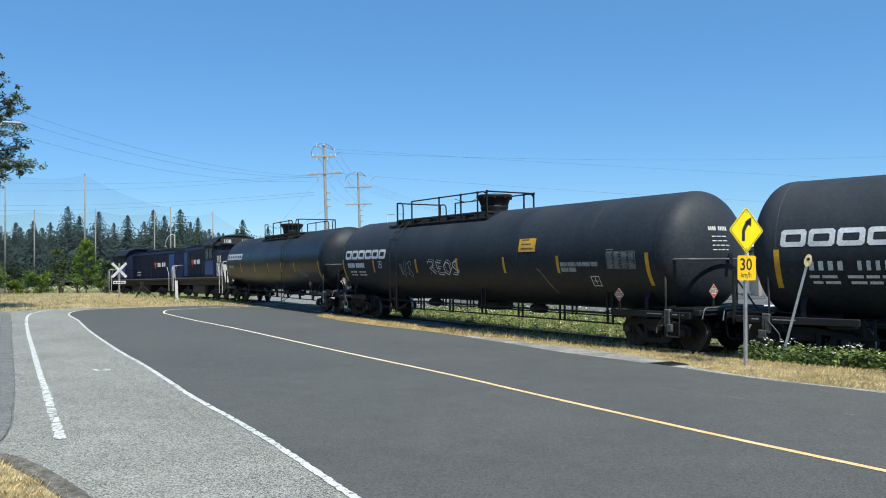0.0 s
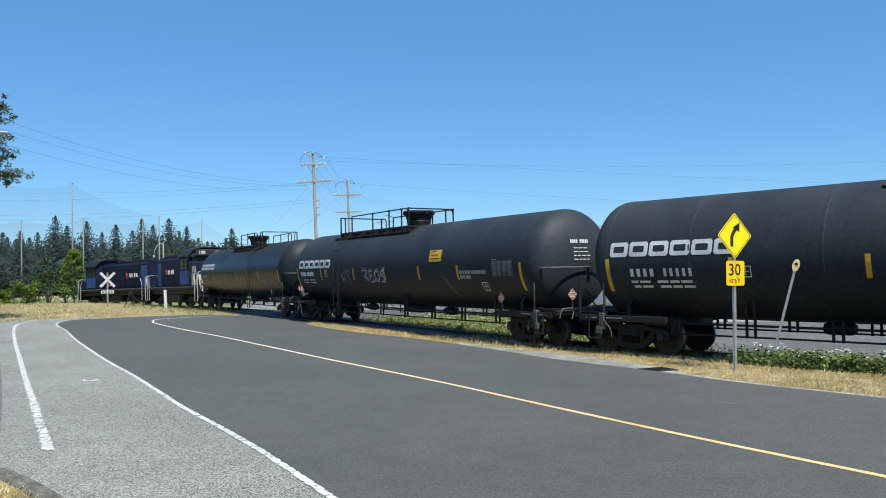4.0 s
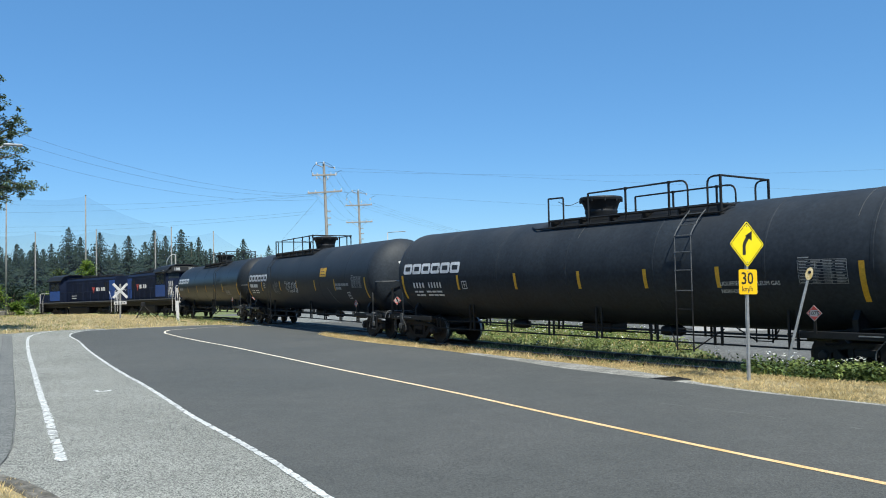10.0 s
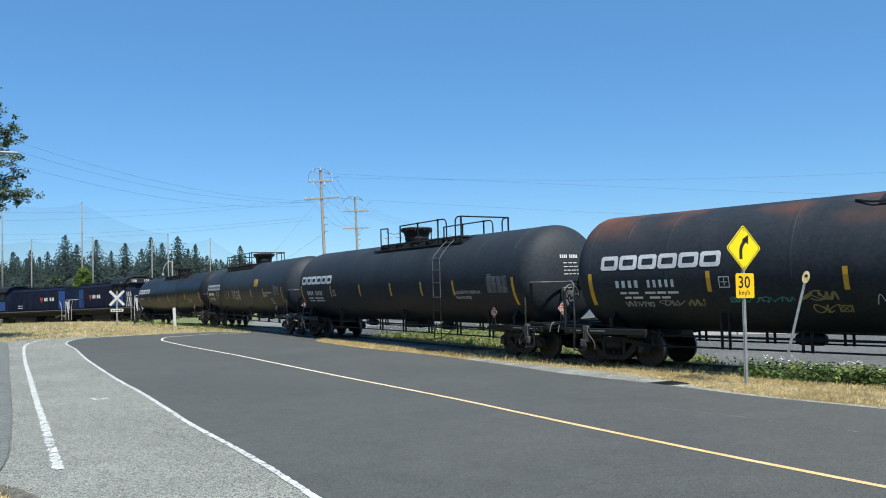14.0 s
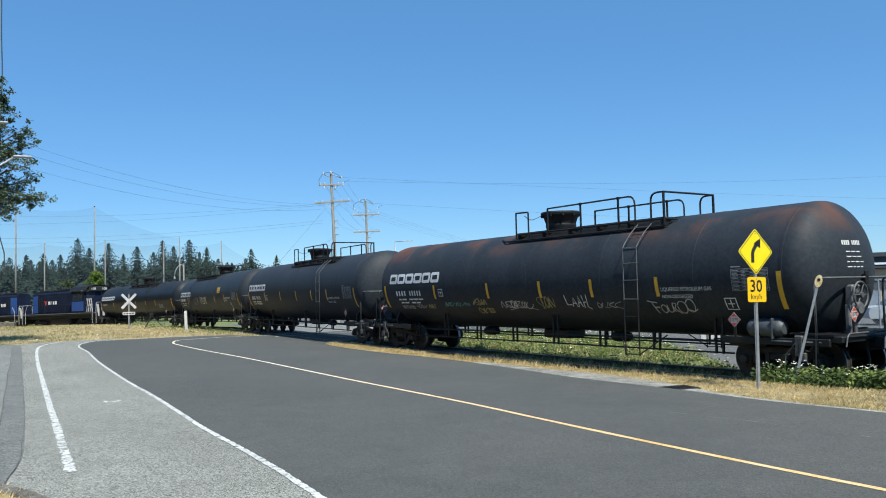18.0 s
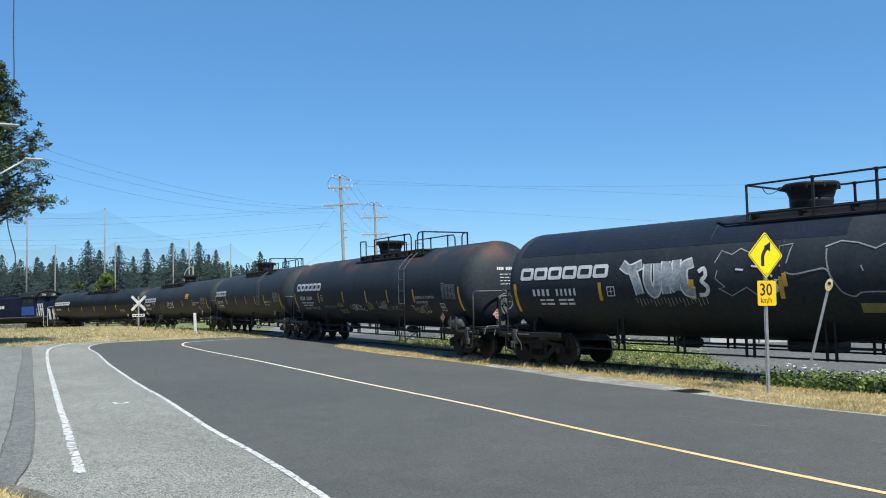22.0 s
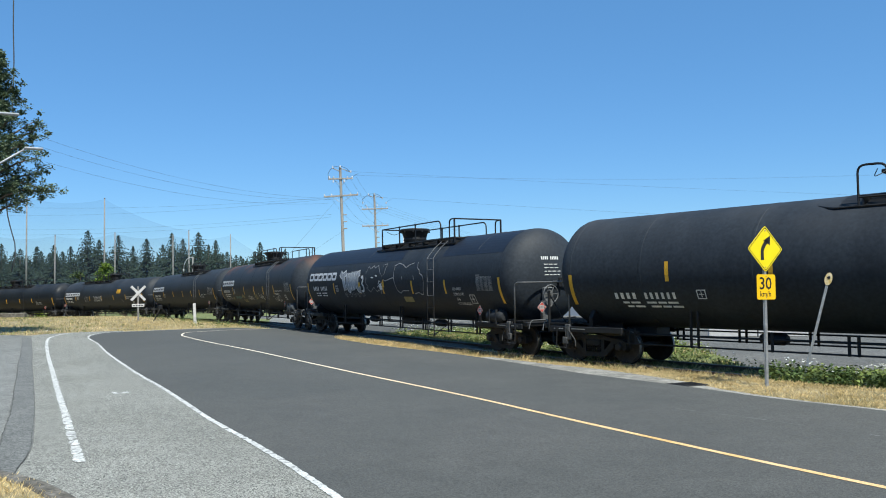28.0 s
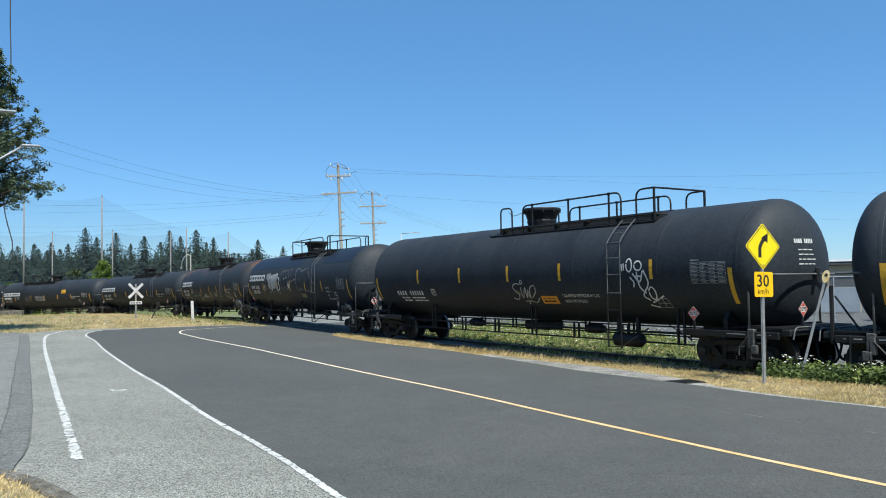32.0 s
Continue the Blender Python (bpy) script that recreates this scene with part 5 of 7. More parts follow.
for g_ in ([(0.0, 0.5), (0.12, 0.0), (0.0, 0.5), (0.32, 0.46), (0.34, 0.28), (0.1, 0.26), (0.42, 0.02)], [(0.85, 0.42), (0.55, 0.46), (0.6, 0.24), (0.8, 0.22), (0.6, 0.24), (0.62, 0.02), (0.95, 0.0)],
           [(1.15, 0.46), (1.02, 0.3), (1.05, 0.08), (1.25, 0.0), (1.4, 0.14), (1.36, 0.4), (1.15, 0.46)], [(1.85, 0.48), (1.6, 0.42), (1.58, 0.3), (1.85, 0.1), (1.75, 0.0), (1.5, 0.02)]):
    stroke(tag, [(X0 - a, A0 + b) for a, b in g_], 0.045)
    stroke(tag, [(X0 - a - 0.09, A0 + b + 0.07) for a, b in g_], 0.02)
part("spray_tag", tag, M_MARK, c, "white outlined spray tag")
scribble(c, 3.9, 1.8, 0.8, 0.55, 9, M_MARK_DIM, 0.03, 4)
stroke(_s := Shape(), [(-4.0 - 0.5 * t, arc(2.05) - 0.75 * t * t - 0.1 * t) for t in np.linspace(0, 1, 9)], 0.025)
part("scratch", _s, M_MARK_DIM, c)
flash(c, 1.2)
CARS.append(c)
# third car
c = new_tank_car("matt black tank car with white stencilled words", layout((1.18, 0.55), (-0.45, -3.85), (-4.43, -4.8), -4.13, (-1.83, -3.27)))
logo(c, 8.42, 2.5)
stripes(c, STD, (8.5, -8.35))
bars(_s := Shape(), 7.84, 2.0, (0.1, 0.1, 0.1, 0.1, -0.1, 0.08, 0.08, 0.08, 0.08, 0.08), 0.2, 0.09)
bars(_s, 7.85, 1.84, (0.2, 0.3, -0.1, 0.3, 0.25, 0.3), 0.065)
bars(_s, 7.8, 1.72, (0.2, 0.3, -0.1, 0.3, 0.25, 0.3), 0.065)
split("stencil_bar", _s, M_MARK, c)
class_box(c, 4.93, 1.96)
gas_words(c, -5.03, 1.98)
data_table(c)
flash(c, -0.3)
flash(c, -8.2)
CARS.append(c)
# fourth car
c = new_tank_car("black tank car streaked with rust along its top", layout((1.0, 0.4), (-0.51, -4.0), (-4.55, -4.98), -4.33, (-1.93, -3.4)), M_TANK_RUST, leg=9.2)
logo(c, 8.14, 2.52)
stripes(c, (5.06, 1.95, -0.62, -2.77, -5.09), (8.5, -8.5))
bars(_s := Shape(), 7.7, 2.06, (0.1, 0.1, 0.1, 0.1, -0.1, 0.08, 0.08, 0.08, 0.08, 0.08), 0.19, 0.09)
bars(_s, 7.6, 1.9, (0.2, 0.3, -0.1, 0.3, 0.25, 0.3), 0.06)
bars(_s, 7.5, 1.78, (0.2, 0.3, -0.1, 0.3, 0.25), 0.06)
split("stencil_bar", _s, M_MARK, c)
class_box(c, 4.8, 2.02)
gas_words(c, -5.2, 2.06)
data_table(c, -7.3, -8.24, 2.04, 2.53)
class_box(c, -7.0, 1.6, 0.32)
reservoir(c, M_GREY_TANK)
M_TEAL = pbr("teal_spray_paint", (0.04, 0.16, 0.17), (0.06, 0.22, 0.22), 3, 0.6, bump=0)
M_OCHRE = pbr("ochre_spray_paint", (0.2, 0.17, 0.06), (0.27, 0.23, 0.1), 3, 0.6, bump=0)
M_SPRAY = pbr("silver_spray_paint", (0.2, 0.215, 0.235), (0.36, 0.375, 0.395), 2.2, 0.55, fine=14, fine_amount=0.3, bump=0)
scribble(c, 7.5, 1.58, 0.8, 0.15, 12, M_MARK_DIM, 0.024, 11)
scribble(c, 6.5, 1.6, 0.7, 0.14, 9, M_MARK_DIM, 0.024, 12)
scribble(c, 5.7, 1.6, 0.4, 0.16, 7, M_OCHRE, 0.03, 13)
scribble(c, 4.6, 1.68, 1.5, 0.13, 20, M_TEAL, 0.026, 14)
scribble(c, 2.9, 1.72, 0.7, 0.2, 8, M_OCHRE, 0.035, 15)
scribble(c, 2.7, 1.45, 0.75, 0.2, 6, M_OCHRE, 0.04, 19)
scribble(c, 1.4, 1.62, 1.5, 0.24, 12, M_MARK_LIGHT, 0.024, 16)
painted(c, (((1.1, 1.56), (0.4, 1.64), (-0.3, 1.58)),), 0.024, M_MARK_DIM, name="spray_tag")
scribble(c, -0.4, 1.62, 0.7, 0.36, 9, M_OCHRE, 0.026, 27)
scribble(c, -2.85, 1.62, 0.9, 0.2, 9, M_MARK_DIM, 0.02, 28)
painted(c, (((-1.62, 2.0), (-1.66, 1.72), (-1.86, 1.73)), ((-1.86, 1.67), (-1.98, 1.93), (-2.06, 1.66)), ((-1.92, 1.77), (-2.05, 1.77)), ((-2.1, 1.66), (-2.18, 1.96), (-2.26, 1.66)), ((-2.14, 1.78), (-2.26, 1.78)), ((-2.33, 1.99), (-2.33, 1.64)),
            ((-2.34, 1.8), (-2.46, 1.8)), ((-2.5, 2.01), (-2.46, 1.67), (-2.58, 1.6))), 0.03, M_MARK, name="spray_tag", curve=False)
ring_ = lambda x, z, rx, rz: tuple((x + rx * math.cos(q), z + rz * math.sin(q)) for q in np.linspace(0.4, 6.5, 13))
painted(c, (((-4.66, 1.82), (-4.98, 1.77)), ((-4.8, 1.78), (-4.92, 1.5)), ((-4.86, 1.66), (-5.02, 1.66)), ring_(-5.14, 1.62, 0.09, 0.1), ((-5.26, 1.72), (-5.28, 1.54), (-5.4, 1.56), (-5.42, 1.72)), ((-5.46, 1.54), (-5.44, 1.76), (-5.56, 1.74), (-5.48, 1.64), (-5.62, 1.5)),
            ring_(-5.72, 1.66, 0.14, 0.15), ring_(-5.98, 1.7, 0.13, 0.16), ((-5.9, 1.6), (-6.04, 1.56), (-6.16, 1.62))), 0.026, M_MARK_LIGHT, name="spray_tag")
flash(c, 7.4)
CARS.append(c)
# fifth car
c = new_tank_car("black tank car with a large silver spray-painted piece", layout(None, (1.06, -3.93), (-4.56, -4.92), -4.22, (-0.55, -1.92)), leg=9.13)
logo(c, 8.35, 2.55)
stripes(c, (5.24, 2.3, 0.0, -2.54, -5.05), (8.6, -8.5))
bars(_s := Shape(), 7.85, 2.08, (0.1, 0.1, 0.1, 0.1, -0.1, 0.08, 0.08, 0.08, 0.08, 0.08), 0.2, 0.09)
bars(_s, 7.6, 1.93, (0.2, 0.3, -0.1, 0.3, 0.25), 0.06)
bars(_s, 7.6, 1.82, (0.2, 0.3, -0.1, 0.3, 0.25), 0.06)
split("stencil_bar", _s, M_MARK, c)
class_box(c, 5.0, 2.04)
for x0, x1 in ((-1.4, 8.5), (-8.5, -4.62)):
    part("repainted_patch", patch(Shape(), x0, x1, 0.82, 1.95, 8, 0.0055), M_REPAINT, c, "blue-black repainted band along the crown")
letters = (((4.47, 2.88), (4.2, 2.74), (3.8, 2.86)), ((4.12, 2.76), (3.97, 2.4), (3.9, 2.08)), ((3.62, 2.86), (3.6, 2.34), (3.45, 2.1), (3.3, 2.32), (3.3, 2.86)),
           ((3.06, 2.08), (3.08, 2.5), (3.06, 2.9)), ((3.0, 2.82), (2.86, 2.4), (2.74, 2.16)), ((2.74, 2.16), (2.72, 2.5), (2.74, 2.92)), ((2.26, 2.84), (2.5, 2.74), (2.52, 2.34), (2.44, 2.14), (2.22, 2.1)))
painted(c, letters, 0.2, M_SPRAY, 0.008, "spray_piece", M_MARK)
painted(c, (((2.1, 2.6), (1.95, 2.68), (1.9, 2.5), (2.02, 2.38), (1.86, 2.22), (1.92, 2.06), (2.12, 2.04)),), 0.1, M_MARK, 0.008, "spray_piece", M_BLACK)
painted(c, (((2.32, 2.42), (2.36, 2.2)), ((-0.08, 2.5), (-0.12, 2.2))), 0.1, M_STRIPE, 0.013, "spray_accent")
for k in range(20):
    x_d = 4.05 - 0.11 * k
    painted(c, (((x_d, 1.98), (x_d - 0.03, 1.86 - 0.1 * ((k * 7) % 4) / 3)),), 0.018, M_MARK_DIM, name="spray_drip", curve=False)
painted(c, (((1.66, 2.79), (1.5, 3.08), (1.22, 2.97), (1.0, 3.1), (0.79, 3.0), (0.58, 3.11), (0.24, 2.78), (0.01, 2.64), (0.06, 3.1), (-0.26, 3.14), (-0.2, 2.95), (-0.14, 2.7)),
            ((1.58, 2.62), (1.64, 2.42), (1.39, 2.21), (1.57, 2.18), (1.24, 2.01), (0.84, 2.2), (0.59, 2.01), (0.39, 2.1), (0.26, 1.93), (0.05, 2.16))), 0.03, M_MARK_DIM, curve=False)
painted(c, (((1.1, 2.62), (0.9, 2.6)), ((0.7, 2.68), (0.52, 2.66))), 0.045, M_MARK)
painted(c, (((-0.1, 2.51), (-0.3, 2.46), (-0.75, 2.53), (-1.02, 2.55), (-1.14, 2.33)), ((-2.92, 3.11), (-3.03, 2.87), (-3.18, 2.81), (-3.2, 2.7), (-3.43, 2.6), (-3.53, 2.38), (-3.42, 2.07), (-3.31, 1.9), (-3.06, 1.97), (-2.71, 1.93)),
            ((-1.03, 2.98), (-1.04, 2.74), (-1.09, 2.49), (-1.19, 2.27), (-1.33, 2.06), (-1.57, 1.96), (-1.72, 2.04), (-2.28, 2.05))), 0.034, M_MARK_DIM)
painted(c, (((-0.99, 3.02), (-1.32, 3.13), (-1.67, 3.07), (-2.04, 2.93), (-2.23, 3.02), (-2.62, 3.1)),), 0.034, M_MARK_DIM, curve=False)
painted(c, (((-1.75, 2.6), (-1.8, 2.48)), ((-2.7, 2.62), (-2.78, 2.46))), 0.03, M_MARK_DIM)
rng = random.Random(9)
for i in range(16):
    dots = Shape()
    blob(dots, rng.uniform(0.1, 0.5), arc(rng.uniform(2.2, 2.5)), rng.uniform(0.02, 0.045), rng.uniform(0.02, 0.04), i)
    part("spray_dot", dots, M_MARK, c)
dots = Shape()
blob(dots, 0.18, arc(2.2), 0.1, 0.16, 3)
part("spray_dot", dots, M_MARK, c)
p_ = part("yellow_placard", patch(Shape(), -2.4, -1.65, arc(1.62), arc(1.82), 2, 0.012), M_OCHRE, c, "faded yellow placard")
bars(_s := Shape(), -5.5, 2.1, (0.9,), 0.1)
gas_words(c, -5.55, 2.05, ("LIQUEFIED", "PETROLEUM", "   GAS", "NOT ODORIZED"), 0.14)
data_table(c, -7.14, -8.09, 2.03, 2.49)
class_box(c, -6.55, 1.6, 0.34)
reservoir(c, M_DARK_TANK)
flash(c, 1.9)
flash(c, -6.9)
CARS.append(c)
# sixth car, its tank set a little higher
Z_TANK += 0.05
c = new_tank_car("black tank car with pale stencils and looping spray tags", layout((0.9, 0.3), (-0.25, -4.53), (-5.09, -5.72), -4.82, (-0.73, -2.4, -4.07), 0.3), wheel_end=False)
stripes(c, (5.37, 2.63, -0.08, -2.54, -6.03), (8.55, -8.4), 2.22, 2.72)
bars(_s := Shape(), 7.1, 1.78, (0.1, 0.1, 0.1, 0.1, -0.1, 0.08, 0.08, 0.08, 0.08, 0.08, 0.08), 0.18, 0.09)
bars(_s, 6.9, 1.66, (0.2, 0.3, -0.1, 0.3, 0.25, 0.3), 0.06)
bars(_s, 6.8, 1.56, (0.2, 0.3, -0.1, 0.3, 0.25, 0.3), 0.06)
split("stencil_bar", _s, M_MARK, c)
class_box(c, 4.6, 1.78, 0.25)
part("yellow_placard", patch(Shape(), -2.22, -1.48, arc(1.545), arc(1.78), 2, 0.012), pbr("orange_placard", (0.6, 0.25, 0.01), (0.7, 0.3, 0.02), 3, 0.5, bump=0), c, "orange rectangular placard")
bars(_s := Shape(), -1.56, 1.7, (0.14, 0.2, 0.16), 0.025, 0.03, 0.016)
bars(_s, -1.56, 1.6, (0.16, 0.1, 0.06, 0.16), 0.06, 0.02, 0.016)
split("stencil_bar", _s, M_BLACK, c)
gas_words(c, -2.48, 1.75)
data_table(c, -7.28, -8.28, 2.1, 2.6)
painted(c, (((-0.63, 2.13), (-0.45, 2.16), (-0.28, 2.08), (-0.34, 1.93), (-0.49, 1.8), (-0.35, 1.67), (-0.14, 1.71)), ring_(-0.72, 2.2, 0.055, 0.06), ((-0.66, 2.05), (-0.64, 1.88), (-0.61, 1.72)), ((-0.65, 1.72), (-0.87, 2.03), (-0.82, 1.72), (-0.97, 1.97)),
            ((-0.97, 1.97), (-0.98, 1.72), (-1.1, 2.02), (-1.31, 2.09), (-1.33, 1.92), (-1.06, 1.71)), ((-0.66, 1.61), (-0.95, 1.62), (-1.19, 1.58), (-1.4, 1.72)), ((-0.76, 1.52), (-0.89, 1.61))), 0.034, M_MARK_LIGHT, name="spray_tag")
painted(c, (((-0.4, 1.95), (-0.6, 1.8)), ((-0.8, 1.9), (-1.0, 1.7))), 0.05, M_OCHRE, 0.004, "spray_accent")
painted(c, (((-5.02, 2.62), (-5.05, 2.45)), ((-5.09, 2.64), (-5.11, 2.46)), ring_(-5.29, 2.59, 0.1, 0.17), ring_(-5.6, 2.57, 0.13, 0.12), ((-5.4, 2.38), (-5.62, 2.16), (-5.76, 2.44)), ((-5.55, 2.42), (-5.6, 2.02), (-5.76, 1.86)), ((-5.3, 2.28), (-5.42, 2.14), (-5.38, 2.02)),
            ((-5.78, 2.46), (-5.9, 2.12), (-5.64, 1.8), (-5.8, 1.68)), ((-5.48, 2.3), (-5.7, 2.3)), ring_(-5.96, 1.86, 0.11, 0.16), ((-5.84, 1.62), (-6.12, 1.72), (-6.3, 1.8)), ((-5.72, 1.56), (-6.0, 1.5))), 0.042, M_MARK, name="spray_tag")
painted(c, (((-6.05, 1.72), (-6.36, 1.73), (-6.42, 1.5), (-6.0, 1.5), (-6.05, 1.72)), ((-6.2, 1.72), (-6.22, 1.5)), ((-6.03, 1.61), (-6.39, 1.61))), 0.022, M_MARK_DIM, name="stencil_box", curve=False)
under_tank(c, -4.7)
CARS.append(c)
Z_TANK -= 0.05
# seventh car
c = new_tank_car("plain black tank car with yellow end strips", layout((0.9, 0.3), (-0.25, -4.53), (-5.09, -5.72), -4.82, (-0.73, -2.4, -4.07), 0.3))
stripes(c, (5.27, 2.47, -0.27, -2.75, -6.24), (8.5, -8.55))
CARS.append(c)


# ---- locomotives ----
def stair_rails(s, x, k, y):
    """White grab rails and steps at a locomotive's corner."""
    hoop(s, [(x, y, 0.5), (x, y, 2.5)], 0.021)
    hoop(s, [(x - k * 0.7, y, 0.5), (x - k * 0.7, y, 1.9), (x - k * 1.1, y, 2.5)], 0.021)


def locomotive(label, cab, number_boards, L, mark_x):
    """Road switcher; cab: +1 when its cab leads, -1 when it trails."""
    c = thing("locomotive", Matrix(), label, "locomotive", "locomotives of the train")
    s = Shape().box(-L, L, -1.5, 1.5, 1.35, 1.6, 0.04).box(-L + 0.3, L - 0.3, -1.2, 1.2, 1.0, 1.36, 0.04)
    for k in (-1, 1):
        s.box(*sorted((k * L, k * (L - 0.25))), -1.5, 1.5, 0.55, 1.5, 0.05)
        s.box(*sorted((k * L, k * (L + 0.42))), -0.15, 0.15, 0.76, 1.0, 0.03)
        for j in (-1, 1):
            for z in (0.45, 0.75, 1.05):
                s.box(*sorted((k * (L - 0.75), k * L)), j * 1.5 - 0.12, j * 1.5 + 0.02, z, z + 0.05)
    part("underframe", s, M_STEEL, c)
    x_cab0, x_cab1 = L - 4.7, L - 2.2
    hood = [(-0.86, 1.6), (-0.86, 3.75), (-0.66, 4.02), (0.66, 4.02), (0.86, 3.75), (0.86, 1.6)]
    nw = 1.3 if number_boards else 0.86
    nose = [(-nw, 1.6), (-nw, 3.05), (0.16 - nw, 3.25), (nw - 0.16, 3.25), (nw, 3.05), (nw, 1.6)]
    put = lambda a, b, d: (cab * d, a, b)
    part("long_hood", Shape().prism(hood, 1.1 - L, x_cab0, put), M_NAVY, c)
    part("short_hood", Shape().prism(nose, x_cab1, L - 0.8, put), M_NAVY, c)
    for i in range(int((x_cab0 + L - 1.4) / 1.05)):
        x = cab * (1.7 - L + i * 1.05)
        for j in (-1, 1):
            part("hood_door", Shape().box(x - 0.42, x + 0.42, j * 0.86 - 0.02, j * 0.86 + 0.02, 1.75, 3.5, 0.015), M_NAVY, c)
    for i in range(5):
        part("radiator_grille", Shape().box(*sorted((cab * (1.5 - L + i * 0.34), cab * (1.68 - L + i * 0.34))), -0.9, 0.9, 2.6, 3.4), M_STEEL, c)
    roof = Shape()
    for x in (2.1 - L, 3.4 - L, 4.7 - L):
        roof.lathe([(0.55, 4.0), (0.55, 4.18), (0.45, 4.22), (0.0, 4.22)], "z", 18, (cab * x, 0, 0))
    roof.box(*sorted((cab * -1.2, cab * 0.6)), -0.45, 0.45, 4.0, 4.25, 0.05)
    roof.lathe([(0.2, 4.0), (0.22, 4.45), (0.16, 4.45)], "z", 12, (cab * -2.2, 0, 0))
    roof.box(*sorted((cab * (1.3 - L), cab * (x_cab0 - 0.2))), -0.72, 0.72, 4.0, 4.06, 0.01)
    part("roof_gear", roof, M_STEEL, c, smooth=30)
    prof = [(-1.5, 1.6), (-1.5, 3.85), (-1.2, 4.25), (-0.6, 4.42), (0.6, 4.42), (1.2, 4.25), (1.5, 3.85), (1.5, 1.6)]
    cb = part("cab", Shape().prism(prof, x_cab0, x_cab1, put), M_NAVY, c)
    part("cab_roof", Shape().prism([(-1.62, 3.84), (-1.25, 4.29), (-0.62, 4.48), (0.62, 4.48), (1.25, 4.29), (1.62, 3.84), (1.58, 3.8), (1.2, 4.22), (0.6, 4.4), (-0.6, 4.4), (-1.2, 4.22), (-1.58, 3.8)], x_cab0 - 0.25, x_cab1 + 0.3, put), M_STEEL, cb)
    for j in (-1, 1):
        for q in (0.35, 1.3):
            part("cab_window", Shape().box(*sorted((cab * (x_cab0 + q), cab * (x_cab0 + q + 0.8))), j * 1.51 - 0.012, j * 1.51 + 0.012, 2.85, 3.6, 0.01), M_GLASS_DARK, cb)
        part("side_panel", Shape().box(*sorted((cab * (x_cab0 + 0.15), cab * (x_cab1 - 0.15))), j * 1.515 - 0.01, j * 1.515 + 0.012, 1.75, 2.75, 0.008), M_BLUE, cb, "bright blue panel")
        part("end_panel", Shape().box(*sorted((cab * (1.15 - L), cab * (2.2 - L))), j * 0.89 - 0.02, j * 0.89 + 0.02, 1.7, 3.6, 0.01), M_BLUE, c, "bright blue door panel")
        s = Shape()
        hoop(s, [(0.7 - L, j * 1.44, 1.6), (0.7 - L, j * 1.44, 2.55), (L - 0.7, j * 1.44, 2.55), (L - 0.7, j * 1.44, 1.6)], 0.022)
        for i in range(9):
            x = (i - 4) * (L - 1.9) / 4
            s.tube([(x, j * 1.44, 1.6), (x, j * 1.44, 2.55)], 0.02, 5)
        part("side_handrail", s, M_NAVY, c)
        s = Shape().box(0.05 - L, L - 0.05, j * 1.505 - 0.01, j * 1.505 + 0.01, 1.5, 1.55)
        part("sill_stripe", s, M_CLAD, c)
        for k in (-1, 1):
            s = Shape()
            stair_rails(s, k * (L - 0.02), k, j * 1.52)
            part("grab_rail", s, M_WHITE, c, "white grab rail")
        for i, w in enumerate((0.16, 0.14, 0.05, 0.05, -0.1, 0.14, 0.05, 0.16, 0.15)):
            x_m = mark_x - 0.2 * i * j
            if w > 0:
                part("owner_mark", Shape().box(*sorted((x_m, x_m - w * j)), j * 0.895 - 0.01, j * 0.895 + 0.012, 2.6, 2.95), M_MARK, c)
        m = Shape().prism([(-0.3, 3.0), (0.0, 2.4), (0.3, 3.0), (0.12, 3.0), (0.0, 2.75), (-0.12, 3.0)], -0.01, 0.014, lambda a, b, d, j=j: (mark_x + j * 0.5 + a, j * (0.893 + d), b))
        part("owner_sign", m, M_RED, c)
        part("sill_stripe", Shape().box(0.3 - L, L - 0.3, j * 1.512 - 0.006, j * 1.512 + 0.006, 1.5, 1.58), M_PIPE, c, "pale grey stripe along the sill")
        if not number_boards:
            for z in (1.92, 2.16):
                part("hood_stripe", Shape().box(*sorted((cab * 1.0, cab * 1.9)), j * 0.89 - 0.01, j * 0.89 + 0.014, z, z + 0.07), M_MARK, c, "short white stripe")
        if number_boards:
            for i in range(4):
                x_s, z_s = x_cab1 + 0.05 + 0.36 * i, 1.65
                quad = [(x_s, z_s), (x_s + 0.19, z_s), (min(x_s - 0.3 + 0.19, L - 0.81), 3.04), (x_s - 0.3, 3.04)] if i else [(x_cab1 + 0.02, z_s), (x_cab1 + 0.24, z_s), (x_cab1 + 0.02, 2.6)]
                part("hazard_stripe", Shape().prism([(max(x_cab1 + 0.01, min(a, L - 0.82)), b) for a, b in quad], 0.0, 0.012, lambda a, b, d, j=j: (cab * a, j * (nw + 0.002 + d), b)), M_WHITE, c, "white diagonal stripe")
    # ends
    for k in (-1, 1):
        s = Shape()
        up = 2.4
        part("end_sheet", Shape().box(*sorted((k * (L - 0.04), k * L)), -1.5, 1.5, 1.5, up + 0.05, 0.01), M_NAVY, c)
        for i in range(6):
            y = -1.45 + i * 0.5
            part("hazard_stripe", Shape().prism([(y, 1.2), (y + 0.25, 1.2), (y + 0.45, up), (y + 0.2, up)], 0, 0.015, lambda a, b, d, k=k: (k * (L + 0.002 + d), a, b)), M_WHITE, c, "white diagonal stripe")
        for j in (-1, 1):
            part("end_handrail", hoop(Shape(), [(k * (L - 0.05), j * 1.45, 1.6), (k * (L - 0.05), j * 1.45, 2.6), (k * (L - 0.05), j * 0.4, 2.6), (k * (L - 0.05), j * 0.4, 1.7)], 0.022, 0.1), M_WHITE, c, "white end handrail")
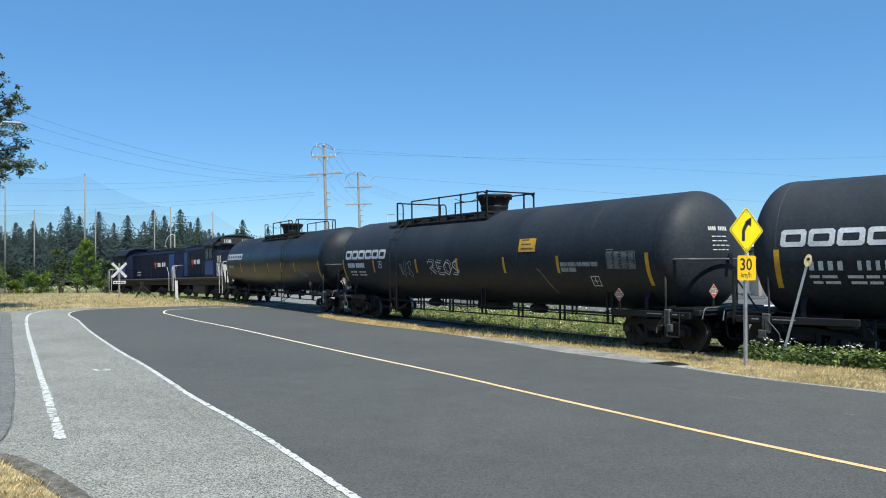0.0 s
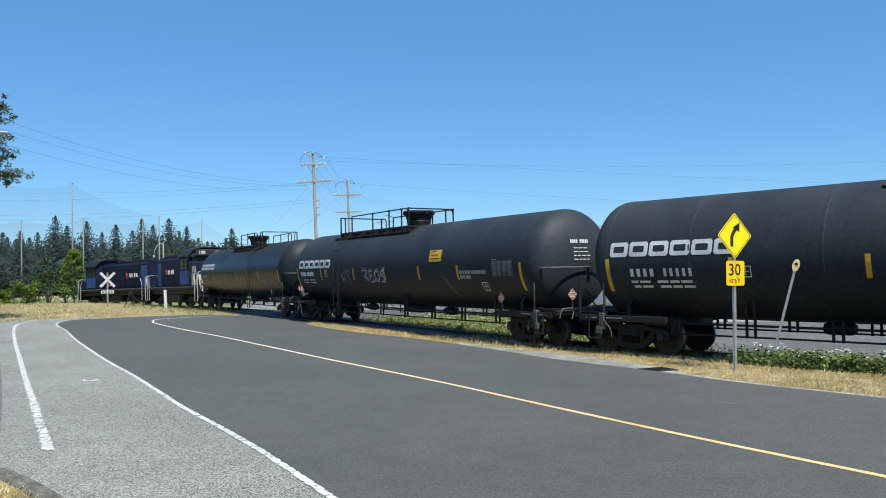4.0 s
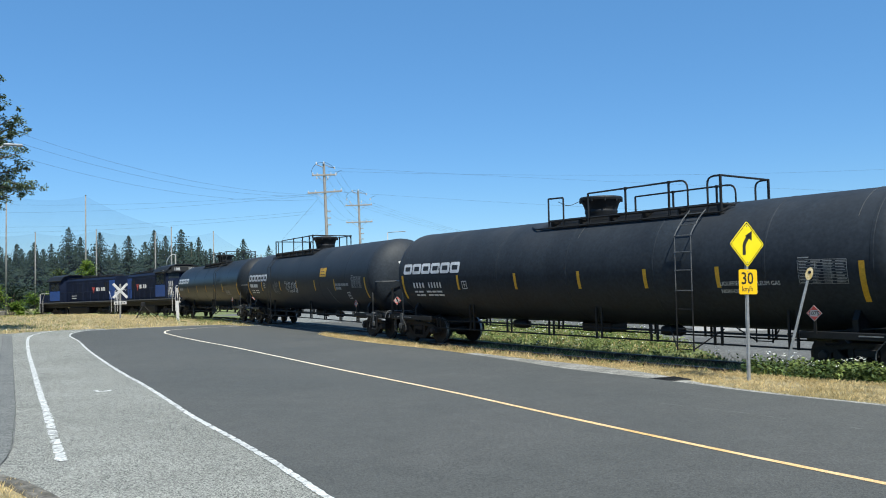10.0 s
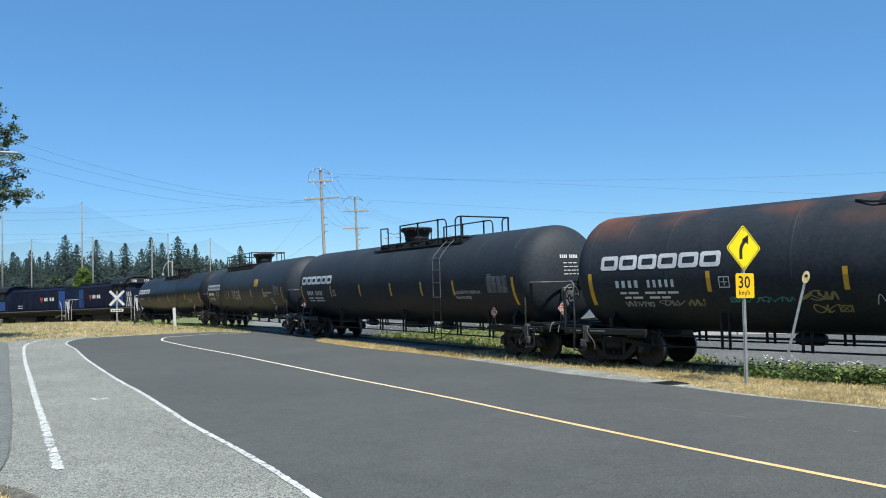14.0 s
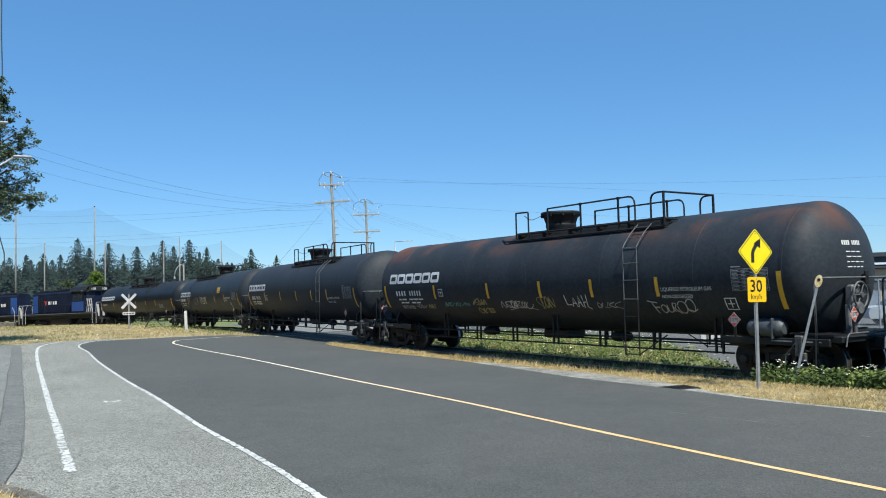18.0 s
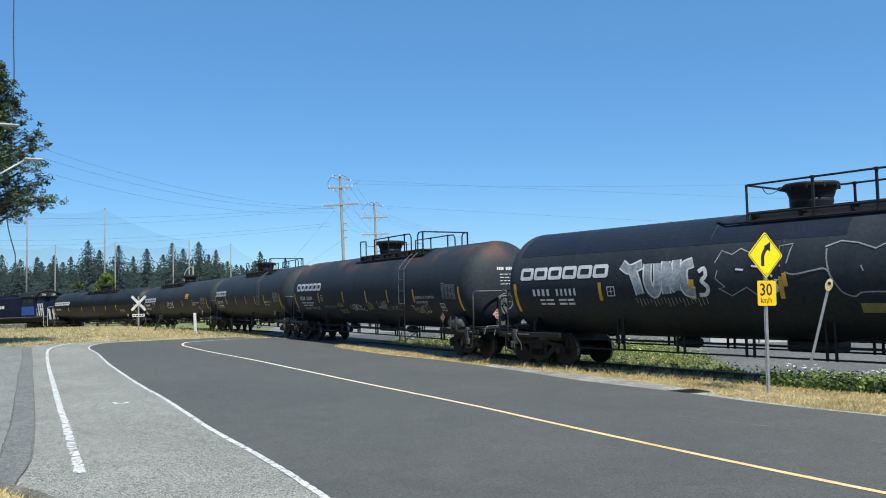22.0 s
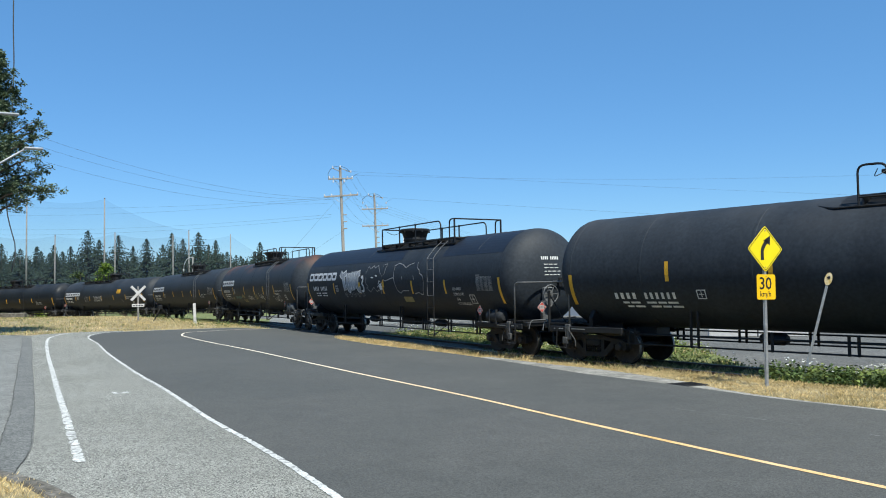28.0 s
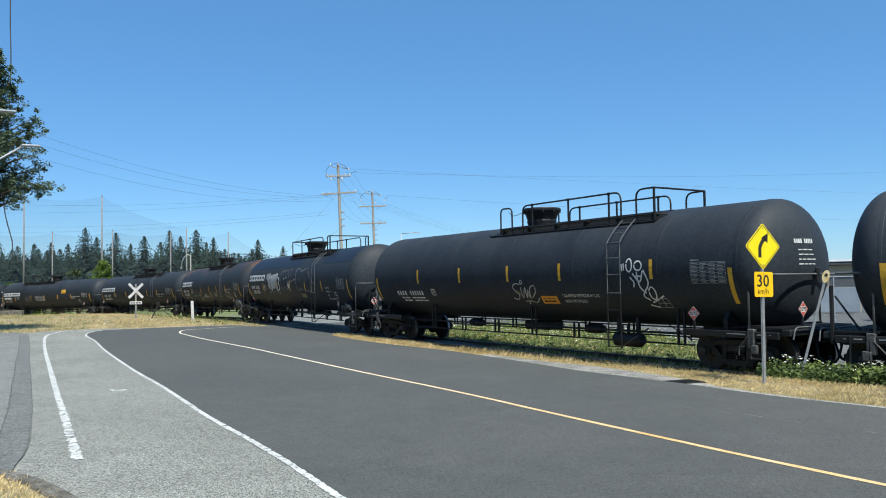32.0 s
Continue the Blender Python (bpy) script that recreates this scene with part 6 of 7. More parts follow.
    if number_boards:
        b = part("number_board", Shape().box(*sorted((cab * x_cab1, cab * (x_cab1 + 0.28))), -1.1, 1.1, 3.8, 4.3, 0.04).box(*sorted((cab * (x_cab0 + 1.4), cab * (x_cab1 + 0.2))), -1.56, 1.56, 3.72, 4.02, 0.03), M_BLACK, cb)
        for y in (-0.62, 0.62):
            part("number_bar", words("108", 0.36, lambda a, z, y=y: (cab * (x_cab1 + 0.285), y - cab * (0.27 - a), 3.93 + z), 0.008), M_WHITE, b)
        for j in (-1, 1):
            part("number_bar", words("108", 0.28, lambda a, z, j=j: (cab * (x_cab1 - 0.35) + j * (0.21 - a), j * 1.566, 3.77 + z), 0.006), M_WHITE, b)
    for y in (-1.25, 0.35):
        part("front_window", Shape().box(*sorted((cab * x_cab1, cab * (x_cab1 + 0.03))), y, y + 0.9, 3.05, 3.7), M_GLASS_DARK, cb)
    part("fuel_tank", Shape().box(-2.0, 2.0, -1.25, 1.25, 0.35, 1.1, 0.15), M_STEEL, c)
    for k in (-1, 1):
        bogie(c, k * (L - 3.1), 1.2)
    return c


LEAD = locomotive("navy blue road switcher locomotive with bright blue panels", 1, False, 7.9, -3.1)
SECOND = locomotive("navy blue locomotive with its cab against the tank cars", -1, True, 7.4, 3.0)


# ---- signs and posts ----
M_PLATE = pbr("faded_cream_plate", (0.5, 0.36, 0.12), (0.66, 0.56, 0.36), 12, 0.6, fine=40, bump=0)
def ground_pose(x, y, rz=0.0, sink=0.03):
    return pose(x, y, land_z(x, y) - sink, 0, 0, rz)


def rounded(pts, r, n=4):
    """An outline with its corners rounded."""
    out = []
    k = len(pts)
    for i in range(k):
        a, b, c = (Vector(pts[(i + j) % k]) for j in (-1, 0, 1))
        p0, p1 = b + (a - b).normalized() * r, b + (c - b).normalized() * r
        out += [tuple((1 - t) ** 2 * p0 + 2 * t * (1 - t) * b + t * t * p1) for t in np.linspace(0, 1, n)]
    return out


sign = thing("curve_sign", ground_pose(5.42, 14.52, 0, -0.04) @ pose(0, 0, 0, 0, -1.0, -154), "yellow diamond curve sign above an amber speed tab", "road sign")
put = lambda a, b, d: (-a, d, b)
s = Shape().box(-0.03, 0.03, -0.05, 0.0, -0.15, 2.72, 0.008)
s.box(-0.04, 0.04, -0.035, -0.028, 0.0, 2.7)
part("post", s, M_GALV, sign, "galvanised steel post")
D = 0.425
zc = 2.4
face = part("diamond_board", Shape().prism(rounded([(0, -D), (D, 0), (0, D), (-D, 0)], 0.05), 0.003, 0.006, lambda a, b, d: put(a, zc + b, d)), M_SIGN, sign, "yellow diamond board")
part("board_back", Shape().prism(rounded([(0, -D), (D, 0), (0, D), (-D, 0)], 0.05), 0.0, 0.002, lambda a, b, d: put(a, zc + b, d)), M_GALV, sign)
s = Shape()
o, i_ = rounded([(0, -D + 0.025), (D - 0.025, 0), (0, D - 0.025), (-D + 0.025, 0)], 0.04), rounded([(0, -D + 0.042), (D - 0.042, 0), (0, D - 0.042), (-D + 0.042, 0)], 0.036)
n = len(o)
s.add([put(a, zc + b, 0.0075) for a, b in o + i_], [(k, (k + 1) % n, n + (k + 1) % n, n + k) for k in range(n)])
part("border", s, M_BLACK, face)
s = Shape()
shaft = [(-0.075 + 0.0 * t, -0.2 + 0.36 * t) if t < 0.45 else (-0.075 + 0.13 * ((t - 0.45) / 0.55) ** 1.5, -0.2 + 0.36 * t) for t in np.linspace(0, 1, 12)]
prev = None
for k, (a, b) in enumerate(shaft):
    a2, b2 = shaft[min(k + 1, 11)]
    a1, b1 = shaft[max(k - 1, 0)]
    d = Vector((a2 - a1, b2 - b1)).normalized()
    w = 0.038
    cur = [(a - d.y * w, b + d.x * w), (a + d.y * w, b - d.x * w)]
    if prev:
        s.add([put(q[0], zc + q[1], 0.0078) for q in (prev[0], prev[1], cur[1], cur[0])], [(0, 1, 2, 3)])
    prev = cur
s.add([put(a, zc + b, 0.0078) for a, b in ((-0.045, 0.15), (0.125, 0.245), (0.115, 0.065))], [(0, 1, 2)])
part("arrow", s, M_BLACK, face)
tab = part("speed_tab", Shape().prism(rounded([(-0.225, 1.49), (0.225, 1.49), (0.225, 1.94), (-0.225, 1.94)], 0.04), 0.008, 0.011, lambda a, b, d: put(a, b, d)), M_SIGN_TAB, sign, "amber speed tab")
s = words("30", 0.31, lambda a, b: put(a - 0.175, b + 1.675, 0.0125), 0.004)
w = words("km/h", 0.135, lambda a, b: put(a - 0.155, b + 1.545, 0.0125), 0.001)
s.add(w.v, w.f)
part("speed_words", s, M_BLACK, tab)
for z in (zc + 0.33, zc - 0.33, 1.53, 1.9):
    part("bolt", Shape().lathe([(0.012, 0.006), (0.012, 0.014), (0.0, 0.016)], "y", 8, (0, 0, z)), M_GALV, sign)

stake = thing("marker_stake", ground_pose(6.74, 16.36) @ pose(0, 0, 0, 0, 14.5, -23), "leaning pale marker stake with an oval reflector", "marker post")
part("stake", Shape().box(-0.026, 0.026, -0.018, 0.018, -0.05, 2.37, 0.006), M_GALV, stake)
r_ = part("reflector_plate", Shape().prism([(0.07 * math.cos(a), 0.13 * math.sin(a)) for a in np.linspace(0, 2 * math.pi, 16, endpoint=False)], -0.02, -0.028, lambda a, b, d: (a, d, 2.37 + b)), M_PLATE, stake, "faded cream oval plate")
part("reflector", Shape().prism([(0.03 * math.cos(a), 0.03 * math.sin(a)) for a in np.linspace(0, 2 * math.pi, 12, endpoint=False)], -0.029, -0.036, lambda a, b, d: (a, d, 2.4 + b)), M_STEEL, r_)

xb = thing("crossbuck", ground_pose(-22.28, 54.5, 22), "white wooden railway crossbuck on a pale post", "crossing sign")
part("post", Shape().box(-0.055, 0.055, 0.0, 0.1, 0, 2.35, 0.01), M_NETPOLE, xb)
for k in (-1, 1):
    part("blade", Shape().box(-0.66, 0.66, -0.02, 0.0, -0.085, 0.085, 0.01).moved(Matrix.Translation((0, -0.01 if k > 0 else -0.035, 1.88)) @ Matrix.Rotation(k * radians(47), 4, "Y")), M_WHITE, xb)
part("lower_plate", Shape().box(-0.4, 0.4, -0.03, -0.005, 0.95, 1.15, 0.01), M_WHITE, xb)
for k in range(4):
    part("plate_bar", Shape().box(-0.34 + k * 0.18, -0.22 + k * 0.18, -0.034, -0.03, 1.01, 1.09), M_STEEL, xb)

post2 = thing("white_post", ground_pose(-16.83, 49.99, 20), "short leaning white wooden marker post", "marker post")
part("post", Shape().box(-0.09, 0.09, -0.05, 0.05, 0, 1.27, 0.02).moved(Matrix.Rotation(radians(-2), 4, "Y")), M_WHITE, post2)

tripod = thing("survey_tripod", ground_pose(-20.92, 55.0), "dark tripod stand in the dry grass", "tripod")
for a in (0.3, 2.4, 4.5):
    part("leg", Shape().tube([(0.9 * math.cos(a), 0.9 * math.sin(a), 0), (0.08 * math.cos(a), 0.08 * math.sin(a), 0.85)], 0.022, 6), M_BOGIE, tripod)
part("head", Shape().box(-0.12, 0.12, -0.1, 0.1, 0.82, 1.12, 0.03), M_STEEL, tripod)


# ---- poles and wires ----
def at_bearing(az, dist):
    a = radians(az * 0.9895)
    return dist * math.sin(a), dist * math.cos(a)


def utility_pole(az, dist, top_z, arms, lean=0.0, label=""):
    x, y = at_bearing(az, dist)
    zb = land_z(x, y)
    h = top_z - zb
    p = thing("utility_pole", pose(x, y, zb - 0.1, 0, -lean, -az), label, "utility pole", "utility poles")
    part("pole", Shape().tube([(0, 0, 0), (0, 0, h)], [0.2, 0.13], 12), M_WOOD, p, smooth=40)
    for z, half, tilt in arms:
        arm = part("crossarm", Shape().box(-half, half, -0.22, -0.1, -0.08, 0.08, 0.015).moved(Matrix.Translation((0, 0, h - z)) @ Matrix.Rotation(radians(tilt), 4, "Y")), M_WOOD, p)
        for q in (-0.95, -0.55, 0.55, 0.95):
            part("insulator", Shape().lathe([(0.02, 0.08), (0.05, 0.1), (0.06, 0.16), (0.045, 0.2), (0.05, 0.24), (0.0, 0.27)], "z", 8, (q * half, -0.16, h - z - q * half * math.tan(radians(tilt)))), M_PORCELAIN, arm)
        s = Shape()
        for k in (-1, 1):
            s.tube([(k * half * 0.55, -0.14, h - z - 0.05), (0, -0.14, h - z - 0.75)], 0.025, 5)
        part("brace", s, M_GALV, arm)
    return p, Vector((x, y, zb + h))


pole_a, TOP_A = utility_pole(-8.42, 82, 14.65, ((1.2, 1.25, 0), (2.95, 1.75, -2)), 1.6, "tall weathered wooden utility pole with crossarms and wires")
pole_b, TOP_B = utility_pole(-6.08, 104, 14.4, ((1.9, 1.7, 0), (4.1, 1.7, 0)), 1.4, "wooden utility pole with two crossarms and wires")


def pole_gear(p, h, reach):
    """Slanting brackets, looping jumpers and hanging insulators at a pole's head."""
    part("bracket", Shape().tube([(0, -0.1, h - 0.45), (-0.75, -0.12, h - 0.1)], 0.045, 6).tube([(0, -0.1, h - 0.1), (1.05, -0.12, h - 0.55)], 0.035, 6), M_WOOD, p)
    part("jumper_wire", Shape().tube(spline([(-reach, -0.2, h - 1.2), (-reach - 0.1, -0.2, h - 0.7), (-0.75, -0.2, h - 0.05), (0, -0.2, h + 0.08), (0.6, -0.2, h - 0.15), (1.1, -0.2, h - 0.6)], 0.2), 0.022, 5), M_WIRE, p)
    part("jumper_wire", Shape().tube(spline([(reach, -0.2, h - 1.25), (reach + 0.25, -0.2, h - 0.9), (reach + 0.7, -0.2, h - 0.75)], 0.2), 0.018, 5), M_WIRE, p)
    for x, z in ((-0.75, 0.0), (0.0, 0.05), (1.05, -0.5), (-reach, -1.05), (-reach + 0.4, -1.45), (reach, -1.15), (0.35, -1.45)):
        part("insulator", Shape().lathe([(0.0, -0.16), (0.055, -0.14), (0.075, -0.05), (0.055, 0.0), (0.075, 0.07), (0.0, 0.14)], "z", 8, (x, -0.22, h + z)), M_PORCELAIN, p)
    for z in (4.9, 5.6, 6.3):
        part("pole_step", Shape().box(0.1, 0.5, -0.2, -0.1, h - z - 0.05, h - z + 0.05, 0.01), M_WOOD, p)


pole_gear(pole_a, 14.65 - land_z(*at_bearing(-8.42, 82)), 1.15)
pole_gear(pole_b, 14.4 - land_z(*at_bearing(-6.08, 104)), 1.5)


def wire(a, b, sag, r=0.008, name="overhead_wire"):
    a, b = Vector(a), Vector(b)
    pts = [a.lerp(b, t) - Vector((0, 0, sag * 4 * t * (1 - t))) for t in np.linspace(0, 1, 25)]
    return tagged(part(name, Shape().tube(pts, r, 4, False), M_WIRE), "thin dark overhead wire", "wire", "overhead wires")


def spot(az, el, dist):
    x, y = at_bearing(az, dist)
    return Vector((x, y, EYE.z + dist * math.tan(radians(el * 0.99))))


for q, (el0, el1) in enumerate(((11.9, 6.45), (11.2, 6.35), (10.2, 6.1))):
    wire(spot(-34, el0, 60), spot(-8.8 - 0.35 * q, el1, 81.5), 1.6, 0.008)
for el0, el1, d0 in ((5.55, 6.5, 130), (4.95, 6.4, 130), (4.1, 5.3, 130), (3.75, 5.1, 130)):
    wire(spot(-34, el0, d0), spot(-9.4, el1, 82), 0.8, 0.008)
for q in (-1.2, -0.4, 0.5, 1.2):
    wire(TOP_A + Vector((q, 0, -1.1)), TOP_B + Vector((q * 1.2, 0, -1.7)), 0.9, 0.008)
    wire(TOP_A + Vector((q * 1.3, 0, -2.9)), TOP_B + Vector((q * 1.3, 0, -3.9)), 1.0, 0.008)
    wire(TOP_B + Vector((q * 1.2, 0, -1.7)), spot(8, 2.2, 180) + Vector((q, 0, 0)), 1.2, 0.008)
wire(TOP_A + Vector((0, 0, -0.5)), spot(34, 4.6, 150), 0.3, 0.008)
wire(TOP_A + Vector((0, 0, -0.9)), spot(34, 6.4, 120), 0.8, 0.008)
wire(TOP_A + Vector((0.5, 0, -3)), spot(34, 3.0, 140), 0.5, 0.008)
wire(TOP_A + Vector((0, 0, -6.5)), spot(-12.5, 1.5, 74), 0.0, 0.008, "guy_wire")
wire(TOP_A + Vector((0, 0, -2.5)), spot(-12.8, 2.0, 76), 0.0, 0.008, "guy_wire")

# hanging service cable behind the roadside tree
pts = [spot(-30.1, 26, 50), spot(-30.05, 20, 50), spot(-30.05, 16.6, 50), spot(-30.0, 14.5, 50), spot(-30.1, 11, 50), spot(-30.25, 8.0, 50), spot(-30.34, 5.5, 50), spot(-30.14, 4.3, 50), spot(-29.86, 3.2, 50), spot(-29.82, 2.4, 50), spot(-30.05, 1.4, 50)]
tagged(part("hanging_cable", Shape().tube(spline([tuple(p) for p in pts], 0.5), 0.032, 6), M_WIRE, smooth=True), "slack black service cable", "cable")


def street_lamp(az, dist, head_el, arm, rise, label):
    """Tapered steel lamp standard; its arm reaches to the right of the line of sight."""
    hx, hy = at_bearing(az, dist)
    right = Vector((math.cos(radians(az)), -math.sin(radians(az)), 0))
    px, py = hx - right.x * arm, hy - right.y * arm
    zb = land_z(px, py)
    z = EYE.z + dist * math.tan(radians(head_el)) - zb
    p = thing("street_lamp", pose(px, py, zb, 0, 0, -az), label, "street lamp", "street lamps")
    part("pole", Shape().tube([(0, 0, 0), (0, 0, z - rise)], [0.1, 0.06], 10), M_GALV, p, smooth=True)
    part("arm", Shape().tube([(0, 0, z - rise), (arm * 0.5, 0, z - rise * 0.35), (arm - 0.5, 0, z)], 0.04, 8), M_GALV, p, smooth=True)
    part("lamp_head", Shape().box(arm - 0.6, arm + 0.12, -0.12, 0.12, z - 0.045, z + 0.045, 0.03), M_GALV, p)
    return p


street_lamp(-29.85, 35, 11.25, 3.0, 0.06, "grey steel street lamp with a level arm")
street_lamp(-28.45, 37, 9.2, 2.9, 1.9, "grey steel street lamp with a rising arm")
street_lamp(-3.0, 95, 3.7, 2.0, 0.1, "small far street lamp")


def bowed_lamp(az, dist, top_el, drop, reach):
    """Lamp standard whose arm bows up and over to a drooping head."""
    px, py = at_bearing(az, dist)
    zb = land_z(px, py)
    z = EYE.z + dist * math.tan(radians(top_el)) - zb
    p = thing("street_lamp", pose(px, py, zb, 0, 0, -az), "grey street lamp with a bowed arm and drooping head", "street lamp", "street lamps")
    part("pole", Shape().tube([(0, 0, 0), (0, 0, z)], [0.13, 0.09], 10), M_NETPOLE, p, smooth=True)
    part("arm", Shape().tube([(0, 0, z - 0.15), (-reach * 0.3, 0, z - 0.02), (-reach * 0.65, 0, z - drop * 0.2), (-reach * 0.9, 0, z - drop * 0.55), (-reach, 0, z - drop)], 0.06, 8), M_GALV, p, smooth=True)
    part("lamp_head", Shape().box(-reach - 0.16, -reach + 0.16, -0.16, 0.16, z - drop - 0.35, z - drop, 0.06), M_GALV, p)


bowed_lamp(-18.94, 118, 2.3, 1.7, 1.25)


# ---- practice range nets ----
def net_pole(az, dist, el, label="slim tall pole holding range netting"):
    x, y = at_bearing(az, dist)
    zb = land_z(x, y)
    p = thing("net_pole", pose(x, y, zb - 0.1), label, "net pole", "poles of the range netting")
    h = EYE.z + dist * math.tan(radians(el)) - zb
    part("pole", Shape().tube([(0, 0, 0), (0, 0, h)], [0.17, 0.1], 10), M_NETPOLE, p, smooth=True)
    part("cap", Shape().lathe([(0.14, h), (0.16, h + 0.05), (0.0, h + 0.15)], "z", 10), M_GALV, p)
    return Vector((x, y, zb + h))


tall = [net_pole(az, d, el) for az, d, el in ((-33.9, 150, 6.0), (-29.2, 150, 6.15), (-24.58, 150, 6.2), (-19.2, 160, 4.15))]
low = [net_pole(az, d, el) for az, d, el in ((-31.5, 175, 3.8), (-27.55, 175, 3.75), (-23.93, 175, 3.95), (-20.24, 175, 3.8), (-16.42, 175, 3.85), (-13.2, 185, 2.2))]


def net(tops, foot, label):
    t = thing("range_net", Matrix(), label, "netting", "range netting")
    n = 12
    for a, b in zip(tops, tops[1:]):
        vs = []
        for i in range(n + 1):
            q = i / n
            p = a.lerp(b, q)
            vs += [(p.x, p.y, p.z - 0.8 * 4 * q * (1 - q) - 0.2), (p.x, p.y, foot)]
        ob = part("net_panel", Shape().add(vs, [(2 * i, 2 * i + 2, 2 * i + 3, 2 * i + 1) for i in range(n)]), M_NET, t)
        ob.visible_shadow = False


net(tall, 3.0, "fine grey range netting between tall poles")
net(low, 2.0, "fine grey range netting between lower poles")


# ---- trees ----
def conifer_mesh(seed, h=16.0, r=3.2):
    """Drooping tiers of ragged boughs round a tapering trunk."""
    rng = random.Random(seed)
    s = Shape()
    z = h * 0.06
    while z < h * 0.985:
        f = 1 - z / h
        reach = r * (f ** 1.0) * rng.uniform(0.5, 1.12) + 0.03
        n = max(5, int(7 + 10 * f))
        turn = rng.uniform(0, 6.28)
        for i in range(n):
            a = turn + 2 * math.pi * i / n + rng.uniform(-0.3, 0.3)
            L = reach * rng.uniform(0.55, 1.15)
            droop = rng.uniform(0.1, 0.5)
            ca, sa = math.cos(a), math.sin(a)
            m = max(2, int(L / 0.34))
            for j in range(m):
                t = (j + 0.6) / m
                cx, cz = L * t, z - droop * L * t * t + rng.uniform(-0.12, 0.12)
                w = (0.13 + 0.38 * (1 - t)) * rng.uniform(0.5, 1.3) * (0.1 + 0.85 * f)
                le = 0.75 * rng.uniform(0.5, 1.4) * (0.12 + 0.8 * f)
                base = Vector((ca * cx, sa * cx, cz))
                out = Vector((ca, sa, -droop * 1.7 + rng.uniform(-0.2, 0.35))).normalized() * le
                side = Vector((-sa, ca, rng.uniform(-0.5, 0.5))) * w
                s.add([base - side, base + out * 0.6 - side * 0.5 + Vector((0, 0, -0.16)), base + out, base + out * 0.6 + side * 0.5 + Vector((0, 0, -0.16)), base + side, base + Vector((0, 0, 0.14))], [(0, 1, 5), (1, 2, 5), (2, 3, 5), (3, 4, 5)])
        z += h * (0.013 + 0.03 * f) * rng.uniform(0.6, 1.4)
    s.add([(0.12, 0, h - 0.7), (-0.06, 0.1, h - 0.7), (-0.06, -0.1, h - 0.7), (0, 0, h)], [(0, 1, 3), (1, 2, 3), (2, 0, 3)])
    return mesh_of("crown", s, M_CONIFER)


CROWNS = [(conifer_mesh(k, 16, q), mesh_of("trunk", Shape().tube([(0, 0, 0), (0.05, 0, 8), (0, 0, 15.6)], [0.3, 0.2, 0.03], 8), M_BARK, True)) for k, q in ((1, 7.2), (2, 6.0), (3, 8.0), (4, 5.6), (5, 6.6))]


def conifer(az, dist, el, kind, rng):
    x, y = at_bearing(az, dist)
    zb = land_z(x, y)
    h = EYE.z + dist * math.tan(radians(el)) - zb
    k = h / 16
    t = thing("conifer", pose(x, y, zb - 0.2, 0, 0, rng.uniform(0, 360)), "tall dark green conifer with ragged boughs", "tree", "far row of conifers")
    me, tr = CROWNS[kind]
    wide = k * rng.uniform(1.5, 2.1)
    part("trunk", tr, None, t, at=Matrix.Diagonal((k, k, k, 1)))
    part("crown", me, None, t, at=Matrix.Diagonal((wide, wide, k, 1)))


rng = random.Random(77)
named = [(-25.59, 3.95), (-26.63, 2.85), (-23.72, 3.6), (-21.94, 3.4), (-20.31, 3.8), (-18.57, 3.85), (-17.41, 3.3), (-14.41, 3.15), (-12.66, 2.7), (-28.6, 2.85), (-29.56, 2.7), (-24.9, 3.3), (-19.6, 3.4), (-22.8, 2.9), (-27.6, 2.95), (-30.6, 3.0), (-31.6, 2.9), (-25.2, 2.7), (-20.9, 3.0), (-17.9, 3.0)]
for i, (az, el) in enumerate(named):
    conifer(az, rng.uniform(195, 215), el + 0.25, i % 5, rng)
for i in range(84):
    az = -33.5 + 19.5 * (i + rng.random() * 0.7) / 84
    conifer(az, rng.uniform(216, 250), rng.uniform(1.9, 2.8), i % 5, rng)
for az, el in ((-16.2, 1.9), (-15.4, 2.1), (-13.6, 1.8), (-12.0, 1.7), (-11.2, 1.6), (-10.2, 1.9), (3.0, 3.25), (3.4, 3.1), (-9.2, 1.4)):
    conifer(az, rng.uniform(215, 240), el, rng.randrange(5), rng)


def leaf_cloud(s, centre, radius, n, size, rng, flat=0.8):
    """Small folded leaves scattered through a clump."""
    for _ in range(n):
        v = Vector((rng.gauss(0, 1), rng.gauss(0, 1), rng.gauss(0, 1)))
        v = v.normalized() * radius * rng.random() ** 0.4
        p = Vector(centre) + Vector((v.x, v.y, v.z * flat))
        d = Vector((rng.uniform(-1, 1), rng.uniform(-1, 1), rng.uniform(-0.7, 0.4))).normalized()
        w = d.cross(Vector((0, 0, 1)))
        w = (w.normalized() if w.length > 0.1 else Vector((1, 0, 0)))
        w = (w + Vector((0, 0, rng.uniform(-0.6, 0.6)))).normalized() * size * 0.38
        L = d * size * rng.uniform(0.7, 1.3)
        s.add([p, p + L * 0.45 + w, p + L, p + L * 0.45 - w], [(0, 1, 2), (0, 2, 3)])


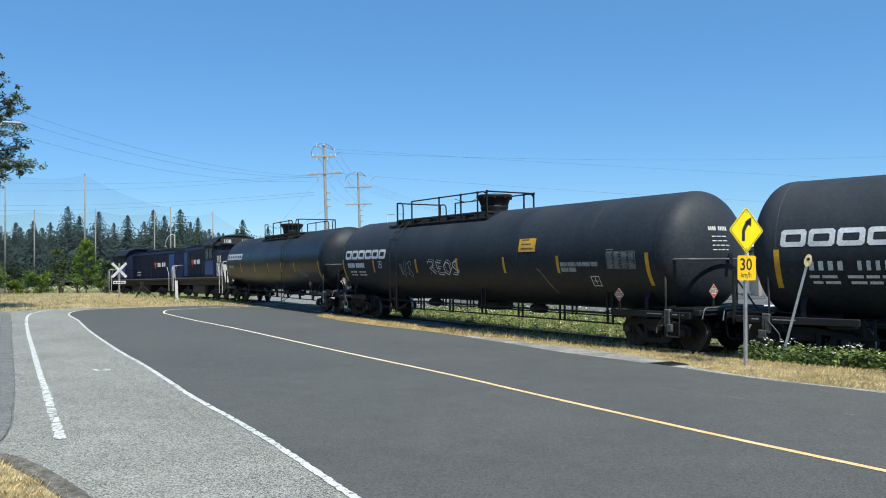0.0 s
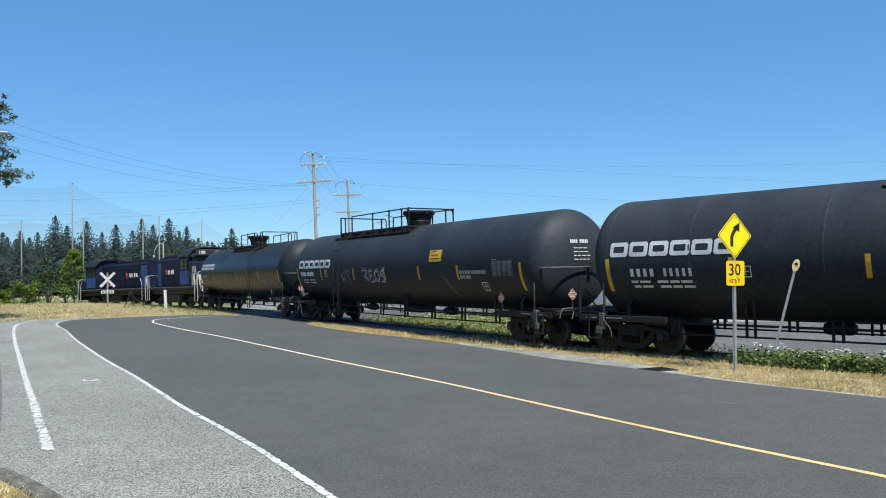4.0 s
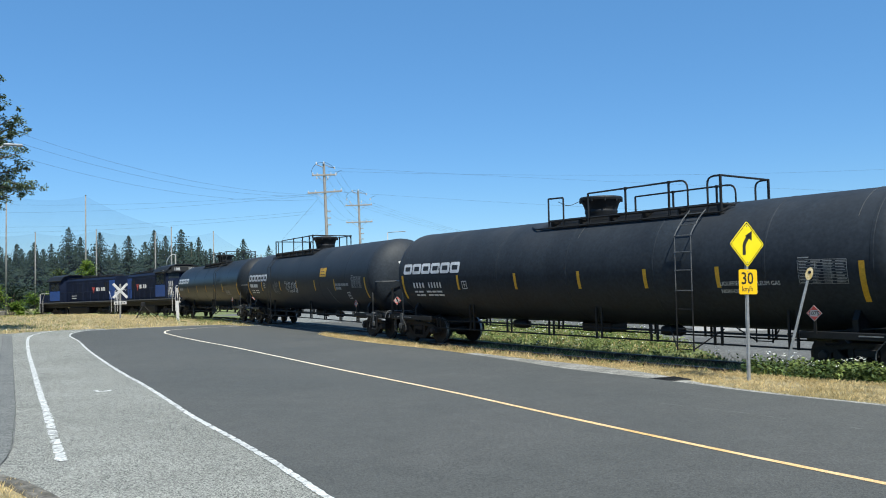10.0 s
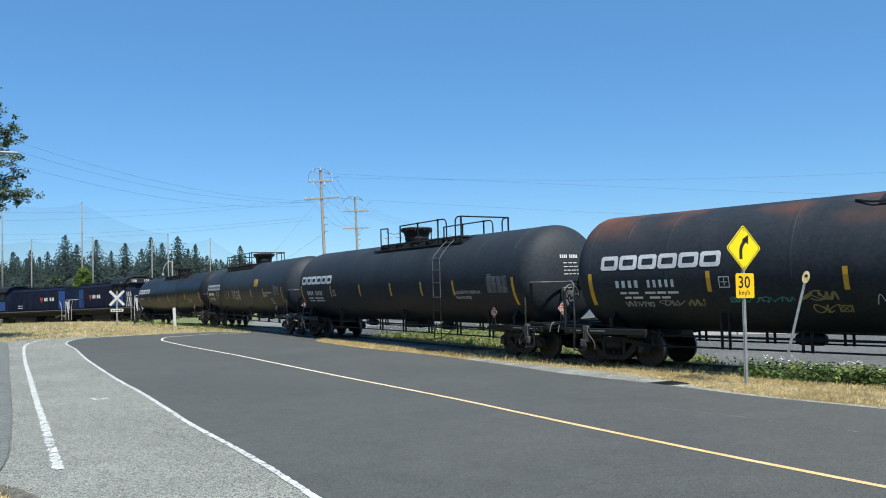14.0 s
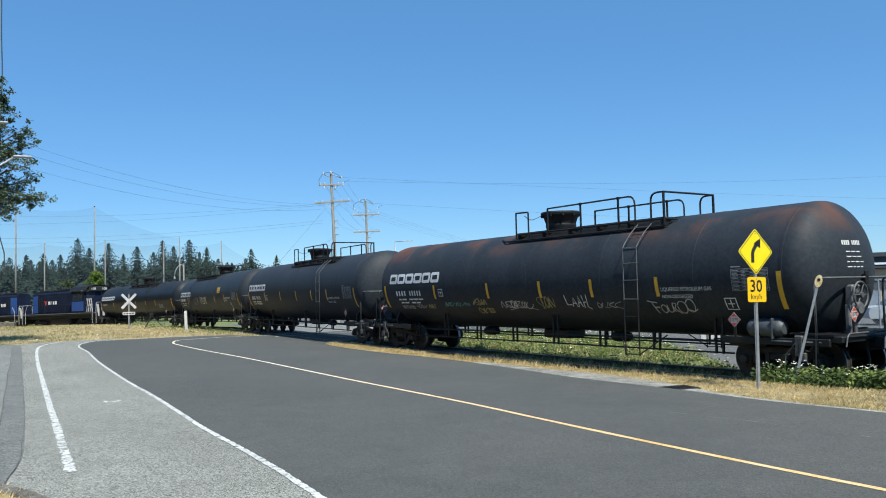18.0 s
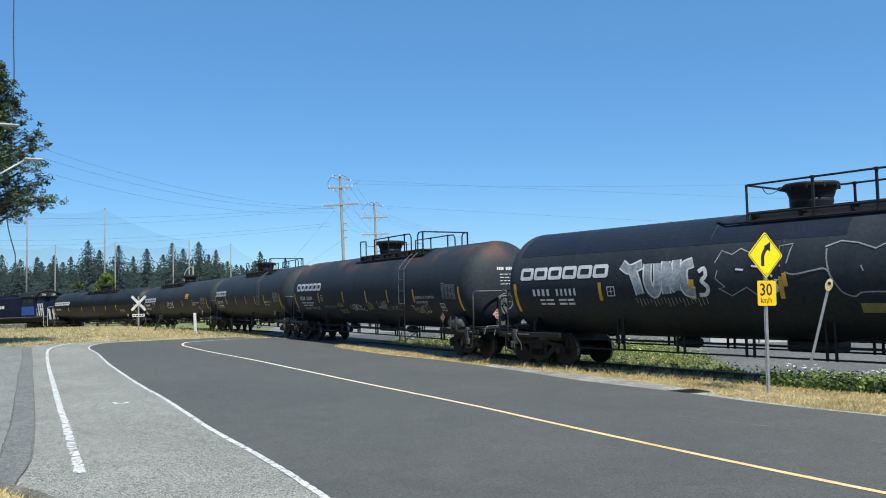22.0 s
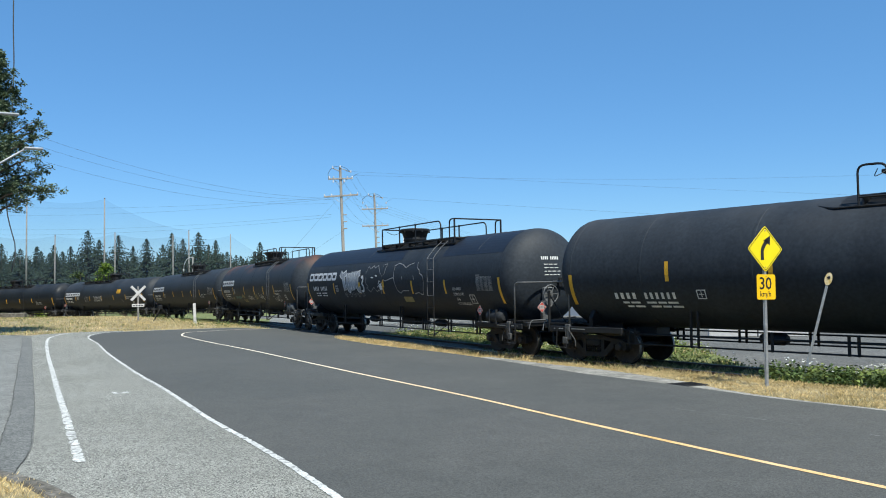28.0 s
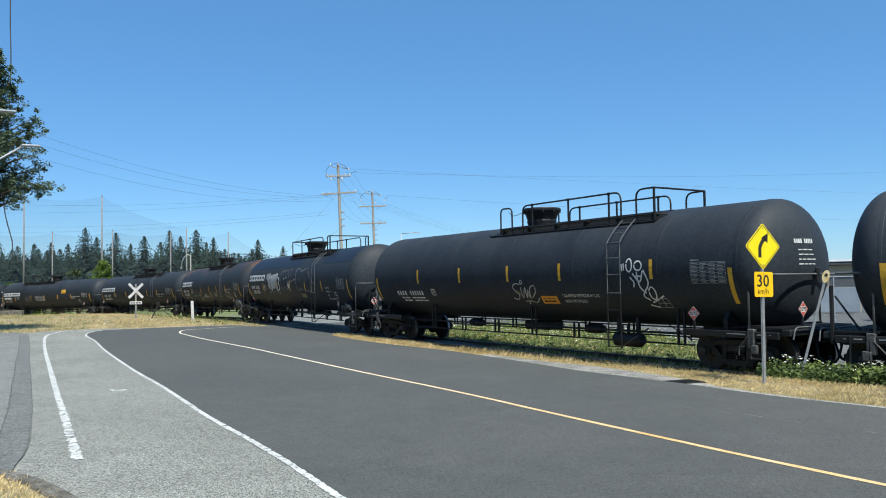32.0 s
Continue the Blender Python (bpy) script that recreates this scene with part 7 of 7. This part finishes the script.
def shrub(x, y, h, r, label, material, seed, n=16, leaf=0.28, per=70, name="shrub", category="bush"):
    rng = random.Random(seed)
    zb = land_z(x, y)
    t = thing(name, pose(x, y, zb - 0.05), label, category, "bushes beyond the track")
    s, st = Shape(), Shape()
    for _ in range(n):
        a, q = rng.uniform(0, 6.28), rng.random() ** 0.6
        z = h * rng.uniform(0.2, 0.95)
        rr = r * q * math.sqrt(max(0.12, 1 - (z / h) ** 2 * 0.75))
        c = (rr * math.cos(a), rr * math.sin(a), z)
        st.tube([(rr * 0.1 * math.cos(a), rr * 0.1 * math.sin(a), 0), (c[0] * 0.5, c[1] * 0.5, z * 0.6), c], [0.05, 0.035, 0.012], 5)
        leaf_cloud(s, c, r * rng.uniform(0.25, 0.42), per, leaf, rng)
    part("stem", st, M_BARK, t)
    part("foliage", s, material, t)


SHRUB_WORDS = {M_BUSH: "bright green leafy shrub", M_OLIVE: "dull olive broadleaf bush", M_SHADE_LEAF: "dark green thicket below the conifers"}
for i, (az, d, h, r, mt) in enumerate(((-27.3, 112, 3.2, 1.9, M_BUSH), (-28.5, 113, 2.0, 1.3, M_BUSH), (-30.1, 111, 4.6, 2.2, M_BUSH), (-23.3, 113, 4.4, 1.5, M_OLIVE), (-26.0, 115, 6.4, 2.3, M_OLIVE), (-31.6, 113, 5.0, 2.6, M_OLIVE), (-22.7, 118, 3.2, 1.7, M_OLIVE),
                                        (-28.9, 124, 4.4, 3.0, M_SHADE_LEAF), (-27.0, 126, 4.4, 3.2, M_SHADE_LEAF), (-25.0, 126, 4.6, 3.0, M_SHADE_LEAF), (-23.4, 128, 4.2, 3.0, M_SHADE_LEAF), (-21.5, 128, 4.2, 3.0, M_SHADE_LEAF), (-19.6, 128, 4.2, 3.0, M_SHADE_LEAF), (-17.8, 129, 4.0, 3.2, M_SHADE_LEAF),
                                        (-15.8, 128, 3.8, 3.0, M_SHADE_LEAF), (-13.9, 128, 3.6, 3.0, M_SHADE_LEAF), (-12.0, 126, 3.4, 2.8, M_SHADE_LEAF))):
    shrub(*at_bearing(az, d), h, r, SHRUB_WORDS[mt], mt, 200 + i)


def sapling(x, y, h, r, seed):
    """A young tree: one stem, short limbs, sparse bright leaves that narrow towards the top."""
    rng = random.Random(seed)
    t = thing("sapling", pose(x, y, land_z(x, y) - 0.05), "young bright green tree with sparse upright boughs", "tree")
    wood, s = Shape(), Shape()
    wood.tube([(0, 0, 0), (0.06, 0, h * 0.5), (0, 0, h * 0.97)], [0.09, 0.06, 0.015], 7)
    for i in range(34):
        f = 0.12 + 0.85 * i / 33
        a, reach = i * 2.4, r * (1 - f) ** 0.7 * rng.uniform(0.7, 1.15) + 0.1
        tip = Vector((reach * math.cos(a), reach * math.sin(a), h * f + reach * 0.35))
        wood.tube([(0, 0, h * f - 0.1), tip], [0.03, 0.008], 5)
        for q in (0.45, 0.75, 1.0):
            leaf_cloud(s, Vector((0, 0, h * f)).lerp(tip, q), 0.42, 34, 0.24, rng)
    part("trunk", wood, M_BARK, t)
    part("crown", s, M_BUSH, t)


sapling(*at_bearing(-24.5, 112), 7.1, 2.7, 61)


def broadleaf(x, y, h, r, low, seed):
    """Tree at the roadside: trunk, limbs that turn up at their tips, and tight clumps of leaves with gaps between."""
    rng = random.Random(seed)
    zb = land_z(x, y)
    t = thing("roadside_tree", pose(x, y, zb - 0.1), "tall roadside tree with loose clumps of dark leaves", "tree")
    wood, s = Shape(), Shape()
    wood.tube([(0, 0, 0), (0.1, 0.05, h * 0.35), (-0.05, 0, h * 0.7), (0, 0, h * 0.97)], [0.26, 0.2, 0.11, 0.03], 10)
    count = 74
    for i in range(count):
        f = (i + rng.random()) / count
        z = lerp(low, h * 0.97, f)
        full = lerp(0.55, 1.0, f / 0.3) if f < 0.3 else 1 - 0.92 * ((f - 0.3) / 0.7) ** 0.62
        reach = r * full * rng.uniform(0.55, 1.12)
        a = i * 2.4 + rng.uniform(-0.4, 0.4)
        ca, sa = math.cos(a), math.sin(a)
        rise = rng.uniform(-0.3, 0.1) if f < 0.3 else rng.uniform(0.0, 0.45)
        foot = Vector((0, 0, z - reach * 0.25))
        mid = Vector((ca * reach * 0.5, sa * reach * 0.5, z + reach * rise * 0.2))
        tip = Vector((ca * reach, sa * reach, z + reach * rise + 0.25))
        wood.tube([foot, mid, tip], [0.06, 0.04, 0.01], 6)
        for q in np.linspace(0.3, 1.0, max(4, int(reach / 0.42))):
            p = mid.lerp(tip, (q - 0.5) * 2) if q > 0.5 else foot.lerp(mid, q * 2)
            for _ in range(3):
                c = p + Vector((rng.gauss(0, 0.24), rng.gauss(0, 0.24), rng.gauss(0.08, 0.2)))
                leaf_cloud(s, c, rng.uniform(0.14, 0.3), 44, 0.12, rng, 0.8)
    part("trunk", wood, M_BARK, t, smooth=True)
    part("crown", s, M_LEAF, t)


broadleaf(*at_bearing(-31.3, 42), 13.1, 3.55, 6.0, 5)


# ---- yard beyond the track ----
M_PALE_PANEL = pbr("pale_blue_grey_panel", (0.2, 0.24, 0.285), (0.27, 0.31, 0.36), 1, 0.5, fine=20, fine_amount=0.1, bump=0)
M_SHED = pbr("dark_blue_grey_cladding", (0.05, 0.065, 0.085), (0.075, 0.09, 0.115), 1, 0.6, fine=20, fine_amount=0.1, bump=0)
def building(x0, y0, x1, y1, depth, h, label, wall, roof, windows=0, name="building", edge=None, band=0.5):
    """A long building whose front runs from (x0, y0) to (x1, y1)."""
    L = math.hypot(x1 - x0, y1 - y0)
    zb = min(land_z(x0, y0), land_z(x1, y1)) - 0.1
    b = thing(name, pose(x0, y0, zb, 0, 0, math.degrees(math.atan2(y1 - y0, x1 - x0))), label, "building")
    part("wall", Shape().box(0, L, 0, depth, 0, h, 0.02), wall, b)
    part("roof", Shape().box(-0.4, L + 0.4, -0.5, depth + 0.4, h, h + 0.35, 0.03), roof, b)
    part("fascia", Shape().box(-0.45, L + 0.45, -0.55, -0.5, h + 0.4 - band, h + 0.4), edge or M_ROOF_WHITE, b)
    for i in range(windows):
        x = L * (i + 0.5) / windows
        w = part("window", Shape().box(x - 0.9, x + 0.9, -0.03, 0.0, 1.0, 2.3), M_ROOF_WHITE, b)
        part("pane", Shape().box(x - 0.82, x + 0.82, -0.045, -0.031, 1.08, 2.22), M_GLASS_DARK, w)
    for i in range(int(L / 3)):
        part("wall_rib", Shape().box(i * 3 + 0.4, i * 3 + 0.5, -0.05, 0.0, 0, h - 0.12), wall, b)
    return b


p0, p1 = at_bearing(1.5, 78), at_bearing(17.8, 63.5)
building(*p0, *p1, 5, 6.2, "long pale metal warehouse with a white fascia", M_CLAD, M_RESERVE, 0, "warehouse")
p0, p1 = at_bearing(21.5, 62), at_bearing(36, 65)
low_b = building(*p0, *p1, 12, 3.4, "low beige stucco building with a pale roof edge", M_BEIGE, M_RESERVE, 0, band=0.14)
L_ = math.hypot(p1[0] - p0[0], p1[1] - p0[1])
# dark band painted in for the shade below the eaves
part("window_band", Shape().box(0.2, L_ - 0.2, -0.05, -0.002, 1.95, 2.6, 0.01), M_RESERVE, low_b, "dark band painted as shade under the eaves")
for i in range(9):
    part("wall_panel", Shape().box(0.3 + i * 1.75, 1.9 + i * 1.75, -0.06, -0.003, 0.15, 1.85, 0.01), M_PALE_PANEL, low_b, "pale blue-grey metal wall panel")
x, y = at_bearing(22.95, 66)
hv = thing("rooftop_unit", pose(x, y, land_z(x, y) + 3.72, 0, 0, 20), "grey ribbed air-handling unit on the roof", "air unit")
part("casing", Shape().box(-0.4, 0.4, -0.4, 0.4, 0, 1.2, 0.03), M_CLAD, hv)
for i in range(6):
    part("louvre", Shape().box(-0.34, 0.34, -0.43, -0.405, 0.12 + i * 0.17, 0.2 + i * 0.17), M_GALV, hv)

# chain-link fence
fence = thing("chain_link_fence", Matrix(), "tall galvanised chain-link fence round the yard", "fence")
fp = [at_bearing(a, 42) for a in np.linspace(13, 40, 10)]
mesh = Shape()
top = Shape()
for (x0, y0), (x1, y1) in zip(fp, fp[1:]):
    z0 = land_z(x0, y0)
    part("post", Shape().tube([(x0, y0, z0 - 0.05), (x0, y0, z0 + 2.3)], 0.04, 8), M_GALV, fence)
    top.tube([(x0, y0, z0 + 2.25), (x1, y1, land_z(x1, y1) + 2.25)], 0.025, 6)
    L = math.hypot(x1 - x0, y1 - y0)
    ux, uy = (x1 - x0) / L, (y1 - y0) / L
    H, st = 2.2, 0.115
    k = -H
    while k < L:
        for sgn in (1, -1):
            a0, b0, a1, b1 = (k, 0, k + H, H) if sgn > 0 else (k + H, 0, k, H)
            pts = []
            for (a, b), (c, d) in (((a0, b0), (a1, b1)),):
                t0 = 0.0
                t1 = 1.0
                da = c - a
                lo, hi = sorted(((0 - a) / da, (L - a) / da))
                t0, t1 = max(0, lo), min(1, hi)
                if t1 > t0:
                    pts = [(a + da * t, b + (d - b) * t) for t in (t0, t1)]
            if pts:
                mesh.tube([(x0 + ux * a, y0 + uy * a, z0 + 0.03 + b) for a, b in pts], 0.0065, 3, False)
        k += st
part("mesh_wire", mesh, M_GALV, fence)
part("top_rail", top, M_GALV, fence)
p0, p1 = at_bearing(27.0, 88), at_bearing(36, 90)
building(*p0, *p1, 10, 5.3, "dark blue-grey shed with a flat dark roof", M_SHED, M_RESERVE, 0, "shed", M_RESERVE, 0.4)


def parked_car(az, dist, turn):
    """A plain pale saloon behind the fence."""
    x, y = at_bearing(az, dist)
    c = thing("parked_car", pose(x, y, land_z(x, y) - 0.02, 0, 0, turn), "grey saloon car with a pale roof behind the fence", "car", "parked cars")
    side = [(-2.2, 0.35), (2.2, 0.35), (2.25, 0.7), (1.95, 0.88), (1.1, 0.95), (-1.5, 0.98), (-2.2, 0.9), (-2.28, 0.6)]
    part("body", Shape().prism(side, -0.88, 0.88, lambda a, b, d: (a, d, b)), M_CLAD, c)
    part("roof", Shape().prism([(0.55, 1.42), (-0.75, 1.44), (-0.95, 1.38), (0.7, 1.36)], -0.66, 0.66, lambda a, b, d: (a, d, b)), M_CARPAINT, c)
    part("windows", Shape().prism([(1.12, 0.951), (0.65, 1.37), (-0.9, 1.385), (-1.5, 0.981)], -0.7, 0.7, lambda a, b, d: (a, d, b)), M_GLASS_DARK, c)
    for k in (-1.35, 1.35):
        for j in (-1, 1):
            w = part("wheel", Shape().lathe([(0.0, 0.7 * j), (0.31, 0.7 * j), (0.33, 0.74 * j), (0.33, 0.86 * j), (0.3, 0.89 * j), (0.0, 0.88 * j)], "y", 16, (k, 0, 0.33)), M_STEEL, c)
            part("rim", Shape().lathe([(0.19, 0.895 * j), (0.18, 0.9 * j), (0.0, 0.9 * j)], "y", 12, (k, 0, 0.33)), M_GALV, w)
    for j in (-1, 1):
        part("headlight", Shape().box(2.16, 2.24, j * 0.6 - 0.15, j * 0.6 + 0.15, 0.62, 0.74, 0.02), M_PORCELAIN, c)


M_CARPAINT = pbr("white_car_paint", (0.6, 0.6, 0.6), (0.66, 0.66, 0.66), 2, 0.3, bump=0, coat=0.5)
parked_car(29.8, 47, -12)
bar_ = thing("yard_barrier", pose(11.95, 33.0, land_z(11.95, 33.0) - 0.03, 0, 0, -11), "low white painted barrier beams in the yard", "barrier")
for i in range(2):
    part("beam", Shape().box(-1.9 + i * 1.92, -0.02 + i * 1.92, -0.15, 0.15, 0, 0.5, 0.03), M_WHITE, bar_)
# grate made up to stand for a dark roadside patch of unknown cause
drain = thing("storm_drain", pose(4.0, 14.6, land_z(4.0, 14.6) + 0.012, 0, 0, 22) @ Matrix.Scale(0.8, 4), "dark barred patch added at the road edge", "drain")
part("frame", Shape().box(-0.36, 0.36, -0.3, -0.25, 0, 0.03, 0.005).box(-0.36, 0.36, 0.25, 0.3, 0, 0.03, 0.005).box(-0.36, -0.31, -0.25, 0.25, 0, 0.03, 0.005).box(0.31, 0.36, -0.25, 0.25, 0, 0.03, 0.005), M_BOGIE, drain)
part("pit", Shape().box(-0.31, 0.31, -0.25, 0.25, 0, 0.006), M_BLACK, drain)
for i in range(11):
    part("grate_bar", Shape().box(-0.29 + i * 0.056, -0.27 + i * 0.056, -0.25, 0.25, 0.006, 0.026), M_BOGIE, drain)
blk = thing("concrete_stop", pose(*at_bearing(-30.0, 70), land_z(*at_bearing(-30.0, 70)), 0, 0, 10), "pale concrete block in the dry grass", "block")
part("block", Shape().box(-1.0, 1.0, -0.25, 0.25, 0, 0.4, 0.05), M_CONCRETE, blk)


# ---- grass and weeds ----
def blades(s, x, y, z, h, n, spread, rng, lean=0.5, w=0.007):
    for _ in range(n):
        bx, by = x + rng.gauss(0, spread), y + rng.gauss(0, spread)
        a = rng.uniform(0, 6.28)
        q = h * rng.uniform(0.5, 1.2)
        dx, dy = math.cos(a) * q * lean * rng.random(), math.sin(a) * q * lean * rng.random()
        px, py = -math.sin(a) * w, math.cos(a) * w
        s.add([(bx - px, by - py, z), (bx + px, by + py, z), (bx + dx * 0.4 + px * 0.7, by + dy * 0.4 + py * 0.7, z + q * 0.6), (bx + dx, by + dy, z + q)], [(0, 1, 2), (0, 2, 3)])


def on_road(x, y):
    return inside(x, y, ROAD) or inside(x, y, SHOULDER) or inside(x, y, GRAVEL)


dry, green, dark, flowers = Shape(), Shape(), Shape(), Shape()
rng = random.Random(42)


def flower(x, y, z, r):
    n = 6
    c = (x, y, z + 0.01)
    vs = [c] + [(x + r * math.cos(6.283 * k / n), y + r * math.sin(6.283 * k / n), z + rng.uniform(-0.01, 0.015)) for k in range(n)]
    flowers.add(vs, [(0, 1 + k, 1 + (k + 1) % n) for k in range(n)])


# strip between road and track
S_LUSH = near_track(5.28, 14.15)[2] + 1.35
count = 0
while count < 12000:
    sT, d = rng.uniform(-32, 16), rng.uniform(1.3, 6.2)
    p = on_track(sT, d)
    if on_road(p.x, p.y):
        count += 0.3
        continue
    count += 1
    z = land_z(p.x, p.y) - 0.02
    lush = d < 2.9 + 0.4 * math.sin(sT * 0.9) and sT < S_LUSH
    if not lush or rng.random() < 0.3:
        blades(dry, p.x, p.y, z, 0.055 if d > 2.4 else 0.09, 15, 0.11, rng, 1.3, 0.003)
    if lush:
        if sT < S_LUSH:
            blades(green, p.x, p.y, z, 0.24, 6, 0.07, rng, 0.8, 0.008)
            mound = 0.26 + 0.36 * max(0.0, 1 - ((d - 2.0) / 1.1) ** 2)
            for q in range(3):
                leaf_cloud(dark if rng.random() < 0.55 else green, (p.x, p.y, z + mound * rng.uniform(0.15, 1.0)), 0.14, 7, 0.085, rng)
            if rng.random() < 0.14:
                top_z = z + mound + rng.uniform(-0.04, 0.14)
                blades(green, p.x, p.y, z, top_z - z, 3, 0.006, rng, 0.05, 0.006)
                for q in range(3):
                    flower(p.x + rng.gauss(0, 0.03), p.y + rng.gauss(0, 0.03), top_z + rng.gauss(0, 0.02), rng.uniform(0.012, 0.026))
        else:
            blades(green, p.x, p.y, z, 0.16, 4, 0.07, rng, 0.8, 0.012)
# tall straw at the foot of the rails
for _ in range(4600):
    sT, d = rng.uniform(S_LUSH - 1, 24.4), rng.uniform(1.05, 2.6)
    p = on_track(sT, d)
    if on_road(p.x, p.y):
        continue
    blades(dry, p.x, p.y, land_z(p.x, p.y) - 0.02, 0.15 * rng.uniform(0.5, 1.0) if d < 1.9 else 0.08, 13, 0.09, rng, 1.0, 0.0034)
# over the track bed
for _ in range(5000):
    sT, d = rng.uniform(-30, 14), rng.uniform(-1.5, 1.5)
    p = on_track(sT, d)
    if abs(abs(d) - 0.7525) < 0.06 or on_road(p.x, p.y):
        continue
    z = land_z(p.x, p.y) - 0.02
    tall_q = 0.22 if d > 0.8 else 0.17
    blades(green if rng.random() < (0.12 if d > 0.8 and sT > S_LUSH else 0.55) else dry, p.x, p.y, z, tall_q, 7, 0.06, rng, 0.9, 0.0065)
    if d > 0.85 and sT < S_LUSH and rng.random() < 0.6:
        leaf_cloud(dark if rng.random() < 0.5 else green, (p.x, p.y, z + rng.uniform(0.08, 0.3)), 0.13, 6, 0.09, rng)
# beyond the track
for _ in range(9000):
    sT, d = rng.uniform(-30, 34), -rng.uniform(1.3, 9.5)
    p = on_track(sT, d)
    if on_road(p.x, p.y) or zone(p.x, p.y) == 2:
        continue
    z = land_z(p.x, p.y) - 0.02
    blades(green if rng.random() < 0.72 else dry, p.x, p.y, z, 0.13, 8, 0.12, rng, 1.0, 0.009)
    if rng.random() < 0.6:
        leaf_cloud(green if rng.random() < 0.7 else dark, (p.x, p.y, z + rng.uniform(0.04, 0.22)), 0.17, 7, 0.09, rng)
    if rng.random() < 0.12:
        for q in range(2):
            flower(p.x + rng.gauss(0, 0.06), p.y + rng.gauss(0, 0.06), z + rng.uniform(0.18, 0.4), rng.uniform(0.018, 0.04))
# far bank left of the crossing
for _ in range(11000):
    x, y = rng.uniform(-48, -9), rng.uniform(36, 78)
    d, rz, sT = near_track(x, y)
    if d < 1.2 or on_road(x, y) or inside(x, y, APRON):
        continue
    z = land_z(x, y) - 0.02
    blades(green if rng.random() < 0.24 + 0.2 * math.sin(x * 0.5 + y * 0.3) else dry, x, y, z, 0.11, 7, 0.22, rng, 0.9, 0.0095)
    if d < 6 and rng.random() < 0.07:
        leaf_cloud(green if rng.random() < 0.6 else dark, (x, y, z + 0.18), 0.26, 16, 0.1, rng)
    if rng.random() < 0.02:
        flower(x, y, z + 0.16, 0.035)
# lawn corner behind the kerb
for _ in range(2600):
    x, y = rng.uniform(-6.5, -2.2), rng.uniform(3.5, 8.4)
    if inside(x, y, LAWN):
        blades(dry, x, y, land_z(x, y) + 0.14, 0.05, 16, 0.07, rng, 1.2, 0.0028)
tagged(part("dry_grass", dry, M_BLADE_DRY), "straw-coloured dry grass along the road and track", "grass", kind="stuff")
tagged(part("green_weeds", green, M_BLADE_GREEN), "green grass and weeds beside the rails", "weeds", kind="stuff")
tagged(part("brambles", dark, M_WEED_DARK), "dark low bramble leaves beside the rails", "weeds", kind="stuff")
tagged(part("wild_flowers", flowers, M_FLOWER), "small white wild flower heads among the weeds", "flowers", kind="stuff")


# ---- what moves ----
def motions():
    times = [k * 1.0 for k in range(33)]
    fine = [k * 0.2 for k in range(161)]
    for i, c in enumerate(CARS):
        walk(c, [(t, vehicle_pose(train_s(t) - PITCH * i + OFFSETS[i], 8.25)) for t in times])
    for ob, ahead, half in ((SECOND, 17.87, 4.3), (LEAD, 34.01, 4.8)):
        walk(ob, [(t, vehicle_pose(train_s(t) + ahead, half)) for t in times])
    for c in CARS + [SECOND, LEAD]:
        for b in c.children:
            for w in b.children:
                if w.name.startswith("wheelset"):
                    home = Matrix.Translation(w.location)
                    walk(w, [(t, home @ Matrix.Rotation((train_s(t) - TRAIN_S[0]) / 0.4605, 4, "Y")) for t in fine])


motions()
